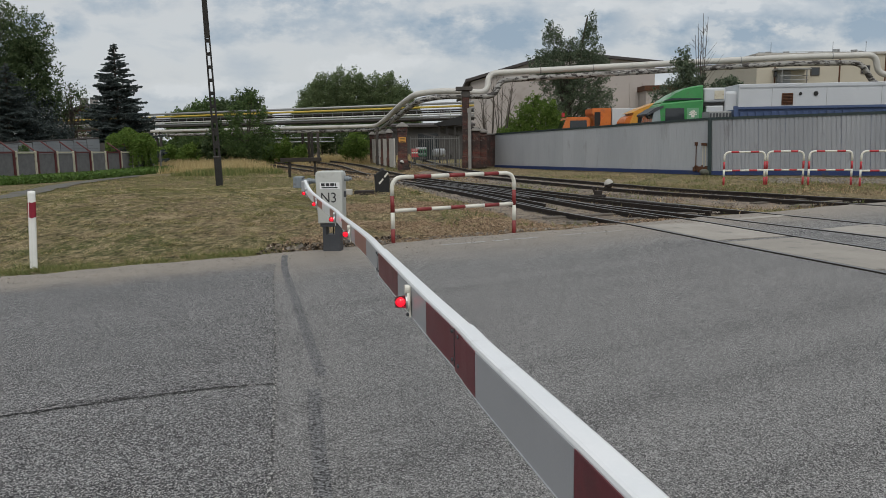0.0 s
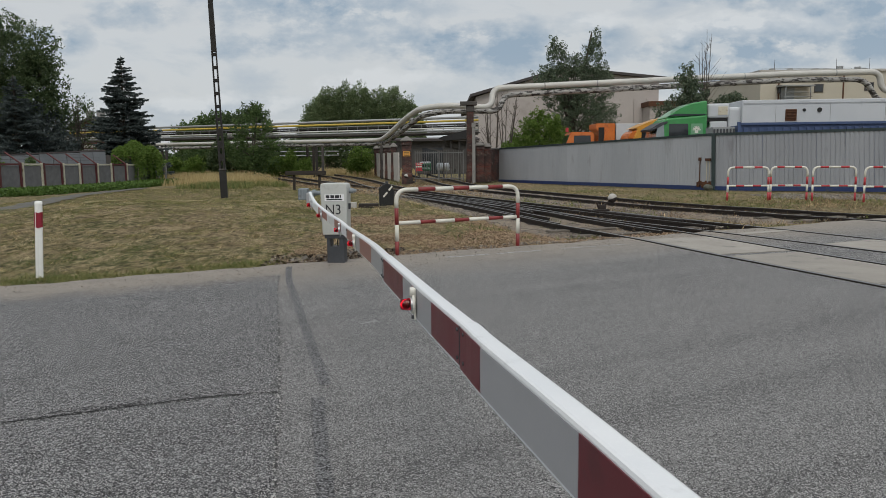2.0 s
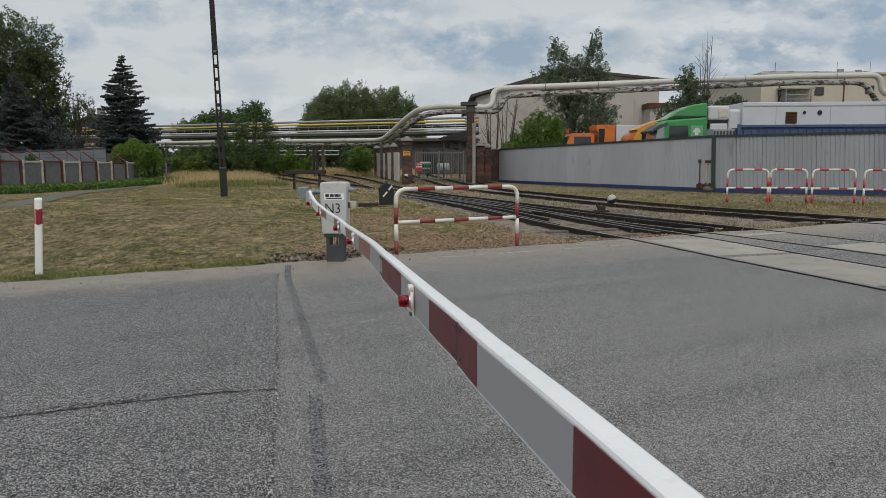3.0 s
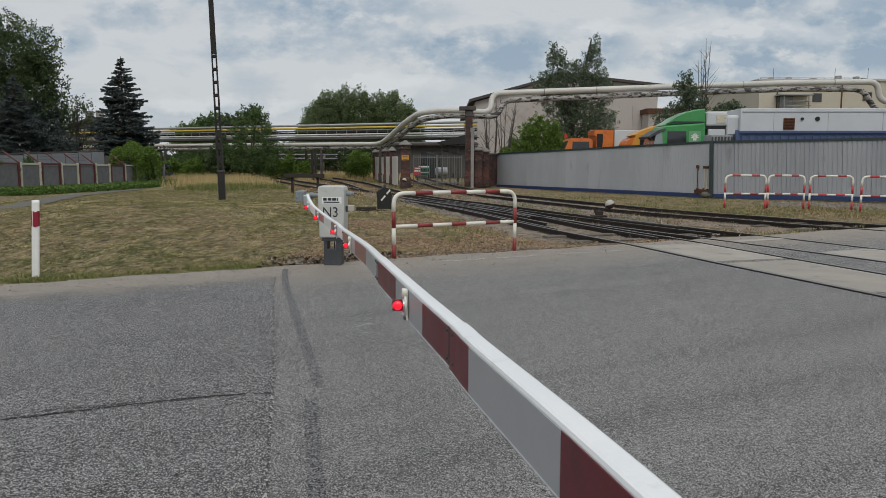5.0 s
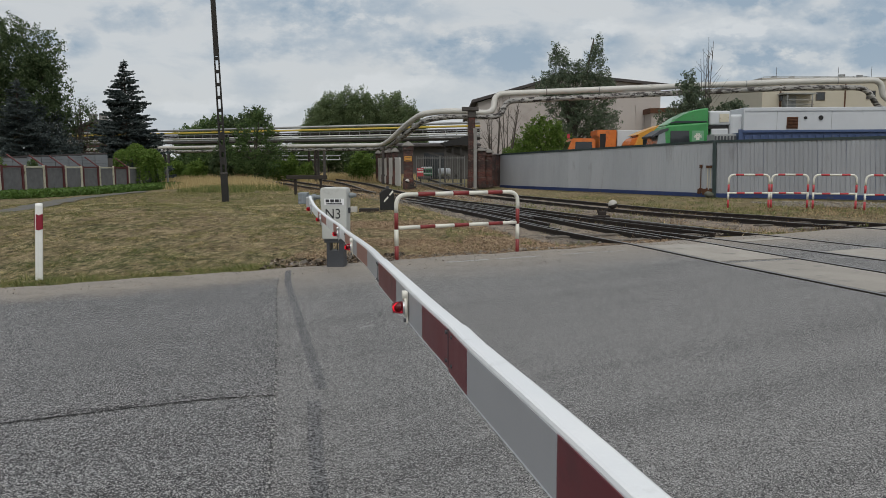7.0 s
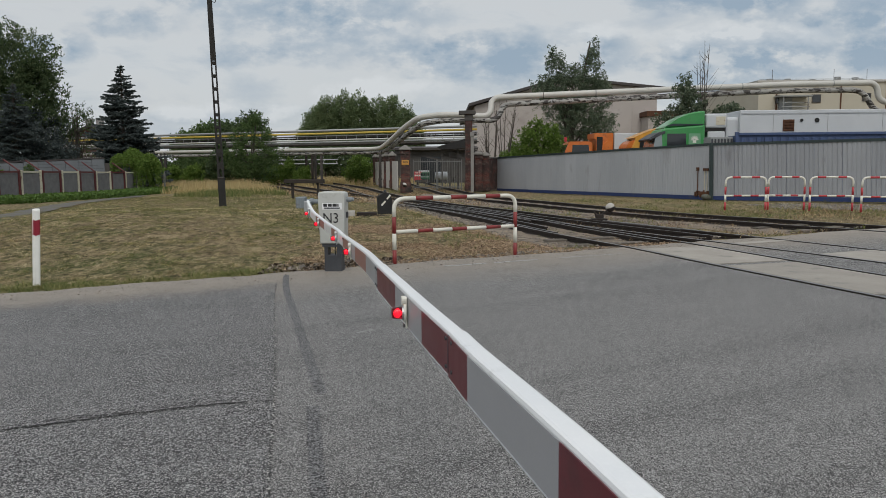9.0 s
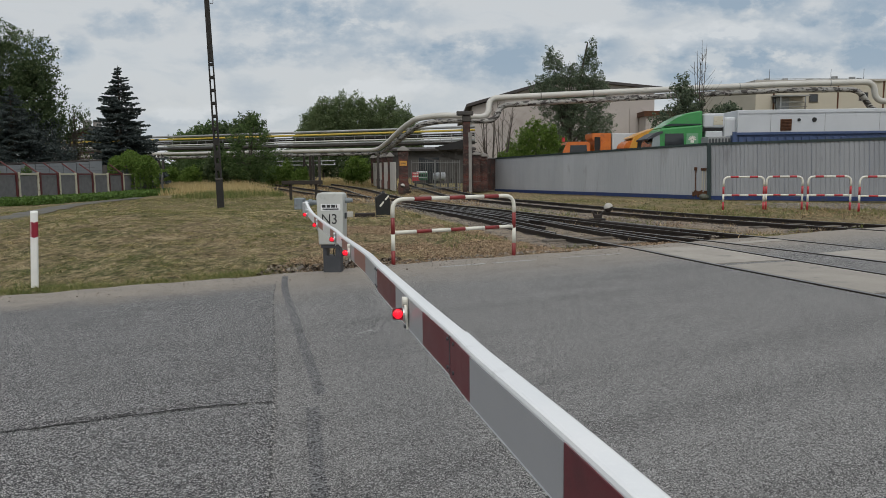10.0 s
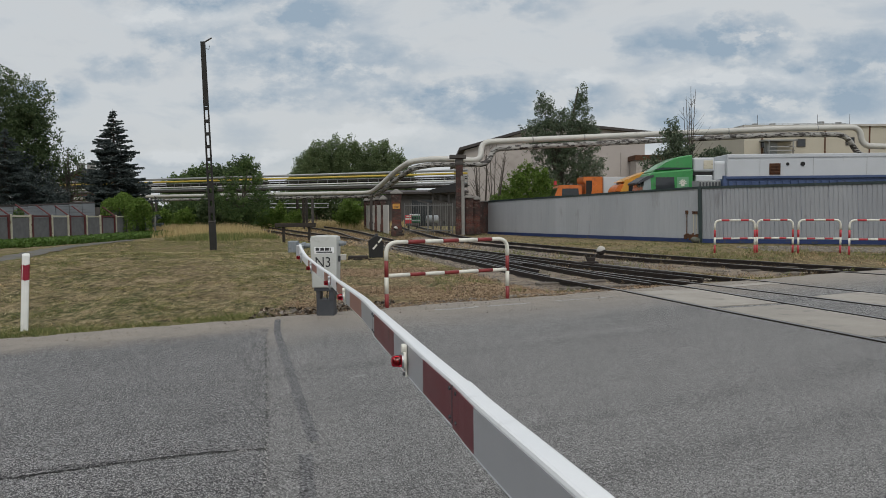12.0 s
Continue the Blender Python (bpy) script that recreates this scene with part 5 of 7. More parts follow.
    # barred gate leaves
    for x0, x1, y in ((-1.85, -0.34, 50.2), (-0.26, 1.34, 50.6)):
        t = thing("gate_leaf", pose((x0 + x1) / 2, y, -0.15), "grey barred steel gate leaf across the track", "gate", "gate leaves")
        wd = x1 - x0
        for z in (0.2, 1.9):
            bm = B()
            box(bm, (0, 0, z), (wd, 0.05, 0.06))
            part("rail", bm, GATE_GREY, t)
        n = 11
        for k in range(n):
            bm = B()
            box(bm, (-wd / 2 + wd * k / (n - 1), 0, 1.02), (0.026 if 0 < k < n - 1 else 0.06, 0.03, 2.05))
            part("bar", bm, GATE_GREY, t)
    # lean-to canopy behind the gate
    t = thing("canopy", pose(0.79, 56, 0), "dark open lean-to canopy on steel posts behind the gate", "canopy")
    bm = B()
    prism(bm, [(-1.10, 2.82), (1.05, 3.40), (1.05, 2.72), (-0.70, 2.62)], -1.5, 2.0)
    part("roof", bm, surf("black_roof_sheet", (0.016, 0.016, 0.017), (0.03, 0.029, 0.028), 1.0, 0.8), t)
    for x in (-0.75, -0.2, 0.4, 0.95):
        bm = B()
        box(bm, (x, -1.2, 1.35), (0.12, 0.12, 3.2))
        part("post", bm, IRON, t)
    # loose beams stacked under the canopy
    for k in range(4):
        bm = B()
        box(bm, (-1.0 + 0.8 * k, 1.2, 1.9 + 0.25 * k), (1.9, 0.12, 0.12), (0, 14, 0))
        part("rafter", bm, IRON, t)
    # low building and yard things behind the gate
    t = thing("low_building", pose(-0.66, 76, -0.3), "low grey factory shed with a dark doorway", "building")
    # dark grey wall with darker blotches
    bm = B()
    box(bm, (0, 2, 1.7), (8.0, 4, 3.4))
    part("wall", bm, surf("dark_grey_render", (0.055, 0.052, 0.05), (0.095, 0.09, 0.085), 0.8, 0.9, stain=(0.03, 0.028, 0.026), stain_scale=0.9), t)
    bm = B()
    box(bm, (0, 1.8, 3.5), (8.6, 4.9, 0.2), (3, 0, 0))
    part("roof", bm, ROOF_DARK, t)
    # no hole in the wall: a dark slab stands for the doorway's shade
    bm = B()
    box(bm, (-0.3, -0.02, 1.3), (2.2, 0.1, 2.6))
    part("doorway", bm, GLASS_DARK, t, "dark slab painted as the shade inside a doorway")
    t = thing("shunter", pose(-1.67, 63, -0.2) @ Matrix.Scale(0.66, 4), "small red, white and green rail vehicle behind the gate", "rail vehicle")
    bm = B()
    box(bm, (0.40, 0, 1.25), (1.2, 2.6, 0.9), bevel=0.08)
    body = part("body", bm, surf("dark_green_loco_paint", (0.015, 0.085, 0.04), (0.022, 0.11, 0.055), 3, 0.5), t, "dark green side")
    for k in range(3):
        part("side_window", box(B(), (0.05 + 0.36 * k, -1.31, 1.42), (0.24, 0.02, 0.26), bevel=0.005, seg=1), GLASS_DARK, body)
        part("side_stripe", box(B(), (0.05 + 0.36 * k, -1.31, 1.12), (0.30, 0.02, 0.08)), TRAILER_WHITE, body)
    bm = B()
    box(bm, (-0.45, -0.6, 1.22), (0.95, 1.4, 1.1), bevel=0.06)
    part("nose", bm, SIGNAL_RED, t, "red nose with a white band")
    bm = B()
    box(bm, (-0.45, -1.31, 1.30), (0.8, 0.02, 0.18))
    box(bm, (-0.45, -1.31, 1.62), (0.6, 0.02, 0.10))
    part("nose_band", bm, POST_WHITE, t)
    bm = B()
    box(bm, (0.3, 0, 1.80), (1.3, 2.2, 0.2), bevel=0.06)
    part("cab_roof", bm, TRAILER_WHITE, t)
    bm = B()
    box(bm, (0, 0, 0.6), (1.6, 2.8, 0.3), bevel=0.03)
    part("frame", bm, IRON, t)
    for x in (-0.5, 0.5):
        for y in (-0.9, 0.9):
            bm = B()
            tube(bm, [(x - 0.06, y, 0.35), (x + 0.06, y, 0.35)], 0.35, 16)
            part("wheel", bm, IRON, t)
    t = thing("storage_tank", pose(0.10, 64, -0.1) @ Matrix.Scale(0.72, 4), "white horizontal storage tank behind the gate", "tank")
    bm = B()
    tube(bm, [(-0.9, 0, 0.95), (-0.8, 0, 0.95), (0.5, 0, 0.95), (0.6, 0, 0.95)], [0.3, 0.48, 0.48, 0.3], 20)
    part("shell", bm, TRAILER_WHITE, t, smooth=True)
    for x in (-0.6, 0.3):
        bm = B()
        box(bm, (x, 0, 0.25), (0.12, 0.7, 0.55))
        part("saddle", bm, IRON, t)


gate_front()


# ---------------------------------------------------------------- heating pipeline and pipe bridge
def pipeline():
    t = thing("heating_pipeline", pose(0, 0, 0), "pair of large pale district heating pipes, the lower one peeling", "pipeline")
    top = [(36.01, 52.00, 5.40), (29.77, 52.00, 5.59), (29.60, 52.00, 6.88), (23.62, 52.00, 6.80), (14.05, 52.00, 6.46), (3.38, 52.00, 6.05), (3.36, 51.50, 4.73), (0.23, 51.50, 4.92), (-1.52, 52.50, 4.79), (-2.51, 54.50, 4.31), (-4.02, 57.50, 3.23), (-4.91, 60.00, 2.82), (-29.43, 74.00, 2.88), (-43.15, 80.00, 2.74)]
    low = [(36.06, 52.00, 4.80), (29.58, 52.00, 4.87), (28.64, 52.00, 6.39), (23.65, 52.00, 6.39), (14.06, 52.00, 6.01), (4.19, 52.00, 5.59), (3.82, 51.50, 4.50), (0.23, 51.50, 4.54), (-1.40, 52.50, 4.33), (-2.35, 54.50, 3.79), (-3.59, 57.50, 3.02), (-4.65, 60.00, 2.53), (-29.45, 74.00, 2.50), (-43.18, 80.00, 2.33)]
    for pts, r, mat, nm in ((top, 0.20, PIPE_WHITE, "pale main pipe"), (low, 0.185, PIPE_PEELED, "peeling lower pipe")):
        line = bend(pts, 0.75, 6)
        bm = tube(B(), line, [r * (1.0 if p.y < 56 else max(0.72, 1 - (p.y - 56) * 0.07)) for p in line], 18)
        pipe = part("pipe", bm, mat, t, nm, smooth=True)
        for a, b in zip(pts[2:5], pts[3:6]):
            a, b = Vector(a), Vector(b)
            n = max(2, int((b - a).length / 3.0))
            for k in range(1, n):
                c = a.lerp(b, k / n)
                d = (b - a).normalized()
                part("jacket_joint", tube(B(), [c - d * 0.03, c + d * 0.03], r + 0.012, 18), PIPE_GREY, pipe)
    for px in ((29.45, 52.20, 4.50), (17.72, 52.20, 5.65), (-3.60, 57.50, 2.60)):
        x, y, z = px
        bm = B()
        zt = z - 0.15
        for sx in (-0.25, 0.25):
            box(bm, (x + sx, y, zt / 2 - 0.1), (0.14, 0.14, zt + 0.2))
        for k in range(4):
            box(bm, (x, y, zt * (k + 0.6) / 4), (0.6, 0.05, 0.05), (0, 35 if k % 2 else -35, 0))
        box(bm, (x, y, zt), (0.9, 0.4, 0.2))
        part("support", bm, IRON, t, "dark lattice steel support")


def pipe_bridge():
    t = thing("pipe_bridge", pose(0, 0, 0), "long elevated pipe bridge with yellow gas pipe and walkway", "pipe bridge")
    levels = (("pipe", (-29.36, 74.00, 4.46), (0.27, 61.00, 4.52), 0.10, PIPE_GREY, "grey pipe"), ("pipe", (-29.37, 74.00, 4.21), (0.27, 61.00, 4.27), 0.085, PIPE_YELLOW, "yellow gas pipe"),
              ("pipe", (-29.40, 74.00, 3.48), (0.27, 61.00, 3.51), 0.085, PIPE_GREY, "grey pipe"), ("pipe", (-29.15, 73.40, 3.65), (0.27, 60.40, 3.69), 0.06, PIPE_WHITE, "white pipe"), ("pipe", (-29.58, 74.50, 3.82), (0.27, 61.50, 3.87), 0.07, RUST, "rusty pipe"), ("pipe", (-29.25, 73.60, 3.31), (0.27, 60.60, 3.32), 0.085, IRON, "dark pipe"), ("girder", (-29.53, 74.30, 3.27), (0.27, 61.30, 3.23), 0.07, IRON, "dark girder"), ("girder", (-29.78, 75.00, 4.00), (0.28, 62.00, 4.04), 0.06, IRON, "dark girder"))
    ends = []
    for nm, a, b, r, mat, lab in levels:
        a, b = Vector(a), Vector(b)
        a, b = a + (a - b) * 0.75, b + (b - a) * 0.085
        part(nm, tube(B(), [a, a.lerp(b, 0.5), b], r, 10), mat, t, lab, smooth=True)
        ends.append((a, b))
    (a, b), (c, d) = ends[0], ends[6]
    mid, run = (c + d) / 2, d - c
    bm = B()
    box(bm, mid + Vector((0, 0.5, 0.12)), (run.length, 1.1, 0.07), (0, -math.degrees(math.asin(run.z / run.length)), math.degrees(math.atan2(run.y, run.x))))
    part("walkway_deck", bm, IRON, t, "dark grating walkway")
    n = 60
    for k in range(n + 1):
        u = k / n
        hi, lo = a.lerp(b, u), c.lerp(d, u)
        hi.z -= 0.45
        bm = tube(B(), [hi, lo], 0.035, 6)
        part("rail_post", bm, PIPE_GREY, t)
    for z in (-0.45, -0.8):
        part("hand_rail", tube(B(), [a + Vector((0, 0, z)), b + Vector((0, 0, z))], 0.03, 6), PIPE_GREY, t)
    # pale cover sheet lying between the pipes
    bm = B()
    box(bm, (-27.95, 75.50, 4.13), (3.4, 0.4, 0.5), (0, 0, -23))
    part("cover_sheet", bm, TRAILER_WHITE, t)
    for px, h in ((550, 66), (566, 66), (682, 61.5), (292, 72.5), (-60, 81)):
        x = (px - 784) * h / 1340
        for s in (-0.32, 0.32):
            bm = B()
            box(bm, (x + s, h - s, 1.2), (0.2, 0.2, 3.4))
            part("column", bm, RUST if px == 550 else IRON, t, "rusty steel column")
        for k in range(3):
            bm = B()
            box(bm, (x, h, 0.6 + k), (0.9, 0.06, 0.06), (0, 40 if k % 2 else -40, 45))
            part("brace", bm, IRON, t)
    for y0 in (277.0, 283.0):
        part("pipe", tube(B(), [(-20.90, 77.00, 2.08), (-10.57, 77.00, 2.08)] if y0 < 280 else [(-20.91, 77.00, 1.68), (-10.57, 77.00, 1.68)], 0.05, 6), PIPE_GREY, t)


pipeline()
pipe_bridge()


# ---------------------------------------------------------------- factory buildings
def pale_hall():
    t = thing("factory_hall", pose(0, 0, 0), "pale pinkish rendered factory hall with a low dark gable roof", "building")
    x0, x1, xm, y = 3.49, 22.60, 12.75, 80.0
    zl, zr, zm = 8.78, 9.18, 10.28
    bm = B()
    prism(bm, [(x0, -0.5), (x1, -0.5), (x1, zr), (xm, zm), (x0, zl - 1.2), (x0, zl - 1.2)][:5], y, y + 40)
    part("wall", bm, PLASTER, t)
    bm = B()
    prism(bm, [(x0 - 0.6, zl - 1.25), (xm, zm - 0.02), (x1 + 0.7, zr - 0.05), (x1 + 0.7, zr + 0.22), (xm, zm + 0.25), (x0 - 0.6, zl - 0.95)], y - 0.5, y + 40.5)
    part("roof", bm, ROOF_DARK, t, "dark roof edge")
    for px in (1120, 1142):
        bm = B()
        x = (px - 784) * 80 / 1340
        box(bm, (x, y - 0.06, 3.4), (0.10, 0.12, 7.6))
        part("downpipe", bm, PLASTER, t)
    bm = B()
    x = 21.28
    box(bm, (x + 1.5, 78.6, 3.0), (3.6, 2.6, 6.6))
    part("annex", bm, PLASTER, t)
    bm = B()
    box(bm, (x + 1.5, 78.5, 6.5), (4.0, 2.9, 0.5))
    part("annex_eave", bm, RUSTY, t, "brown eave board")


def cream_hall():
    t = thing("cream_hall", pose(0, 0, 0), "cream panelled factory building with small dark windows", "building")
    x0, y, zt = 38.20, 92.0, 11.05
    bm = B()
    box(bm, (x0 + 15, y + 10, zt / 2 - 0.3), (30, 20, zt + 0.6))
    wall = part("wall", bm, CREAM, t)
    bm = B()
    box(bm, (x0 + 15, y + 10, zt + 0.1), (30.4, 20.4, 0.25))
    part("parapet", bm, PALE_CONCRETE, t)
    for px in (1372, 1485, 1565):
        bm = B()
        box(bm, ((px - 784) * 92 / 1340, y - 0.02, zt / 2), (0.16, 0.08, zt))
        part("panel_joint", bm, RUSTY, t, "dark panel joint")
    for px, py in ((1378, 178), (1442, 177), (1530, 175)):
        thing_window(t, (px - 784) * 92 / 1340, y, 1.62 + (285 - py) * 92 / 1335)
    for px, h in ((1378, 0.7), (1410, 0.7), (1455, 0.6), (1500, 0.9), (1532, 0.8), (1545, 0.6)):
        bm = B()
        x = (px - 784) * 92 / 1340
        tube(bm, [(x, y + 3, zt), (x, y + 3, zt + h * 0.6), (x, y + 3, zt + h * 0.6), (x, y + 3, zt + h)], [0.2, 0.2, 0.38, 0.38] if h < 1.5 else [0.5, 0.5, 0.55, 0.55], 10)
        part("roof_vent", bm, PIPE_GREY, t)
    for px in (1376, 1486, 1545):
        x = (px - 784) * 92 / 1340
        part("lightning_rod", tube(B(), [(x, y + 2, zt), (x, y + 2, zt + 1.7)], 0.025, 5), IRON, t)
    part("roof_rail", tube(B(), [(x0 + 0.5, y + 1.0, zt + 0.45), (x0 + 13, y + 1.0, zt + 0.45)], 0.03, 5), PIPE_GREY, t)
    for k in range(9):
        part("rail_post", tube(B(), [(x0 + 0.5 + 1.55 * k, y + 1.0, zt), (x0 + 0.5 + 1.55 * k, y + 1.0, zt + 0.45)], 0.03, 5), PIPE_GREY, t)
    # loading platform with a roof and rails
    xa, xb, za, zb = 40.33, 43.66, 7.51, 9.28
    bm = B()
    box(bm, ((xa + xb) / 2, 91.2, zb), (xb - xa + 0.6, 1.8, 0.14))
    pf = part("platform_roof", bm, PIPE_GREY, t)
    for x in (xa + 0.2, xb - 0.2):
        part("platform_post", tube(B(), [(x, 90.4, -0.3), (x, 90.4, zb)], 0.07, 6), PIPE_GREY, t)
    for z in (za, za + 0.5, za + 1.0):
        part("platform_rail", tube(B(), [(xa, 90.4, z), (xb, 90.4, z)], 0.05, 6), PIPE_GREY, t)
    bm = B()
    box(bm, ((xa + xb) / 2, 91.2, za - 0.1), (xb - xa, 1.8, 0.12))
    box(bm, ((xa + xb) / 2 - 0.6, 91.9, za + 0.8), (1.6, 0.2, 1.7))
    part("platform_floor", bm, PIPE_GREY, t)


def thing_window(t, x, y, z):
    bm = B()
    box(bm, (x, y - 0.03, z), (1.1, 0.1, 1.0), bevel=0.02, seg=1)
    win = part("window", bm, IRON, t, "small dark window")
    bm = B()
    box(bm, (x, y - 0.06, z), (0.85, 0.08, 0.78))
    part("pane", bm, GLASS_DARK, win)
    return win


def grey_shed():
    t = thing("grey_shed", pose(0, 0, 0), "long low grey clad shed behind the garden fence", "shed")
    a, b = Vector((-29.00, 43.00, 1.65)), Vector((-22.03, 49.50, 2.06))
    d = Vector((b.x - a.x, b.y - a.y, 0))
    n = 12
    for k in range(n):
        p = a + (b - a) * (k + 0.5) / n
        bm = B()
        box(bm, (p.x, p.y, p.z / 2 - 0.2), (d.length / n - 0.03, 0.1, p.z + 0.4), (0, 0, math.degrees(math.atan2(d.y, d.x))))
        part("cladding_panel", bm, SHED_GREY, t)
    bm = B()
    e = Vector((-d.y, d.x, 0)).normalized() * 3.5
    vs = [bm.verts.new(v) for v in ((a.x, a.y, a.z + 0.03), (b.x, b.y, b.z + 0.03), (b.x + e.x, b.y + e.y, b.z - 0.2), (a.x + e.x, a.y + e.y, a.z - 0.2))]
    f = bm.faces.new(vs)
    r = bmesh.ops.extrude_face_region(bm, geom=[f])
    for v in r["geom"]:
        if isinstance(v, bmesh.types.BMVert):
            v.co.z += 0.08
    part("roof", bm, ROOF_DARK, t)
    bm = B()
    box(bm, (b.x + 0.1, b.y + 0.12, 0.75), (0.3, 0.1, 2.1), (0, 0, 40))
    part("end_wall", bm, IRON, t)
    t = thing("brick_house", pose(-43.28, 94, -0.3), "dark old house with two chimneys behind the trees", "house")
    bm = B()
    prism(bm, [(-5, 0), (4.2, 0), (4.2, 3.4), (0, 6.8), (-5, 5.0)], 0, 8)
    part("wall", bm, BRICK, t)
    bm = B()
    prism(bm, [(-5.4, 4.9), (0, 7.0), (4.7, 3.2), (4.7, 3.0), (0, 6.7), (-5.4, 4.7)], -0.4, 8.4)
    roof = part("roof", bm, ROOF_DARK, t)
    for x in (-1.0, 0.3):
        bm = B()
        box(bm, (x, 2, 6.9), (0.75, 0.75, 1.9), bevel=0.03)
        part("chimney", bm, CONCRETE, roof)


pale_hall()
cream_hall()
grey_shed()


# ---------------------------------------------------------------- trucks behind the fence
def wheels(t, places, r=0.5, wd=0.3):
    for x, y in places:
        bm = tube(B(), [(x, y - wd / 2, r), (x, y + wd / 2, r)], r, 20)
        tyre = part("wheel", bm, BLACK_RUBBER, t)
        part("rim", tube(B(), [(x, y - wd / 2 - 0.012, r), (x, y + wd / 2 + 0.012, r)], r * 0.55, 16), STEEL, tyre)


def green_truck():
    y = 42.0
    x1 = 14.19
    t = thing("semi_truck", pose(x1, y, -0.05, 0, 0, -3) @ Matrix.Scale(1.085, 4), "green tractor unit with roof fairing and white refrigerated trailer", "truck")
    cab = [(-2.45, 0.6), (0, 0.6), (0, 3.30), (-0.02, 3.34), (-2.0, 3.20), (-2.35, 2.80), (-2.55, 1.7)]
    bm = prism(B(), cab, -1.2, 1.2)
    bmesh.ops.bevel(bm, geom=list(bm.edges), offset=0.08, segments=3, affect="EDGES", profile=0.5)
    part("cab", bm, TRUCK_GREEN, t, "green cab", smooth=False)
    fair = [(-2.0, 3.20), (0.0, 3.32), (0.0, 4.02), (-0.18, 4.03), (-0.75, 3.94), (-1.35, 3.66), (-1.9, 3.30)]
    bm = prism(B(), fair, -1.1, 1.1)
    bmesh.ops.bevel(bm, geom=list(bm.edges), offset=0.07, segments=3, affect="EDGES", profile=0.5)
    part("roof_fairing", bm, TRUCK_GREEN, t, "green roof fairing")
    bm = prism(B(), [(-1.95, 3.30), (-1.55, 3.42), (-0.1, 3.40), (-0.1, 3.34)], -1.16, -1.09)
    part("fairing_crease", bm, CAP_GREEN, t)
    bm = prism(B(), [(-2.80, 2.66), (-2.30, 2.98), (-1.95, 3.08), (-1.92, 2.96), (-2.35, 2.80), (-2.72, 2.56)], -1.24, 1.15)
    bmesh.ops.bevel(bm, geom=list(bm.edges), offset=0.03, segments=2, affect="EDGES")
    part("sun_visor", bm, ANTHRACITE, t, "black sun visor")
    # the glass is coloured pale to stand for its reflection
    bm = prism(B(), [(-2.56, 2.0), (-2.40, 2.84), (-2.12, 2.92), (-2.05, 2.0)], -1.225, 1.225)
    part("windscreen", bm, surf("pale_reflection_glass", (0.20, 0.24, 0.25), (0.26, 0.30, 0.31), 2, 0.15, coat=0.5), t, "windscreen with a pale reflection put into its colour")
    bm = prism(B(), [(-1.85, 2.1), (-1.85, 2.93), (-0.95, 2.93), (-0.90, 2.1)], -1.235, 1.235)
    part("side_window", bm, GLASS_DARK, t)
    bm = prism(B(), [(-0.80, 2.1), (-0.80, 2.93), (-0.24, 2.93), (-0.20, 2.1)], -1.23, 1.23)
    part("emblem_panel", bm, surf("pale_green_panel", (0.13, 0.30, 0.17), (0.16, 0.34, 0.20), 3, 0.5), t, "pale green emblem panel")
    bm = B()
    for k in range(7):
        a = radians(180 * k / 6)
        box(bm, (-0.52 + 0.11 * math.cos(a), -1.24, 2.62 + 0.12 * math.sin(a)), (0.16, 0.01, 0.05), (0, -math.degrees(a), 0))
    box(bm, (-0.52, -1.24, 2.54), (0.16, 0.01, 0.14))
    part("emblem", bm, POST_WHITE, t, "white emblem shape")
    part("mirror_arm", tube(B(), [(-2.5, -1.2, 2.75), (-2.75, -1.45, 2.65)], 0.025, 6), ANTHRACITE, t)
    # refrigerated trailer
    bm = B()
    box(bm, (1.52, 0, 3.10), (0.85, 1.9, 1.25), bevel=0.14, seg=3)
    part("cooling_unit", bm, TRAILER_WHITE, t, "white cooling unit on the trailer nose")
    bm = B()
    box(bm, (0.62, 0, 3.55), (1.05, 1.8, 0.72), bevel=0.10, seg=3)
    part("cooling_hood", bm, TRAILER_WHITE, t)
    bm = B()
    box(bm, (0.82, -0.91, 3.55), (0.46, 0.03, 0.42), bevel=0.01)
    part("service_hatch", bm, FENCE_CREAM, t, "cream service hatch")
    bm = B()
    box(bm, (0.62, 0, 2.72), (0.85, 1.9, 0.62), bevel=0.05)
    part("nose_panel", bm, TRAILER_WHITE, t)
    # black block put in as the shade of the gap below the hood
    bm = B()
    box(bm, (0.55, 0, 3.11), (1.0, 1.7, 0.2))
    part("hood_gap_shade", bm, BLACK_RUBBER, t, "black block painted as the shade under the cooling hood")
    bm = B()
    box(bm, (8.35, 0, 2.72), (13.4, 2.5, 2.62), bevel=0.03)
    tr = part("trailer_body", bm, TRAILER_WHITE, t, "white panelled trailer body")
    bm = B()
    box(bm, (8.35, -1.262, 3.86), (13.3, 0.02, 0.05))
    box(bm, (8.35, -1.262, 1.5), (13.3, 0.02, 0.12))
    part("trim_rail", bm, STEEL, tr)
    for k in range(5):
        bm = B()
        box(bm, (1.95 + 2.6 * (k + 0.5), -1.256, 2.7), (0.012, 0.012, 2.3))
        part("panel_seam", bm, PIPE_GREY, tr)
    bm = B()
    box(bm, (3.98, -1.27, 3.28), (0.54, 0.04, 0.56), bevel=0.01)
    gr = part("grille", bm, RUSTY, tr, "brown louvred grille")
    for k in range(7):
        bm = B()
        box(bm, (3.98, -1.295, 3.06 + 0.072 * k), (0.48, 0.02, 0.04), (30, 0, 0))
        part("slat", bm, RUSTY, gr)
    for x, r in ((4.60, 0.075), (5.33, 0.11)):
        part("round_vent", tube(B(), [(x, -1.25, 3.52), (x, -1.29, 3.52)], r, 16), BLACK_RUBBER, tr)
    bm = B()
    box(bm, (6.5, 0, 0.95), (15.5, 0.9, 0.3))
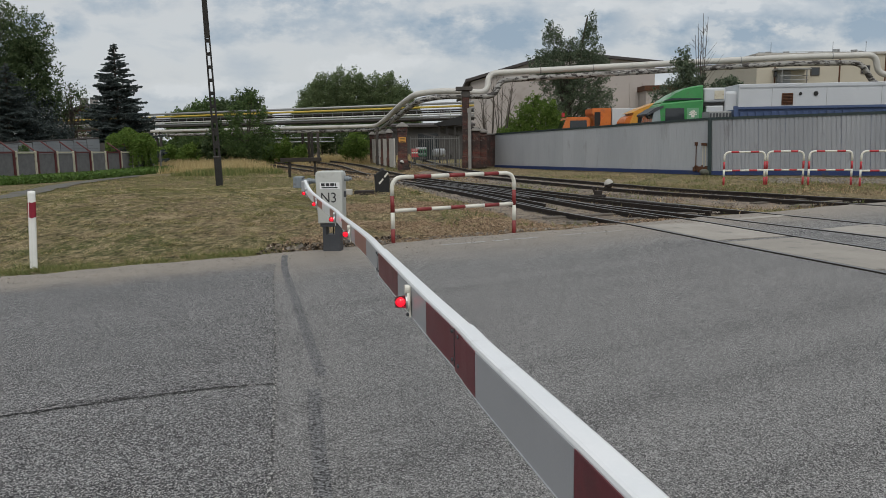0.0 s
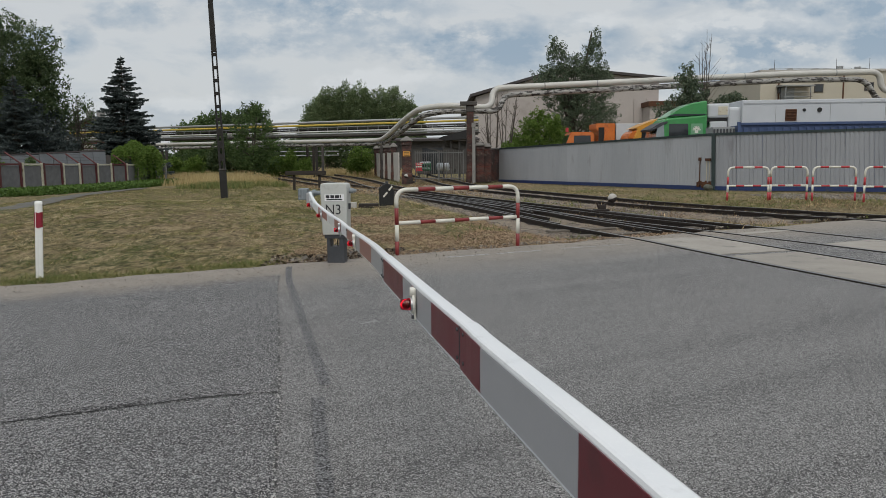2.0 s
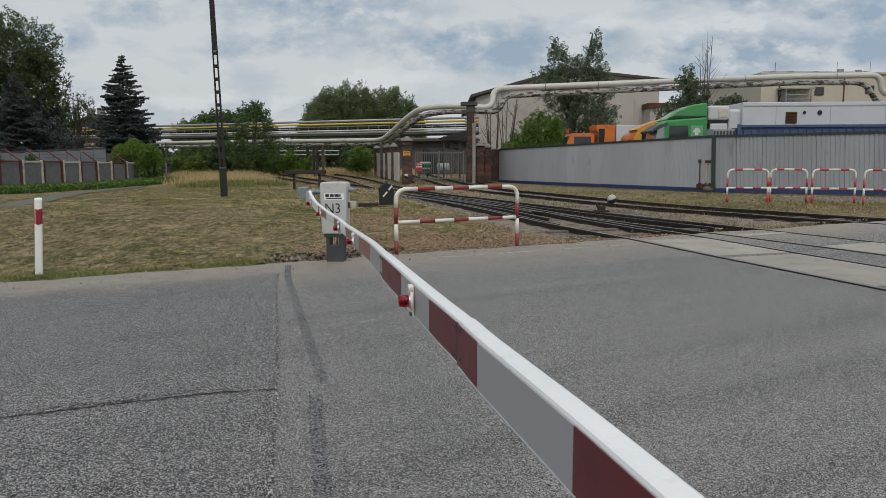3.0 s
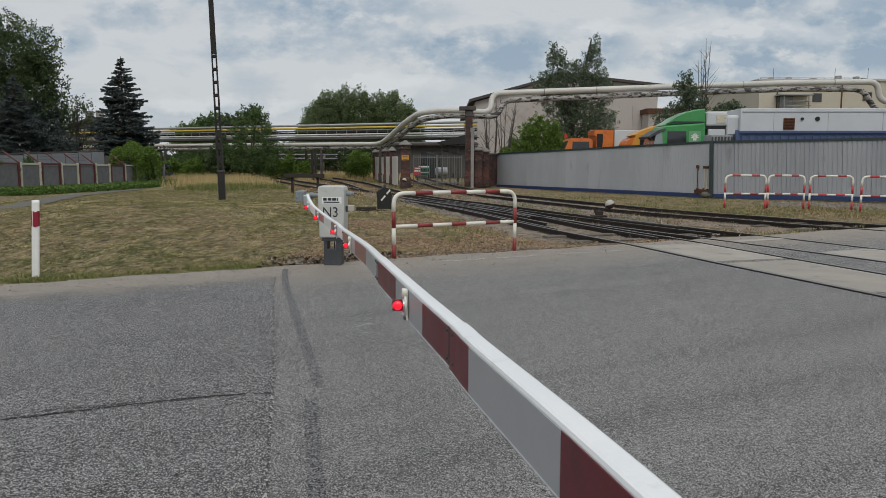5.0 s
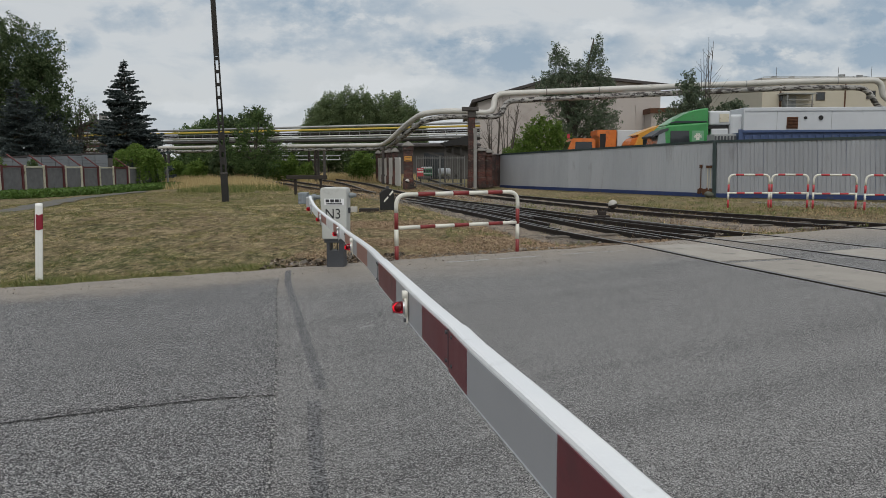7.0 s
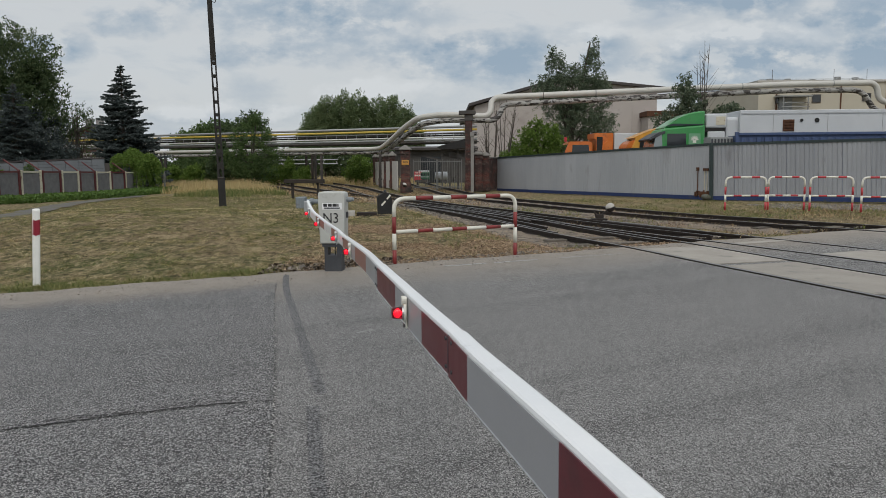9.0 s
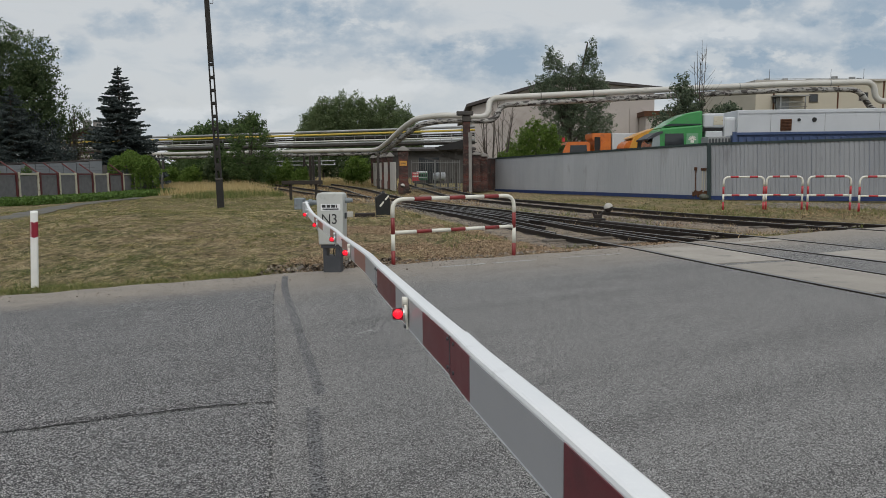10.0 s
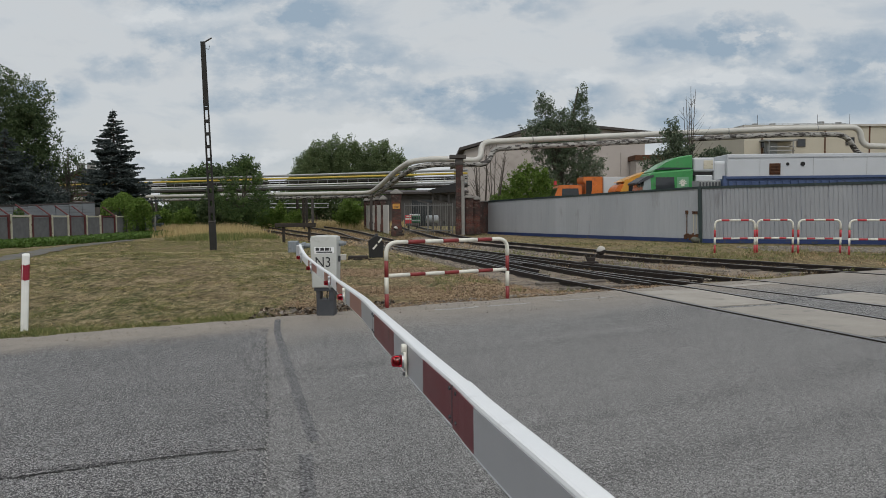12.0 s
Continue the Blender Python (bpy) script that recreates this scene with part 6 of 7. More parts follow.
    part("chassis", bm, IRON, t)
    wheels(t, [(x, s) for x in (-1.7, 1.6, 9.6, 10.9, 12.2) for s in (-1.0, 1.0)])


def blue_container():
    x0 = 13.98
    t = thing("shipping_container", pose(x0, 36.6, 0, 0, 0, -4), "blue corrugated shipping container standing behind the fence", "container")
    bm = B()
    box(bm, (6.1, 0, 1.45), (12.1, 1.5, 2.8))
    part("core", bm, CONTAINER_BLUE, t)
    for k in range(33):
        bm = B()
        box(bm, (0.3 + k * 0.36, -0.78, 1.45), (0.2, 0.06, 2.55), bevel=0.012, seg=1)
        part("rib", bm, CONTAINER_BLUE, t)
    for z, h in ((2.90, 0.12), (0.08, 0.16)):
        bm = B()
        box(bm, (6.1, -0.79, z), (12.2, 0.12, h), bevel=0.01)
        part("frame_rail", bm, CONTAINER_BLUE, t)
    for x in (0.0, 12.2):
        bm = B()
        box(bm, (x, -0.77, 1.5), (0.16, 0.16, 3.0), bevel=0.01)
        part("corner_post", bm, CONTAINER_BLUE, t)
    # slatted grey crate beside it
    c = thing("slatted_crate", pose(x0 - 0.62, 36.7, 0.0, 0, 0, -4), "grey slatted crate beside the blue container", "crate")
    bm = B()
    box(bm, (0, 0, 1.4), (1.05, 1.2, 2.78), bevel=0.02)
    part("body", bm, PIPE_GREY, c)
    for k in range(7):
        bm = B()
        box(bm, (-0.45 + 0.15 * k, -0.63, 2.45), (0.07, 0.05, 0.5))
        part("slat", bm, ANTHRACITE, c)


def orange_truck(name, x, y, turn, cab_z, wd, mat, label):
    t = thing(name, pose(x, y, -0.05, 0, 0, turn), label, "truck", "trucks behind the fence")
    bm = prism(B(), [(-wd / 2, 0.6), (wd / 2, 0.6), (wd / 2, cab_z - 0.1), (wd / 2 - 0.15, cab_z), (-wd / 2 + 0.25, cab_z), (-wd / 2 - 0.05, cab_z - 0.75)], -1.1, 1.1)
    bmesh.ops.bevel(bm, geom=list(bm.edges), offset=0.06, segments=2, affect="EDGES")
    part("cab", bm, mat, t)
    bm = prism(B(), [(-wd / 2 + 0.42, cab_z - 0.85), (wd / 2 - 0.2, cab_z - 0.85), (wd / 2 - 0.25, cab_z - 0.22), (-wd / 2 + 0.45, cab_z - 0.22)], -1.12, 1.12)
    part("side_window", bm, GLASS_DARK, t)
    bm = prism(B(), [(-wd / 2 - 0.08, cab_z - 0.82), (-wd / 2 + 0.12, cab_z - 0.82), (-wd / 2 + 0.26, cab_z - 0.18), (-wd / 2 + 0.16, cab_z - 0.18)], -0.95, 0.95)
    part("windscreen", bm, GLASS_DARK, t)
    bm = B()
    box(bm, (1.2, 0, 0.8), (wd + 4.0, 0.9, 0.3))
    part("chassis", bm, IRON, t)
    wheels(t, [(a, s) for a in (-0.2, 2.6) for s in (-1, 1)])
    return t


def yard_trucks():
    t = orange_truck("refuse_truck", 8.86, 50, 0, 3.02, 1.75, TRUCK_ORANGE, "orange refuse truck with a white box body")
    bm = B()
    tube(bm, [(-0.75, -0.3, 3.02 + 0.02), (-0.75, -0.3, 3.02 + 0.3)], 0.1, 12)
    part("beacon", bm, SIGNAL_RED, t, "red roof beacon")
    bm = prism(B(), [(1.0, 0.9), (2.2, 0.9), (2.2, 3.55), (0.95, 3.55), (0.95, 3.2), (1.15, 3.1)], -1.15, 1.15)
    bmesh.ops.bevel(bm, geom=list(bm.edges), offset=0.04, segments=2, affect="EDGES")
    part("hoist_frame", bm, TRUCK_ORANGE, t)
    bm = prism(B(), [(1.35, 1.6), (2.1, 1.6), (2.1, 2.95), (1.8, 3.05), (1.5, 2.8)], -1.28, -1.16)
    part("hopper_side", bm, TRUCK_ORANGE, t)
    # frame is solid; a black panel stands for its shaded inside
    bm = prism(B(), [(1.12, 1.8), (1.52, 1.8), (1.50, 3.30), (1.12, 3.30)], -1.17, -1.10)
    part("hoist_shade_panel", bm, BLACK_RUBBER, t, "black panel painted as the shaded inside of the hoist frame")
    bm = B()
    box(bm, (3.75, 0, 2.2), (3.0, 2.3, 2.65), bevel=0.03)
    part("box_body", bm, TRAILER_WHITE, t, "white box body")
    for k in range(3):
        part("work_lamp", tube(B(), [(2.6 + 0.28 * k, -1.2, 2.55), (2.6 + 0.28 * k, -1.32, 2.55)], 0.07, 10), BLACK_RUBBER, t)
    y = orange_truck("tractor_unit", 12.41, 46.5, 0, 3.2, 2.0, TRUCK_YELLOW, "amber yellow tractor unit parked behind the green truck")
    bm = prism(B(), [(-1.0, 3.1), (1.0, 3.1), (1.0, 3.75), (0.6, 3.72), (-0.3, 3.4)], -1.0, 1.0)
    part("fairing", bm, TRUCK_YELLOW, y)
    y_hood = prism(B(), [(-1.35, 2.5), (-0.9, 2.5), (-0.75, 3.0), (-1.0, 2.95), (-1.25, 2.75)], -1.0, 1.0)
    bmesh.ops.bevel(y_hood, geom=list(y_hood.edges), offset=0.04, segments=2, affect="EDGES")
    part("visor", y_hood, TRUCK_ORANGE, y)


green_truck()
blue_container()
yard_trucks()


# ---------------------------------------------------------------- garden fence on the far side of the lawn
def garden_fence():
    t = thing("garden_fence", pose(0, 0, 0), "wire mesh fence with cream and red posts and barbed wire", "fence")
    a, b = Vector((-22.8, 34.5, 0)), Vector((-21.4, 55.5, 0))
    n = 11

    def at(u):
        return a.lerp(b, u), 1.47 - 0.33 * u, -0.08 - 0.22 * u
    for k in range(n + 1):
        p, zt, zb = at(k / n)
        # each bay has its own frame, so two posts stand side by side
        for step, hue in ((-0.11, (k + 1) % 2), (0.11, k % 2)):
            mat, lab = (FENCE_CREAM, "cream post") if hue else (FENCE_RED, "dull red post")
            bm = B()
            box(bm, (p.x + 0.01, p.y + step, (zt + zb) / 2), (0.10, 0.13, zt - zb + 0.1), bevel=0.01, seg=1)
            post = part("post", bm, mat, t, lab)
        bm = B()
        tube(bm, [(p.x, p.y, zt), (p.x - 0.78, p.y - 0.1, zt + 0.62)], 0.045, 6)
        part("outrigger", bm, FENCE_RED, post, "dull red steel wire arm")
        if k < n:
            q, zt2, zb2 = at((k + 1) / n)
            d = q - p
            ang = math.degrees(math.atan2(d.y, d.x))
            tilt = math.degrees(math.atan2(zt2 - zt, d.length))
            bm = B()
            box(bm, ((p.x + q.x) / 2 - 0.02, (p.y + q.y) / 2, (zt + zb) / 2 - 0.06), (d.length - 0.14, 0.02, zt - zb - 0.14), (0, -tilt, ang))
            part("mesh_panel", bm, MESH_GREY, t)
            bm = B()
            box(bm, ((p.x + q.x) / 2, (p.y + q.y) / 2, (zt + zt2) / 2 - 0.04), (d.length - 0.3, 0.09, 0.10), (0, -tilt, ang))
            part("top_rail", bm, FENCE_CREAM if k % 2 else FENCE_RED, t)
            for w_ in (0.35, 0.65, 0.95):
                part("barbed_wire", tube(B(), [(p.x - 0.78 * w_, p.y - 0.1 * w_, zt + 0.62 * w_), (q.x - 0.78 * w_, q.y - 0.1 * w_, zt2 + 0.62 * w_)], 0.007, 4), IRON, t)
    # wooden end frames past the shrub
    for px in (231, 248, 275, 288):
        x = (px - 784) * 55 / 1340
        bm = B()
        box(bm, (x, 55.5, 0.45), (0.12, 0.12, 1.5), bevel=0.01, seg=1)
        part("post", bm, CONCRETE, t)
    bm = B()
    box(bm, (-22.36, 55.5, 0.45), (0.06, 0.06, 1.6), (0, 28, 0))
    part("brace", bm, FENCE_CREAM, t)


garden_fence()


# ---------------------------------------------------------------- trees and shrubs
def wave(p, s, k):
    """A cheap smooth field over points, about -1 to 1."""
    q = p * s
    return (np.sin(q[:, 0] * 1.3 + 1.7 * np.sin(q[:, 1] * 0.9 + k)) + np.sin(q[:, 1] * 1.1 + 1.3 * np.sin(q[:, 2] * 1.2 + 2 * k)) + np.sin(q[:, 2] * 1.4 + 1.5 * np.sin(q[:, 0] * 0.8 + 3 * k))) / 3


def leaf_cards(centres, size, flat=0.0):
    """Small pointed leaves, each turned its own way, about the given places."""
    n = len(centres)
    a = rng.normal(size=(n, 3))
    a[:, 2] *= 1 - flat
    a /= np.linalg.norm(a, axis=1, keepdims=True)
    b = rng.normal(size=(n, 3))
    b -= a * np.sum(a * b, axis=1, keepdims=True)
    b /= np.linalg.norm(b, axis=1, keepdims=True)
    s = (size * rng.uniform(0.55, 1.3, size=(n, 1)))
    return np.stack([centres - a * s, centres + b * s * 0.45, centres + a * s, centres - b * s * 0.45], axis=1)


def tree(name, x, y, label, blobs, leaves, leaf, material, trunk_r=0.18, category="tree", group="", gap=-0.25, limbs=14, z0=-0.3, twig=0.45):
    """A trunk with limbs and a crown of many leaves in uneven clumps; blobs are (x, y, z, rx, ry, rz) about the foot."""
    t = thing(name, pose(x, y, z0), label, category, group)
    vol = np.array([b[3] * b[4] * b[5] for b in blobs]) ** 0.75
    vol = vol / vol.sum()
    loose = min(0.45, max(0.0, 0.30 + 0.5 * gap))
    roots, ways = [], []
    for b, share in zip(blobs, vol):
        m = max(12, int(leaves / 26 * share))
        p = rng.normal(size=(m, 3))
        p /= np.linalg.norm(p, axis=1, keepdims=True)
        r = rng.uniform(0.08, 1, size=(m, 1)) ** 0.5
        shape = 1 + 0.18 * wave(p, 3.0, b[0] + b[2])[:, None] + 0.10 * wave(p, 9.0, b[1])[:, None]
        q = p * (r * shape) * np.maximum(np.array(b[3:6]) - twig * 0.8, 0.12) + np.array(b[0:3])
        hole = wave(q, 1.1 / twig, x) + 0.5 * wave(q, 2.6 / twig, y) < -0.85 + 1.5 * loose
        stay = ~(hole & (r[:, 0] > 0.4))
        roots.append(q[stay])
        ways.append((p * 0.8 + rng.normal(size=(m, 3)) * 0.45 + np.array([0, 0, 0.55]))[stay])
    roots, ways = np.concatenate(roots), np.concatenate(ways)
    up = roots[:, 2] > 0.15
    roots, ways = roots[up], ways[up]
    ways /= np.linalg.norm(ways, axis=1, keepdims=True)
    each = max(8, leaves // len(roots))
    # leaves stand along each shoot and close up towards its tip
    along = rng.uniform(0, 1, size=(len(roots), each, 1))
    reach = twig * 2.0 * rng.uniform(0.45, 1.3, size=(len(roots), 1, 1))
    spread = np.clip(rng.normal(size=(len(roots), each, 3)), -1.6, 1.6) * (twig * 0.42 * (1.15 - along) + leaf * 0.5)
    c = (roots[:, None] + ways[:, None] * along * reach + spread).reshape(-1, 3)
    c = c[c[:, 2] > 0.05]
    twigs = roots
    soup("crown", leaf_cards(c, leaf), 4, material, t)
    top = max(b[2] + b[5] * 0.5 for b in blobs)
    lean = [(b[0], b[1]) for b in blobs if b[2] + b[5] * 0.5 == top][0]
    bm = B()
    trunk = [(0, 0, 0), (0.03, 0, top * 0.25), (lean[0] * 0.3, lean[1] * 0.3, top * 0.55), (lean[0] * 0.8, lean[1] * 0.8, top)]
    tube(bm, smooth_line(trunk, top / 8), [trunk_r * (1 - 0.85 * k / 9) for k in range(len(smooth_line(trunk, top / 8)))], 8)
    part("trunk", bm, BARK, t)
    for k in range(min(limbs, len(twigs))):
        e = Vector(twigs[int(rng.integers(len(twigs)))])
        s = Vector((0.02, 0, min(top * 0.85, max(top * 0.12, e.z * rng.uniform(0.35, 0.7)))))
        mid = s.lerp(e, 0.5) + Vector((0, 0, 0.12 * (e - s).length))
        part("limb", tube(B(), [s, mid, e], [trunk_r * 0.4, trunk_r * 0.22, 0.015], 5), BARK, t)
    return t


def spruce(name, x, y, h, r, label, needles=11, z0=-0.3, material=NEEDLE):
    t = thing(name, pose(x, y, z0), label, "tree")
    part("trunk", tube(B(), [(0, 0, 0), (0, 0, h * 0.5), (0, 0, h)], [0.20, 0.12, 0.015], 8), BARK, t)
    quads, z = [], h * 0.05
    wood = B()
    while z < h * 0.985:
        f = 1 - z / h
        reach = r * (0.03 + 0.97 * f ** 0.86)
        for k in range(int(6 + 9 * f)):
            a = rng.uniform(0, math.tau)
            ln = reach * rng.uniform(0.55, 1.12) * (1 + 0.14 * math.sin(3 * a + 2.1 * z))
            out = np.array([math.cos(a), math.sin(a), 0])
            side = np.array([-out[1], out[0], 0])
            zb = z + rng.uniform(-0.14, 0.14)
            tube(wood, [(0, 0, zb), tuple(out * ln * 0.6 + np.array([0, 0, zb - 0.14 * ln])), tuple(out * ln + np.array([0, 0, zb - 0.08 * ln]))], [0.022, 0.014, 0.004], 3, cap=False)
            m = max(14, int(needles * 10 * ln))
            u = rng.uniform(0.10, 1.0, m) ** 0.8
            # side shoots fan out along the branch, their needles in dense flat pads that hang a little
            fan = np.clip(rng.normal(size=m), -1.6, 1.6) * 0.26 * ln * (1.15 - u)
            base = out * (u * ln)[:, None] + side * fan[:, None] + np.array([0, 0, zb]) + np.array([0, 0, -1]) * (0.30 * ln * u - 0.24 * ln * u ** 2 + 0.25 * np.abs(fan))[:, None]
            go = side * (np.sign(fan) * rng.uniform(0.2, 0.8, m))[:, None] + out * rng.uniform(0.3, 1.0, m)[:, None] + np.array([0, 0, 1]) * rng.uniform(-0.75, 0.30, m)[:, None]
            tip = base + go * (rng.uniform(0.10, 0.26, m) * (0.35 + 0.75 * f))[:, None]
            wdt = np.cross(go, rng.normal(size=(m, 3)))
            wdt /= np.linalg.norm(wdt, axis=1, keepdims=True) + 1e-9
            wdt *= 0.06
            md = (base + tip) / 2
            quads.append(np.stack([base, md + wdt, tip, md - wdt], axis=1))
        z += 0.15 + 0.17 * f
    soup("needles", np.concatenate(quads), 4, material, t)
    part("branches", wood, BARK, t)
    return t


def bare_tree(name, x, y, h, label, stems=5, spread=0.5, z0=-0.2):
    t = thing(name, pose(x, y, z0), label, "tree")
    for s in range(stems):
        ang = rng.uniform(0, math.tau)
        top = Vector((math.cos(ang) * spread * rng.uniform(0.3, 1), math.sin(ang) * spread, h * rng.uniform(0.7, 1.0)))
        foot = Vector((math.cos(ang) * 0.12, math.sin(ang) * 0.12, 0))
        mid = foot.lerp(top, 0.5) + Vector((rng.uniform(-0.15, 0.15), 0, 0.1))
        part("stem", tube(B(), smooth_line([foot, mid, top], h / 6), [0.05 * (1 - 0.9 * k / 6) + 0.006 for k in range(len(smooth_line([foot, mid, top], h / 6)))], 5), BARK, t)
        for b in range(7):
            u = rng.uniform(0.35, 0.95)
            p = foot.lerp(mid, u * 2) if u < 0.5 else mid.lerp(top, u * 2 - 1)
            a2 = rng.uniform(0, math.tau)
            ln = h * 0.22 * (1.1 - u)
            q = p + Vector((math.cos(a2) * ln, math.sin(a2) * ln, ln * rng.uniform(0.8, 1.6)))
            part("twig", tube(B(), [p, p.lerp(q, 0.5) + Vector((0.02, 0, -0.03)), q], [0.016, 0.011, 0.005], 4), BARK, t)


def weeping_shrub(x, y):
    """An umbrella crown whose shoots hang down round its rim."""
    t = thing("weeping_shrub", pose(x, y, -0.3), "bright green weeping shrub hanging over the fence end", "shrub")
    part("trunk", tube(B(), [(0, 0, 0), (0.08, 0, 1.2), (0, 0, 2.4)], [0.12, 0.10, 0.07], 8), BARK, t)
    c = []
    for k in range(620):
        a = rng.uniform(0, math.tau)
        r = rng.uniform(0.0, 1.0) ** 0.6
        sx = 1.75 + 0.25 * math.sin(3 * a)
        px, py = sx * r * math.cos(a), 1.3 * r * math.sin(a)
        top = 2.95 - 0.75 * r ** 2.2 + 0.16 * math.sin(5 * px + 1) - 0.22 * (px < -0.4) * abs(px + 0.4)
        drop = 0.25 + (r > 0.7) * rng.uniform(0.2, 1.0) * (1.9 if px > 0.4 else 0.55)
        u = np.linspace(0, 1, int(10 + 22 * drop))
        c.append(np.stack([px * (1 + 0.12 * u), py * (1 + 0.12 * u), top - drop * u], axis=1) + rng.normal(size=(len(u), 3)) * 0.045)
    soup("crown", leaf_cards(np.concatenate(c), 0.085), 4, LEAF_BRIGHT, t)
    for k in range(9):
        a = k * 0.7
        part("limb", tube(B(), [(0, 0, 2.0), (0.7 * math.cos(a), 0.5 * math.sin(a), 2.6), (1.4 * math.cos(a), 1.0 * math.sin(a), 2.2)], [0.05, 0.03, 0.01], 5), BARK, t)


def plants():
    # left group
    tree("broadleaf_tree", -33.1, 58, "tall dark broadleaf tree with a loose grey-green crown", [(0.4, 0, 9.4, 3.4, 3, 3.3), (2.3, 0, 6.6, 2.2, 2.5, 3.4), (-1.5, 0, 5.5, 3.5, 3, 3.6), (-2.6, 0, 10.4, 2.9, 2.5, 3.0), (2.6, -0.5, 8.8, 1.6, 1.5, 1.9), (3.6, 0, 5.4, 1.3, 1.2, 2.0)], 64000, 0.105, LEAF_DARK, 0.3, gap=-0.22, twig=0.36)
    tree("broadleaf_tree", -38.5, 60, "tall dark broadleaf tree behind the garden fence", [(0, 0, 7, 4, 3, 6)], 18000, 0.15, LEAF_DARK, 0.3)
    spruce("spruce_tree", -30.2, 54.0, 7.8, 3.8, "dense blue-grey spruce in front of taller trees", 10)
    spruce("spruce_tree", -24.62, 59.0, 9.7, 3.9, "slender blue-grey spruce with a pointed top", 13)
    tree("old_apple_tree", -29.0, 60.5, "dark half-bare tree with thin twigs", [(0.2, 0, 5.2, 1.3, 1.3, 2.2), (0.7, 0, 3.4, 1.8, 1.5, 2.0)], 2600, 0.10, LEAF_DARK, 0.12, gap=0.1, limbs=16)
    tree("yew_tree", -29.6, 57, "dark dense evergreen between the spruces", [(0, 0, 3.6, 1.5, 1.4, 2.5), (-1.2, 0, 4.4, 1.4, 1.3, 2.2), (1.0, 0, 2.3, 1.5, 1.3, 1.9)], 16000, 0.085, NEEDLE, 0.15, gap=-0.35, twig=0.28)
    bare_tree("bare_tree", -28.4, 59.2, 6.6, "bare twiggy tree between two spruces", 7, 1.6)
    weeping_shrub(-22.05, 54.0)
    tree("thuja", -25.2, 42.5, "small green thuja behind the garden fence", [(0, 0, 1.1, 0.5, 0.5, 1.1)], 2600, 0.07, LEAF_MID, 0.05, "shrub", gap=-0.8, twig=0.12)
    tree("thuja", -24.0, 44.0, "small green thuja behind the garden fence", [(0, 0, 1.0, 0.45, 0.45, 1.0)], 2600, 0.07, LEAF_MID, 0.05, "shrub", gap=-0.8, twig=0.12)
    tree("garden_bush", -23.6, 39.2, "light green garden bush above the fence", [(0, 0, 1.5, 0.7, 0.7, 0.6)], 2600, 0.07, LEAF_BRIGHT, 0.06, "shrub", gap=-0.6, twig=0.15)
    # middle distance
    k = "trees beyond the field"
    tree("field_tree", -25.5, 86, "rounded dark green tree beyond the dry field", [(0, 0, 4.4, 3.0, 2.5, 2.6), (-2.2, 0, 3.8, 2, 2, 2.2), (2.0, 0, 3.2, 2.3, 2, 2.6)], 17000, 0.17, LEAF_MID, 0.2, group=k)
    tree("field_tree", -22.0, 84, "dark green tree with an uneven pointed crown", [(0, 0, 4.6, 3.0, 2.5, 2.9), (1.3, 0, 6.3, 0.8, 0.8, 1.5), (-1.2, 0, 3.0, 2.6, 2, 2.4), (2.3, 0, 3.6, 1.5, 2, 2.2)], 19000, 0.17, LEAF_DARK, 0.2, group=k)
    tree("field_tree", -29.5, 90, "low rounded tree beyond the dry field", [(0, 0, 3.6, 2.6, 2, 2.5)], 9000, 0.18, LEAF_MID, 0.2, group=k)
    for x, y, hgt, wd, mat in ((-31, 80, 1.2, 2.2, LEAF_BRIGHT), (-27.5, 78, 1.3, 2.4, LEAF_MID), (-23.8, 76, 1.6, 2.2, LEAF_MID), (-20.5, 74, 1.9, 2.0, LEAF_MID), (-17.8, 73, 1.7, 1.8, LEAF_DARK), (-16.0, 80, 2.0, 2.0, LEAF_DARK), (-13.2, 86, 2.6, 2.4, LEAF_DARK), (-9.8, 88, 2.6, 2.4, LEAF_DARK), (-6.6, 86, 2.7, 2.2, LEAF_DARK), (-35, 82, 1.3, 2.4, LEAF_MID)):
        tree("hedge_bush", x, y, "dense green bush along the edge of the dry field", [(0, 0, hgt, wd, 1.6, hgt * 1.0), (wd * 0.5, 0, hgt * 0.7, wd * 0.6, 1.4, hgt * 0.8)], 6500, 0.13, mat, 0.08, "bush", "bushes along the field", gap=-0.5, limbs=5, twig=0.3)
    tree("young_poplar", -16.07, 64, "young green tree in front of the pipe bridge", [(0, 0, 2.6, 1.7, 1.2, 2.0), (0.3, 0, 4.9, 0.55, 0.6, 1.2), (0.75, 0, 5.6, 0.25, 0.3, 0.7), (-1.1, 0, 3.9, 0.6, 0.7, 1.2), (-0.5, 0, 4.6, 0.4, 0.5, 1.0), (1.3, 0, 3.6, 0.6, 0.7, 1.2), (2.0, 0, 2.4, 0.7, 0.7, 1.0), (-1.9, 0, 2.3, 0.7, 0.7, 1.2), (0, 0, 1.2, 2.3, 1.1, 1.2)], 9500, 0.095, LEAF_MID, 0.1, gap=0.18, twig=0.32)
    tree("young_poplar", -19.33, 66, "small green tree in front of the pipe bridge", [(0, 0, 1.7, 1.1, 1.0, 1.4), (0.2, 0, 2.9, 0.6, 0.6, 1.0)], 6000, 0.11, LEAF_DARK, 0.1, gap=-0.2, twig=0.28)
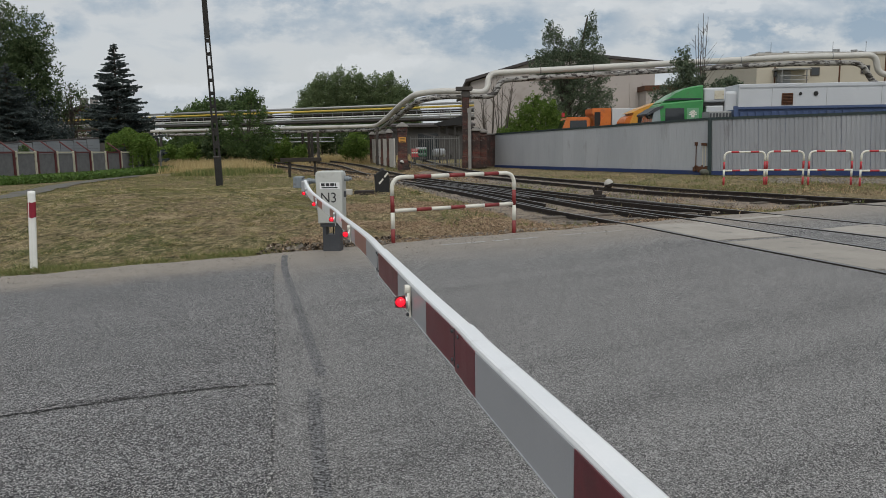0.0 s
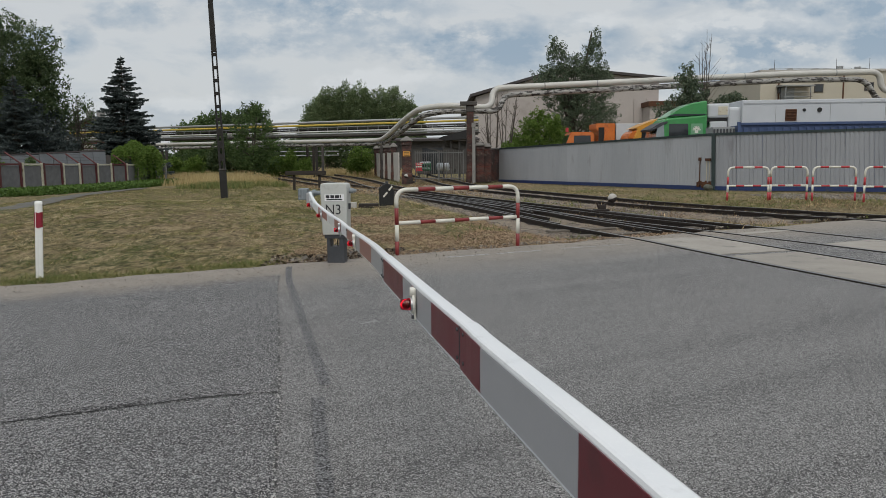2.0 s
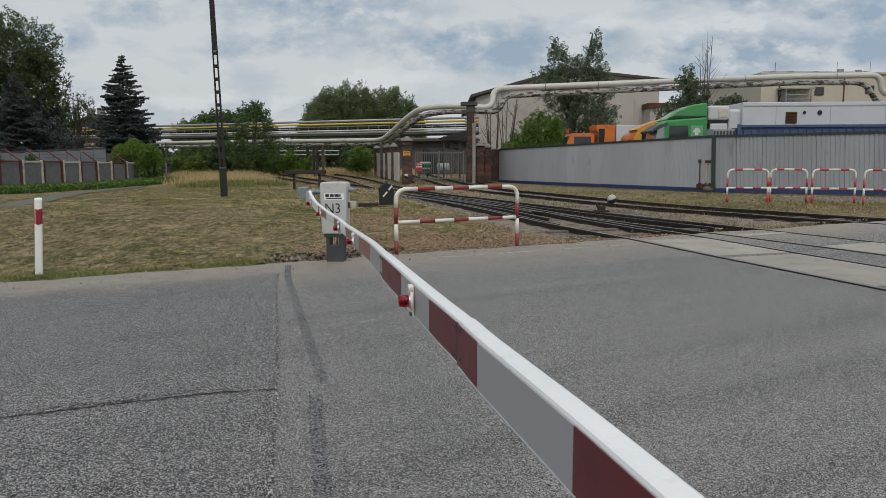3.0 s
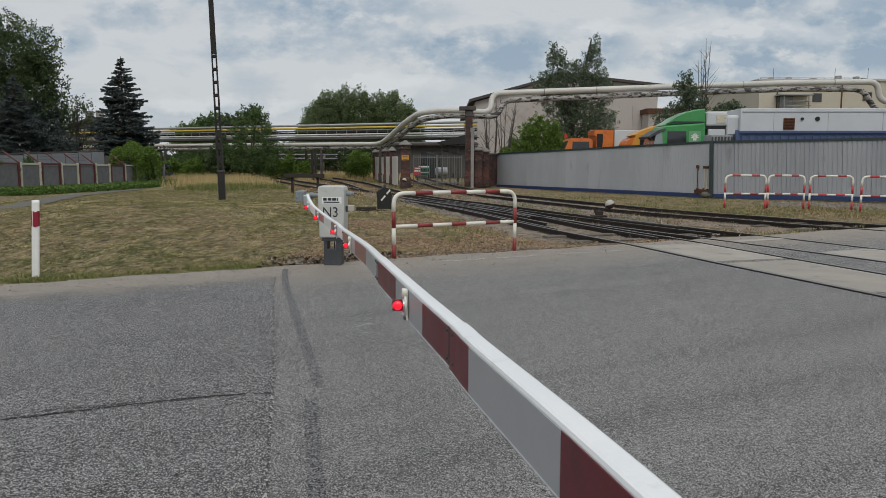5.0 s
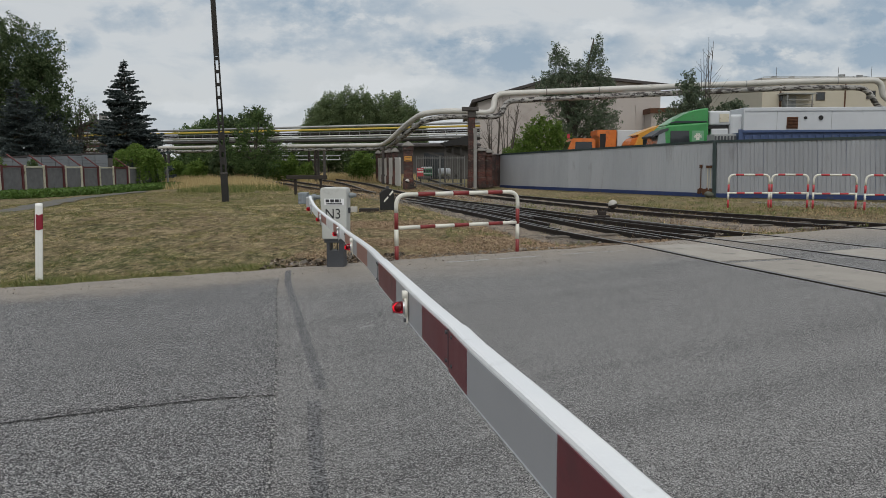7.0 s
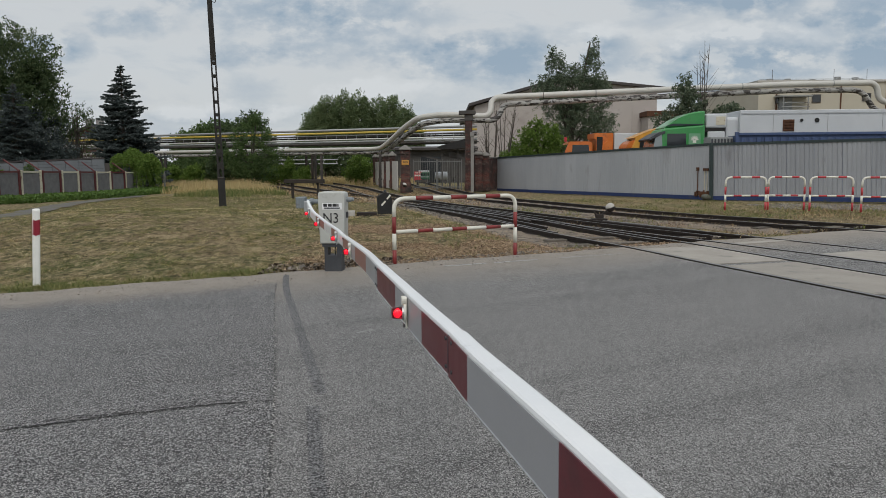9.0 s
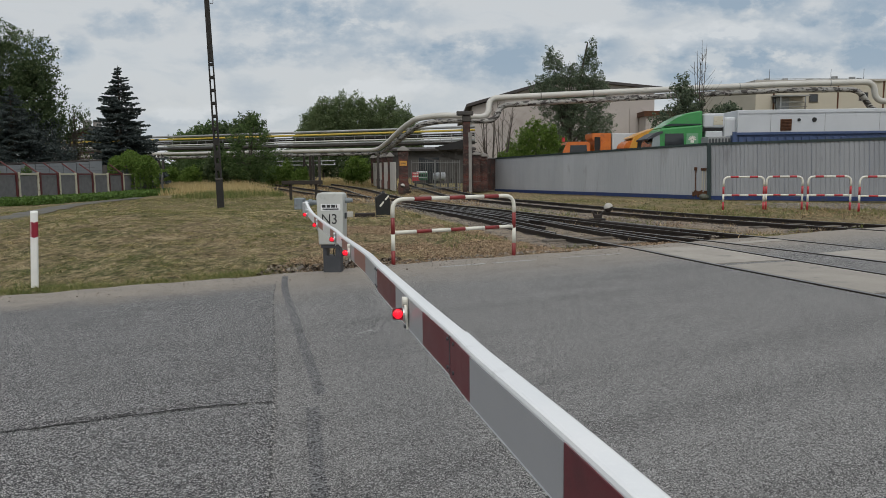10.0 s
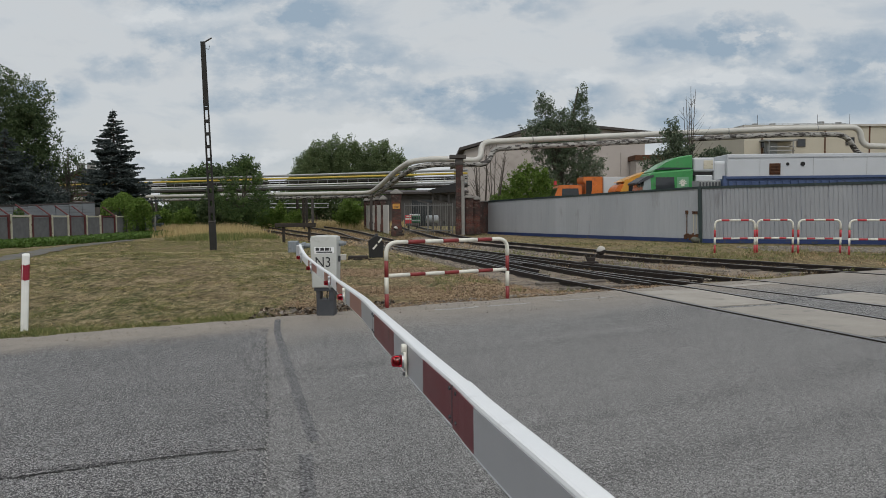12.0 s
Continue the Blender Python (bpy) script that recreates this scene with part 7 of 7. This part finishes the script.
    for px, y, hgt, wd in ((486, 66, 0.95, 1.0), (512, 67, 1.15, 0.8), (538, 66, 0.8, 0.8), (306, 68, 0.95, 1.1), (345, 68, 1.0, 1.0)):
        tree("hedge_bush", (px - 784) * y / 1331, y, "small light green bush below the pipe bridge", [(0, 0, hgt, wd, 0.8, hgt), (wd * 0.4, 0, hgt * 1.3, wd * 0.45, 0.5, hgt * 0.8)], 3200, 0.10, LEAF_BRIGHT, 0.05, "bush", "bushes along the field", gap=-0.35, limbs=5, twig=0.22)
    for i, (x, h, wd) in enumerate(((-23.4, 9.6, 1.7), (-22.2, 12.6, 2.1), (-19.9, 14.4, 2.4), (-17.2, 14.9, 2.5), (-14.4, 14.8, 2.5), (-11.5, 14.5, 2.4), (-8.7, 14.3, 2.3), (-6.3, 12.6, 2.0), (-4.7, 9.6, 1.6))):
        tree("tall_poplar", x, 132 + 3 * (i % 2), "tall dense dark green poplar in a distant row", [(0, 0, h * 0.52, wd, wd, h * 0.46), (0.4 * wd, -0.4, h * 0.62, wd * 0.6, wd * 0.6, h * 0.33), (-0.45 * wd, -0.3, h * 0.56, wd * 0.6, wd * 0.6, h * 0.36)], 19000, 0.16, LEAF_HAZED, 0.3, group="distant poplar row", gap=-0.6, limbs=6, twig=0.5)
    tree("roadside_bush", -7.32, 68, "light green bush beside the slab wall", [(0, 0, 1.5, 1.2, 1.1, 1.5), (-0.5, 0, 0.9, 1.3, 1.0, 0.9)], 6000, 0.11, LEAF_BRIGHT, 0.08, "bush", gap=-0.4, twig=0.25)
    # right side
    tree("ash_tree", 11.11, 66, "large airy grey-green tree behind the metal fence", [(-0.2, 0, 7.6, 2.6, 2.2, 2.4), (-2.4, 0, 7.9, 1.0, 1.2, 1.4), (-1.2, 0, 9.6, 1.1, 1.2, 1.9), (1.8, 0, 9.6, 1.0, 1.2, 2.4), (2.6, 0, 8.0, 1.1, 1.2, 1.9), (0.4, 0, 5.0, 2.9, 2.2, 2.8), (2.7, 0, 4.9, 1.5, 1.5, 2.0), (-1.5, 0, 11.0, 0.45, 0.45, 0.9), (2.1, 0, 11.6, 0.4, 0.4, 1.0), (0.3, 0, 9.3, 0.8, 0.8, 1.2)], 46000, 0.082, LEAF_GREY, 0.24, gap=-0.02, limbs=36, twig=0.30)
    tree("elder_bush", 7.39, 58, "bright green bush above the metal fence", [(-0.2, 0, 2.9, 1.7, 1.4, 2.0), (1.3, 0, 2.6, 1.1, 1.2, 1.5), (-1.6, 0, 2.4, 1.2, 1.2, 1.2), (-0.3, 0, 4.5, 0.7, 0.7, 0.8), (1.1, 0, 4.0, 0.6, 0.6, 0.8)], 20000, 0.085, LEAF_BRIGHT, 0.12, "bush", gap=-0.08, twig=0.24)
    tree("elder_bush", 5.05, 56, "yellowish green low bush behind the brick wall", [(0, 0, 1.9, 1.0, 0.9, 0.8)], 3500, 0.10, LEAF_BRIGHT, 0.08, "bush", gap=-0.5, twig=0.2)
    tree("birch_tree", 15.59, 49, "small tree with sparse grey-green leaves beside the pipes", [(-0.1, 0, 5.7, 0.85, 0.8, 2.0), (-0.9, 0, 3.9, 1.0, 0.9, 1.3), (0.6, 0, 4.6, 0.8, 0.8, 2.0)], 8500, 0.09, LEAF_GREY, 0.12, gap=0.08, limbs=16, twig=0.25)
    tree("birch_tree", 18.88, 50, "small leafy treetop above the trailer", [(0, 0, 5.0, 1.0, 0.8, 0.75), (0.5, 0, 4.3, 0.8, 0.7, 0.8)], 3600, 0.10, LEAF_GREY, 0.08, gap=0.0, limbs=12, twig=0.22)
    bare_tree("bare_tree", 17.04, 49.5, 9.6, "bare thin tree rising above the pipes", 6, 0.75)
    bare_tree("bare_sapling", 3.57, 55.4, 6.6, "bare saplings in front of the factory hall", 6, 1.0)
    bare_tree("bare_sapling", 4.71, 57, 7.2, "bare saplings in front of the factory hall", 6, 1.1)
    bare_tree("bare_shrub", -23.93, 78, 5.0, "bare brown shrub beside the pipe bridge", 7, 1.4)


# ---------------------------------------------------------------- grass, weeds, stones
def blades(places, heights, width, lean):
    n = len(places)
    a = rng.uniform(0, math.tau, n)
    side = np.stack([np.cos(a), np.sin(a), np.zeros(n)], axis=1) * (width * rng.uniform(0.6, 1.4, (n, 1)))
    b = rng.uniform(0, math.tau, n)
    tip = places + np.stack([np.cos(b) * lean * heights, np.sin(b) * lean * heights, heights], axis=1)
    return np.stack([places - side, places + side, tip], axis=1)


def heights_at(p):
    return np.array([ground_z(float(x), float(y)) for x, y in p])


def scatter(n, x0, x1, y0, y1, ok):
    p = np.stack([rng.uniform(x0, x1, n), rng.uniform(y0, y1, n)], axis=1)
    return p[ok(p)]


def track_gap(p):
    """Distance from the middle of the nearest track."""
    best = np.full(len(p), 99.0)
    for line in (TRACK_A, TRACK_B, TRACK_C):
        for q in offset_line(smooth_line([(x, y, 0) for x, y in line], 0.5), 0.75):
            best = np.minimum(best, np.hypot(p[:, 0] - q.x, p[:, 1] - q.y))
    return best


def past(p):
    return -(p[:, 0] + 0.77) * 0.462 + (p[:, 1] - 12.16) * 0.887


LATTICE = np.random.default_rng(23).uniform(-1, 1, (256, 256))


def flat3(p, s):
    """A smooth uneven field over the ground, about -1 to 1, from two sizes of lumps."""
    total = 0.0
    for k, share in ((s * 0.55, 1.15), (s * 1.37, 0.7)):
        q = p[:, :2] * k + 61.7
        i = np.floor(q).astype(int)
        f = q - i
        f = f * f * (3 - 2 * f)
        a, b, c, d = i[:, 0] % 256, i[:, 1] % 256, (i[:, 0] + 1) % 256, (i[:, 1] + 1) % 256
        low = LATTICE[a, b] * (1 - f[:, 0]) + LATTICE[c, b] * f[:, 0]
        high = LATTICE[a, d] * (1 - f[:, 0]) + LATTICE[c, d] * f[:, 0]
        total = total + share * (low * (1 - f[:, 1]) + high * f[:, 1])
    return total


def path_gap(p):
    """Distance from the middle of the footpath."""
    return np.abs(p[:, 0] - np.interp(p[:, 1], [19.5, 24, 30, 34, 42, 47], [-12.3, -13.9, -15.7, -16.7, -18.2, -18.9]))


def grasses():
    def lay(name, p, lo, hi, wd, lean, mat, label, sink=0.01):
        z = heights_at(p) - sink
        tuft = np.clip(0.65 + 0.6 * flat3(p, 9.0), 0.3, 1.3) if hi < 0.2 else 1.0
        v = blades(np.concatenate([p, z[:, None]], axis=1), rng.uniform(lo, hi, len(p)) * tuft, wd, lean)
        tagged(soup(name, v, 3, mat), label, "grass", kind="stuff")
    near = scatter(430000, -10, 3.2, 9, 22, lambda p: (past(p) > 0.12 + 0.25 * flat3(p, 1.3)) & (track_gap(p) > 1.2))
    keep = rng.uniform(-0.5, 0.9, len(near)) < 0.36 + 0.6 * flat3(near * np.array([1, 0.35]), 4.0) + 0.6 * flat3(near * np.array([1, 0.35]), 11.0)
    tan = near[:, 0] + 0.5 * flat3(near, 1.3) > -2.3
    lay("mown_lawn", near[keep & ~tan], 0.012, 0.050, 0.0052, 2.0, STRAW, "mown dry lawn of straw and thin green blades")
    lay("mown_lawn", near[keep & tan], 0.010, 0.04, 0.0048, 2.2, TAN, "thin brown straw on trodden ground beside the road")
    far = scatter(150000, -17, 1, 20, 46, lambda p: (past(p) > 1) & (path_gap(p) > 0.45) & (track_gap(p) > 1.6))
    lay("mown_lawn", far[rng.uniform(-0.6, 0.8, len(far)) < 0.55 + 0.35 * flat3(far, 2.2) + 0.35 * flat3(far, 6.0)], 0.02, 0.075, 0.010, 1.6, STRAW, "mown dry lawn of straw and thin green blades")
    green = scatter(140000, -16, 1, 9.5, 40, lambda p: (past(p) > 0.1) & ((path_gap(p) > 0.8) | (p[:, 1] < 19)) & (track_gap(p) > 1.6) & (0.5 * flat3(p, 0.8) + 0.8 * flat3(p * np.array([1.0, 0.4]), 4.0) > 0.20 + 0.6 * (p[:, 0] > -2.6)))
    lay("green_grass", green, 0.02, 0.085, 0.006, 1.0, GRASS, "patches of short green grass in the dry lawn")
    hay = scatter(150000, -10, 2.5, 10, 27, lambda p: (past(p) > 0.3) & (track_gap(p) > 1.5) & (0.6 * flat3(p * np.array([1.0, 0.5]), 3.0) + 0.8 * flat3(p * np.array([1.0, 0.35]), 8.0) > 0.40))
    lay("cut_hay", hay, 0.010, 0.03, 0.0036, 3.0, leafy("pale_hay", [(0, (0.46, 0.36, 0.19)), (1, (0.70, 0.60, 0.38))], 0.2), "loose pale hay lying on the mown lawn", -0.035)
    edge = scatter(60000, -7.5, -2.2, 8.6, 12.5, lambda p: (past(p) > -0.10 + 0.12 * flat3(p, 2.5)) & (past(p) < 0.55 + 0.25 * flat3(p, 1.1)))
    lay("verge_grass", edge[rng.uniform(0, 1, len(edge)) < 0.75], 0.03, 0.12, 0.006, 0.8, GRASS, "green grass fringe along the road edge")
    field = scatter(75000, -33, -2.5, 41, 78, lambda p: (track_gap(p) > 2.0) & (p[:, 1] > 48.5 + 2.0 * flat3(p, 0.4)) & ((p[:, 0] < -7.5) | (p[:, 1] > 66)) & ((p[:, 0] > -18.5) | (p[:, 1] > 58)))
    lay("tall_grass", field, 0.30, 0.80, 0.017, 0.28, TALL_STRAW, "tall golden dry grass on the field")
    mixed = scatter(18000, -16.5, -2.5, 42, 50, lambda p: (track_gap(p) > 1.9) & (flat3(p, 0.5) > 0.1))
    lay("tall_grass", mixed, 0.15, 0.45, 0.018, 0.4, GRASS, "rank green weeds before the tall dry grass")
    strip = scatter(60000, 3, 22, 16, 52, lambda p: (past(p) > 0.4) & (track_gap(p) > 1.35) & (p[:, 1] < 53 - 2.255 * (p[:, 0] - 3.95)) & (p[:, 1] < 34.2 - 0.608 * (p[:, 0] - 12.42)))
    lay("verge_grass", strip[flat3(strip, 0.8) > 0.30], 0.04, 0.17, 0.013, 0.7, GRASS, "green and dry grass below the metal fence")
    lay("verge_grass", strip[flat3(strip, 0.9) < 0.05], 0.03, 0.10, 0.010, 0.9, STRAW, "dry straw below the metal fence")
    mid = scatter(60000, -4, 9, 13, 40, lambda p: (past(p) > 0.5) & (track_gap(p) > 0.85) & (flat3(p, 1.1) > -0.1))
    lay("trackside_grass", mid, 0.015, 0.075, 0.007, 0.9, TAN, "dry weeds between the tracks")
    old = scatter(60000, -16, 2, 31, 62, lambda p: (track_gap(p) < 2.2) & (rng.uniform(-0.6, 0.6, len(p)) < flat3(p, 0.9) + 0.1))
    lay("trackside_grass", old, 0.03, 0.16, 0.012, 0.8, TAN, "dry grass growing over the old tracks", -0.06)
    tuft = scatter(26000, 0, 14, 14.2, 30, lambda p: (past(p) > 0.5) & (flat3(p, 1.9) > 0.45))
    lay("trackside_grass", tuft, 0.03, 0.16, 0.010, 0.6, GRASS, "green weed tufts beside the rails", -0.03)
    weeds = scatter(30000, -24, -19.0, 33, 56, lambda p: (p[:, 0] > -22.6 + 0.067 * (p[:, 1] - 34.5)) & (p[:, 0] < -20.3 + 0.10 * (p[:, 1] - 34) + 0.7 * flat3(p, 1.2)))
    z = heights_at(weeds) + rng.uniform(0.0, 0.36, len(weeds))
    tagged(soup("weed_bank", leaf_cards(np.concatenate([weeds, z[:, None]], axis=1), 0.10), 4, NETTLE), "bank of green nettles along the foot of the fence", "weeds", kind="stuff")


def litter():
    """Loose stones, rubble and dead leaves."""
    def stones(name, p, lo, hi, mat, label, lift=0.0):
        n = len(p)
        z = heights_at(p) + lift
        oct_ = np.array([(1, 0, 0), (0, 1, 0), (-1, 0, 0), (0, -1, 0), (0, 0, 0.8), (0, 0, -0.6)], dtype=float)
        tri = np.array([(0, 1, 4), (1, 2, 4), (2, 3, 4), (3, 0, 4), (1, 0, 5), (2, 1, 5), (3, 2, 5), (0, 3, 5)])
        s = rng.uniform(lo, hi, n)[:, None, None] * rng.uniform(0.6, 1.3, (n, 1, 3))
        v = oct_[None] * s * rng.uniform(0.75, 1.25, (n, 6, 3))
        a = rng.uniform(0, math.tau, n)
        c, sn = np.cos(a)[:, None], np.sin(a)[:, None]
        v = np.stack([v[..., 0] * c - v[..., 1] * sn, v[..., 0] * sn + v[..., 1] * c, v[..., 2]], axis=2)
        v += np.concatenate([p, z[:, None]], axis=1)[:, None, :]
        mesh = bpy.data.meshes.new(name)
        mesh.from_pydata(v.reshape(-1, 3).tolist(), [], (tri[None] + 6 * np.arange(n)[:, None, None]).reshape(-1, 3).tolist())
        tagged(finish(name, mesh, mat), label, "stones", kind="stuff")
    bed = scatter(60000, -4, 12, 14, 36, lambda p: (past(p) > 0.7) & (track_gap(p) < 1.7))
    stones("ballast", bed[rng.uniform(0, 1, len(bed)) < 0.28], 0.012, 0.036, STONE, "grey ballast stones between the rails", 0.06)
    verge = scatter(9000, -4.5, 4.0, 10, 16, lambda p: (past(p) > -0.35 - 0.25 * flat3(p, 1.5)) & (past(p) < 0.45) & (p[:, 0] > -2.2 + 0.5 * flat3(p, 2.0)))
    stones("roadside_gravel", verge, 0.006, 0.028, STONE, "small gravel spilt along the road edge", 0.04)
    rub = scatter(70, -2.4, -0.7, 11.0, 12.6, lambda p: (past(p) > 0.05) & (past(p) < 0.7))
    stones("rubble", rub, 0.03, 0.085, STONE, "broken concrete rubble round the barrier pedestal", 0.03)
    dust = scatter(9000, -7, 6, 8, 15, lambda p: (past(p) < -0.02) & (past(p) > -1.2 + 0.6 * flat3(p, 1.5)))
    stones("road_grit", dust, 0.003, 0.010, STONE, "fine grit on the asphalt edge", 0.125)
    dead = scatter(170000, -3.2, 5.0, 10.5, 22, lambda p: (past(p) > 0.03) & (past(p) < 7.0) & (p[:, 0] > -2.6) & (flat3(p, 1.4) + 0.5 * (past(p) < 1.0) + rng.uniform(-0.3, 0.5, len(p)) > -0.05))
    z = heights_at(dead) + rng.uniform(0.01, 0.05, len(dead))
    tagged(soup("leaf_litter", leaf_cards(np.concatenate([dead, z[:, None]], axis=1), 0.019, 0.75), 4, leafy("dead_leaves", [(0, (0.05, 0.035, 0.025)), (0.3, (0.27, 0.18, 0.115)), (1, (0.56, 0.42, 0.28))], 0.1)), "brown dead leaves beside the road", "leaf litter", kind="stuff")
    mulch = scatter(3600, -2.75, -0.5, 10.6, 13.2, lambda p: (past(p) > 0.02) & (past(p) < 0.85 + 0.3 * flat3(p, 2.0)) & (flat3(p, 2.4) > -0.5))
    z = heights_at(mulch) + rng.uniform(0.015, 0.06, len(mulch))
    tagged(soup("bark_mulch", leaf_cards(np.concatenate([mulch, z[:, None]], axis=1), 0.042, 0.6), 4, leafy("wet_bark", [(0, (0.02, 0.015, 0.012)), (0.5, (0.10, 0.072, 0.052)), (0.85, (0.24, 0.185, 0.135)), (1, (0.40, 0.35, 0.29))], 0.0)), "dark bark and twigs round the barrier pedestal", "bark mulch", kind="stuff")
    fleck = scatter(9000, -7, 8, 7.5, 16, lambda p: (past(p) < -0.02) & (past(p) > -1.1 + 0.5 * flat3(p, 1.1)))
    z = np.full((len(fleck), 1), 0.008)
    tagged(soup("road_flecks", leaf_cards(np.concatenate([fleck, z], axis=1), 0.011, 0.9), 4, leafy("dry_flecks", [(0, (0.05, 0.035, 0.025)), (0.6, (0.16, 0.11, 0.075)), (1, (0.42, 0.36, 0.29))], 0.0)), "dry leaf bits strewn on the sandy road edge", "leaf litter", kind="stuff")
    brown = scatter(26000, 3.4, 16, 13.6, 27, lambda p: (past(p) > 0.35) & (flat3(p, 2.2) + 0.5 * flat3(p, 6.0) > 0.25))
    z = heights_at(brown) + 0.02
    v = blades(np.concatenate([brown, z[:, None]], axis=1), rng.uniform(0.03, 0.17, len(brown)), 0.006, 0.7)
    tagged(soup("dry_weeds", v, 3, TAN), "rusty brown dried weeds along the rails", "weeds", kind="stuff")
    weedy = scatter(9000, 12.6, 24, 22.5, 31.5, lambda p: (p[:, 1] < 33.4 - 0.608 * (p[:, 0] - 12.42)) & (p[:, 1] > 28.6 - 0.608 * (p[:, 0] - 12.42)))
    stones("fence_rubble", weedy, 0.012, 0.045, STONE, "grey rubble and grit in front of the metal fence", 0.01)
    # sandy footpath at the foot of the garden fence
    pts = smooth_line([(-12.3, 19.5, 0), (-13.9, 24, 0), (-15.7, 30, 0), (-16.7, 34, 0), (-18.2, 42, 0), (-18.9, 47, 0)], 0.8)
    verts, faces = [], []
    for i, p in enumerate(pts):
        for k in (-0.62, -0.22, 0.22, 0.62):
            x = p.x + k + rng.uniform(-0.15, 0.15)
            verts.append((x, p.y, ground_z(x, p.y) + 0.03))
    for i in range(len(pts) - 1):
        for j in range(3):
            faces.append((4 * i + j, 4 * i + j + 1, 4 * i + j + 5, 4 * i + j + 4))
    tagged(raw("footpath", verts, faces, PATH_DIRT, smooth=True), "grey sandy footpath across the lawn", "path", kind="structure")


plants()
grasses()
litter()


def motions():
    """The barrier arm sways a little about its pivot; x turns the tip down, z turns it aside."""
    sway = [(0.0, 0.19, 0.03), (0.5, 0.14, 0.05), (1.0, 0.105, 0.06), (1.5, 0.07, 0.07), (2.0, 0.03, 0.06), (2.5, 0.055, 0.065), (3.0, 0.01, 0.07), (5.0, 0.0, 0.015), (5.5, 0.0, 0.0), (6.0, 0.005, -0.01), (6.5, 0.02, -0.04), (7.0, 0.0, -0.03),
            (9.0, 0.01, -0.04), (9.5, 0.035, -0.035), (10.0, 0.025, -0.03), (10.5, 0.045, -0.005), (11.0, 0.055, 0.01), (11.5, 0.10, 0.06), (12.0, 0.09, 0.075)]
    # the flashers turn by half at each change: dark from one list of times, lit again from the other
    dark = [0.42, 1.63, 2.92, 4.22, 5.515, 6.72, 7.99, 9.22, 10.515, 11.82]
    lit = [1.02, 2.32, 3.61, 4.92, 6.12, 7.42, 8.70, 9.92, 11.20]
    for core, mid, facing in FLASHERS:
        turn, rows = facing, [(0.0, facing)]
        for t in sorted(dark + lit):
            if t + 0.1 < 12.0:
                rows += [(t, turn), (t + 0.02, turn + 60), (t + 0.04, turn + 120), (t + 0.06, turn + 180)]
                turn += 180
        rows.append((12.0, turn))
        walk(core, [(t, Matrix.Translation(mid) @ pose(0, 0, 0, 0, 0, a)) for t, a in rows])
    walk(ARM, [(t, Matrix.Translation(PIVOT) @ pose(0, 0, 0, down, 0, aside)) for t, down, aside in sway])


motions()
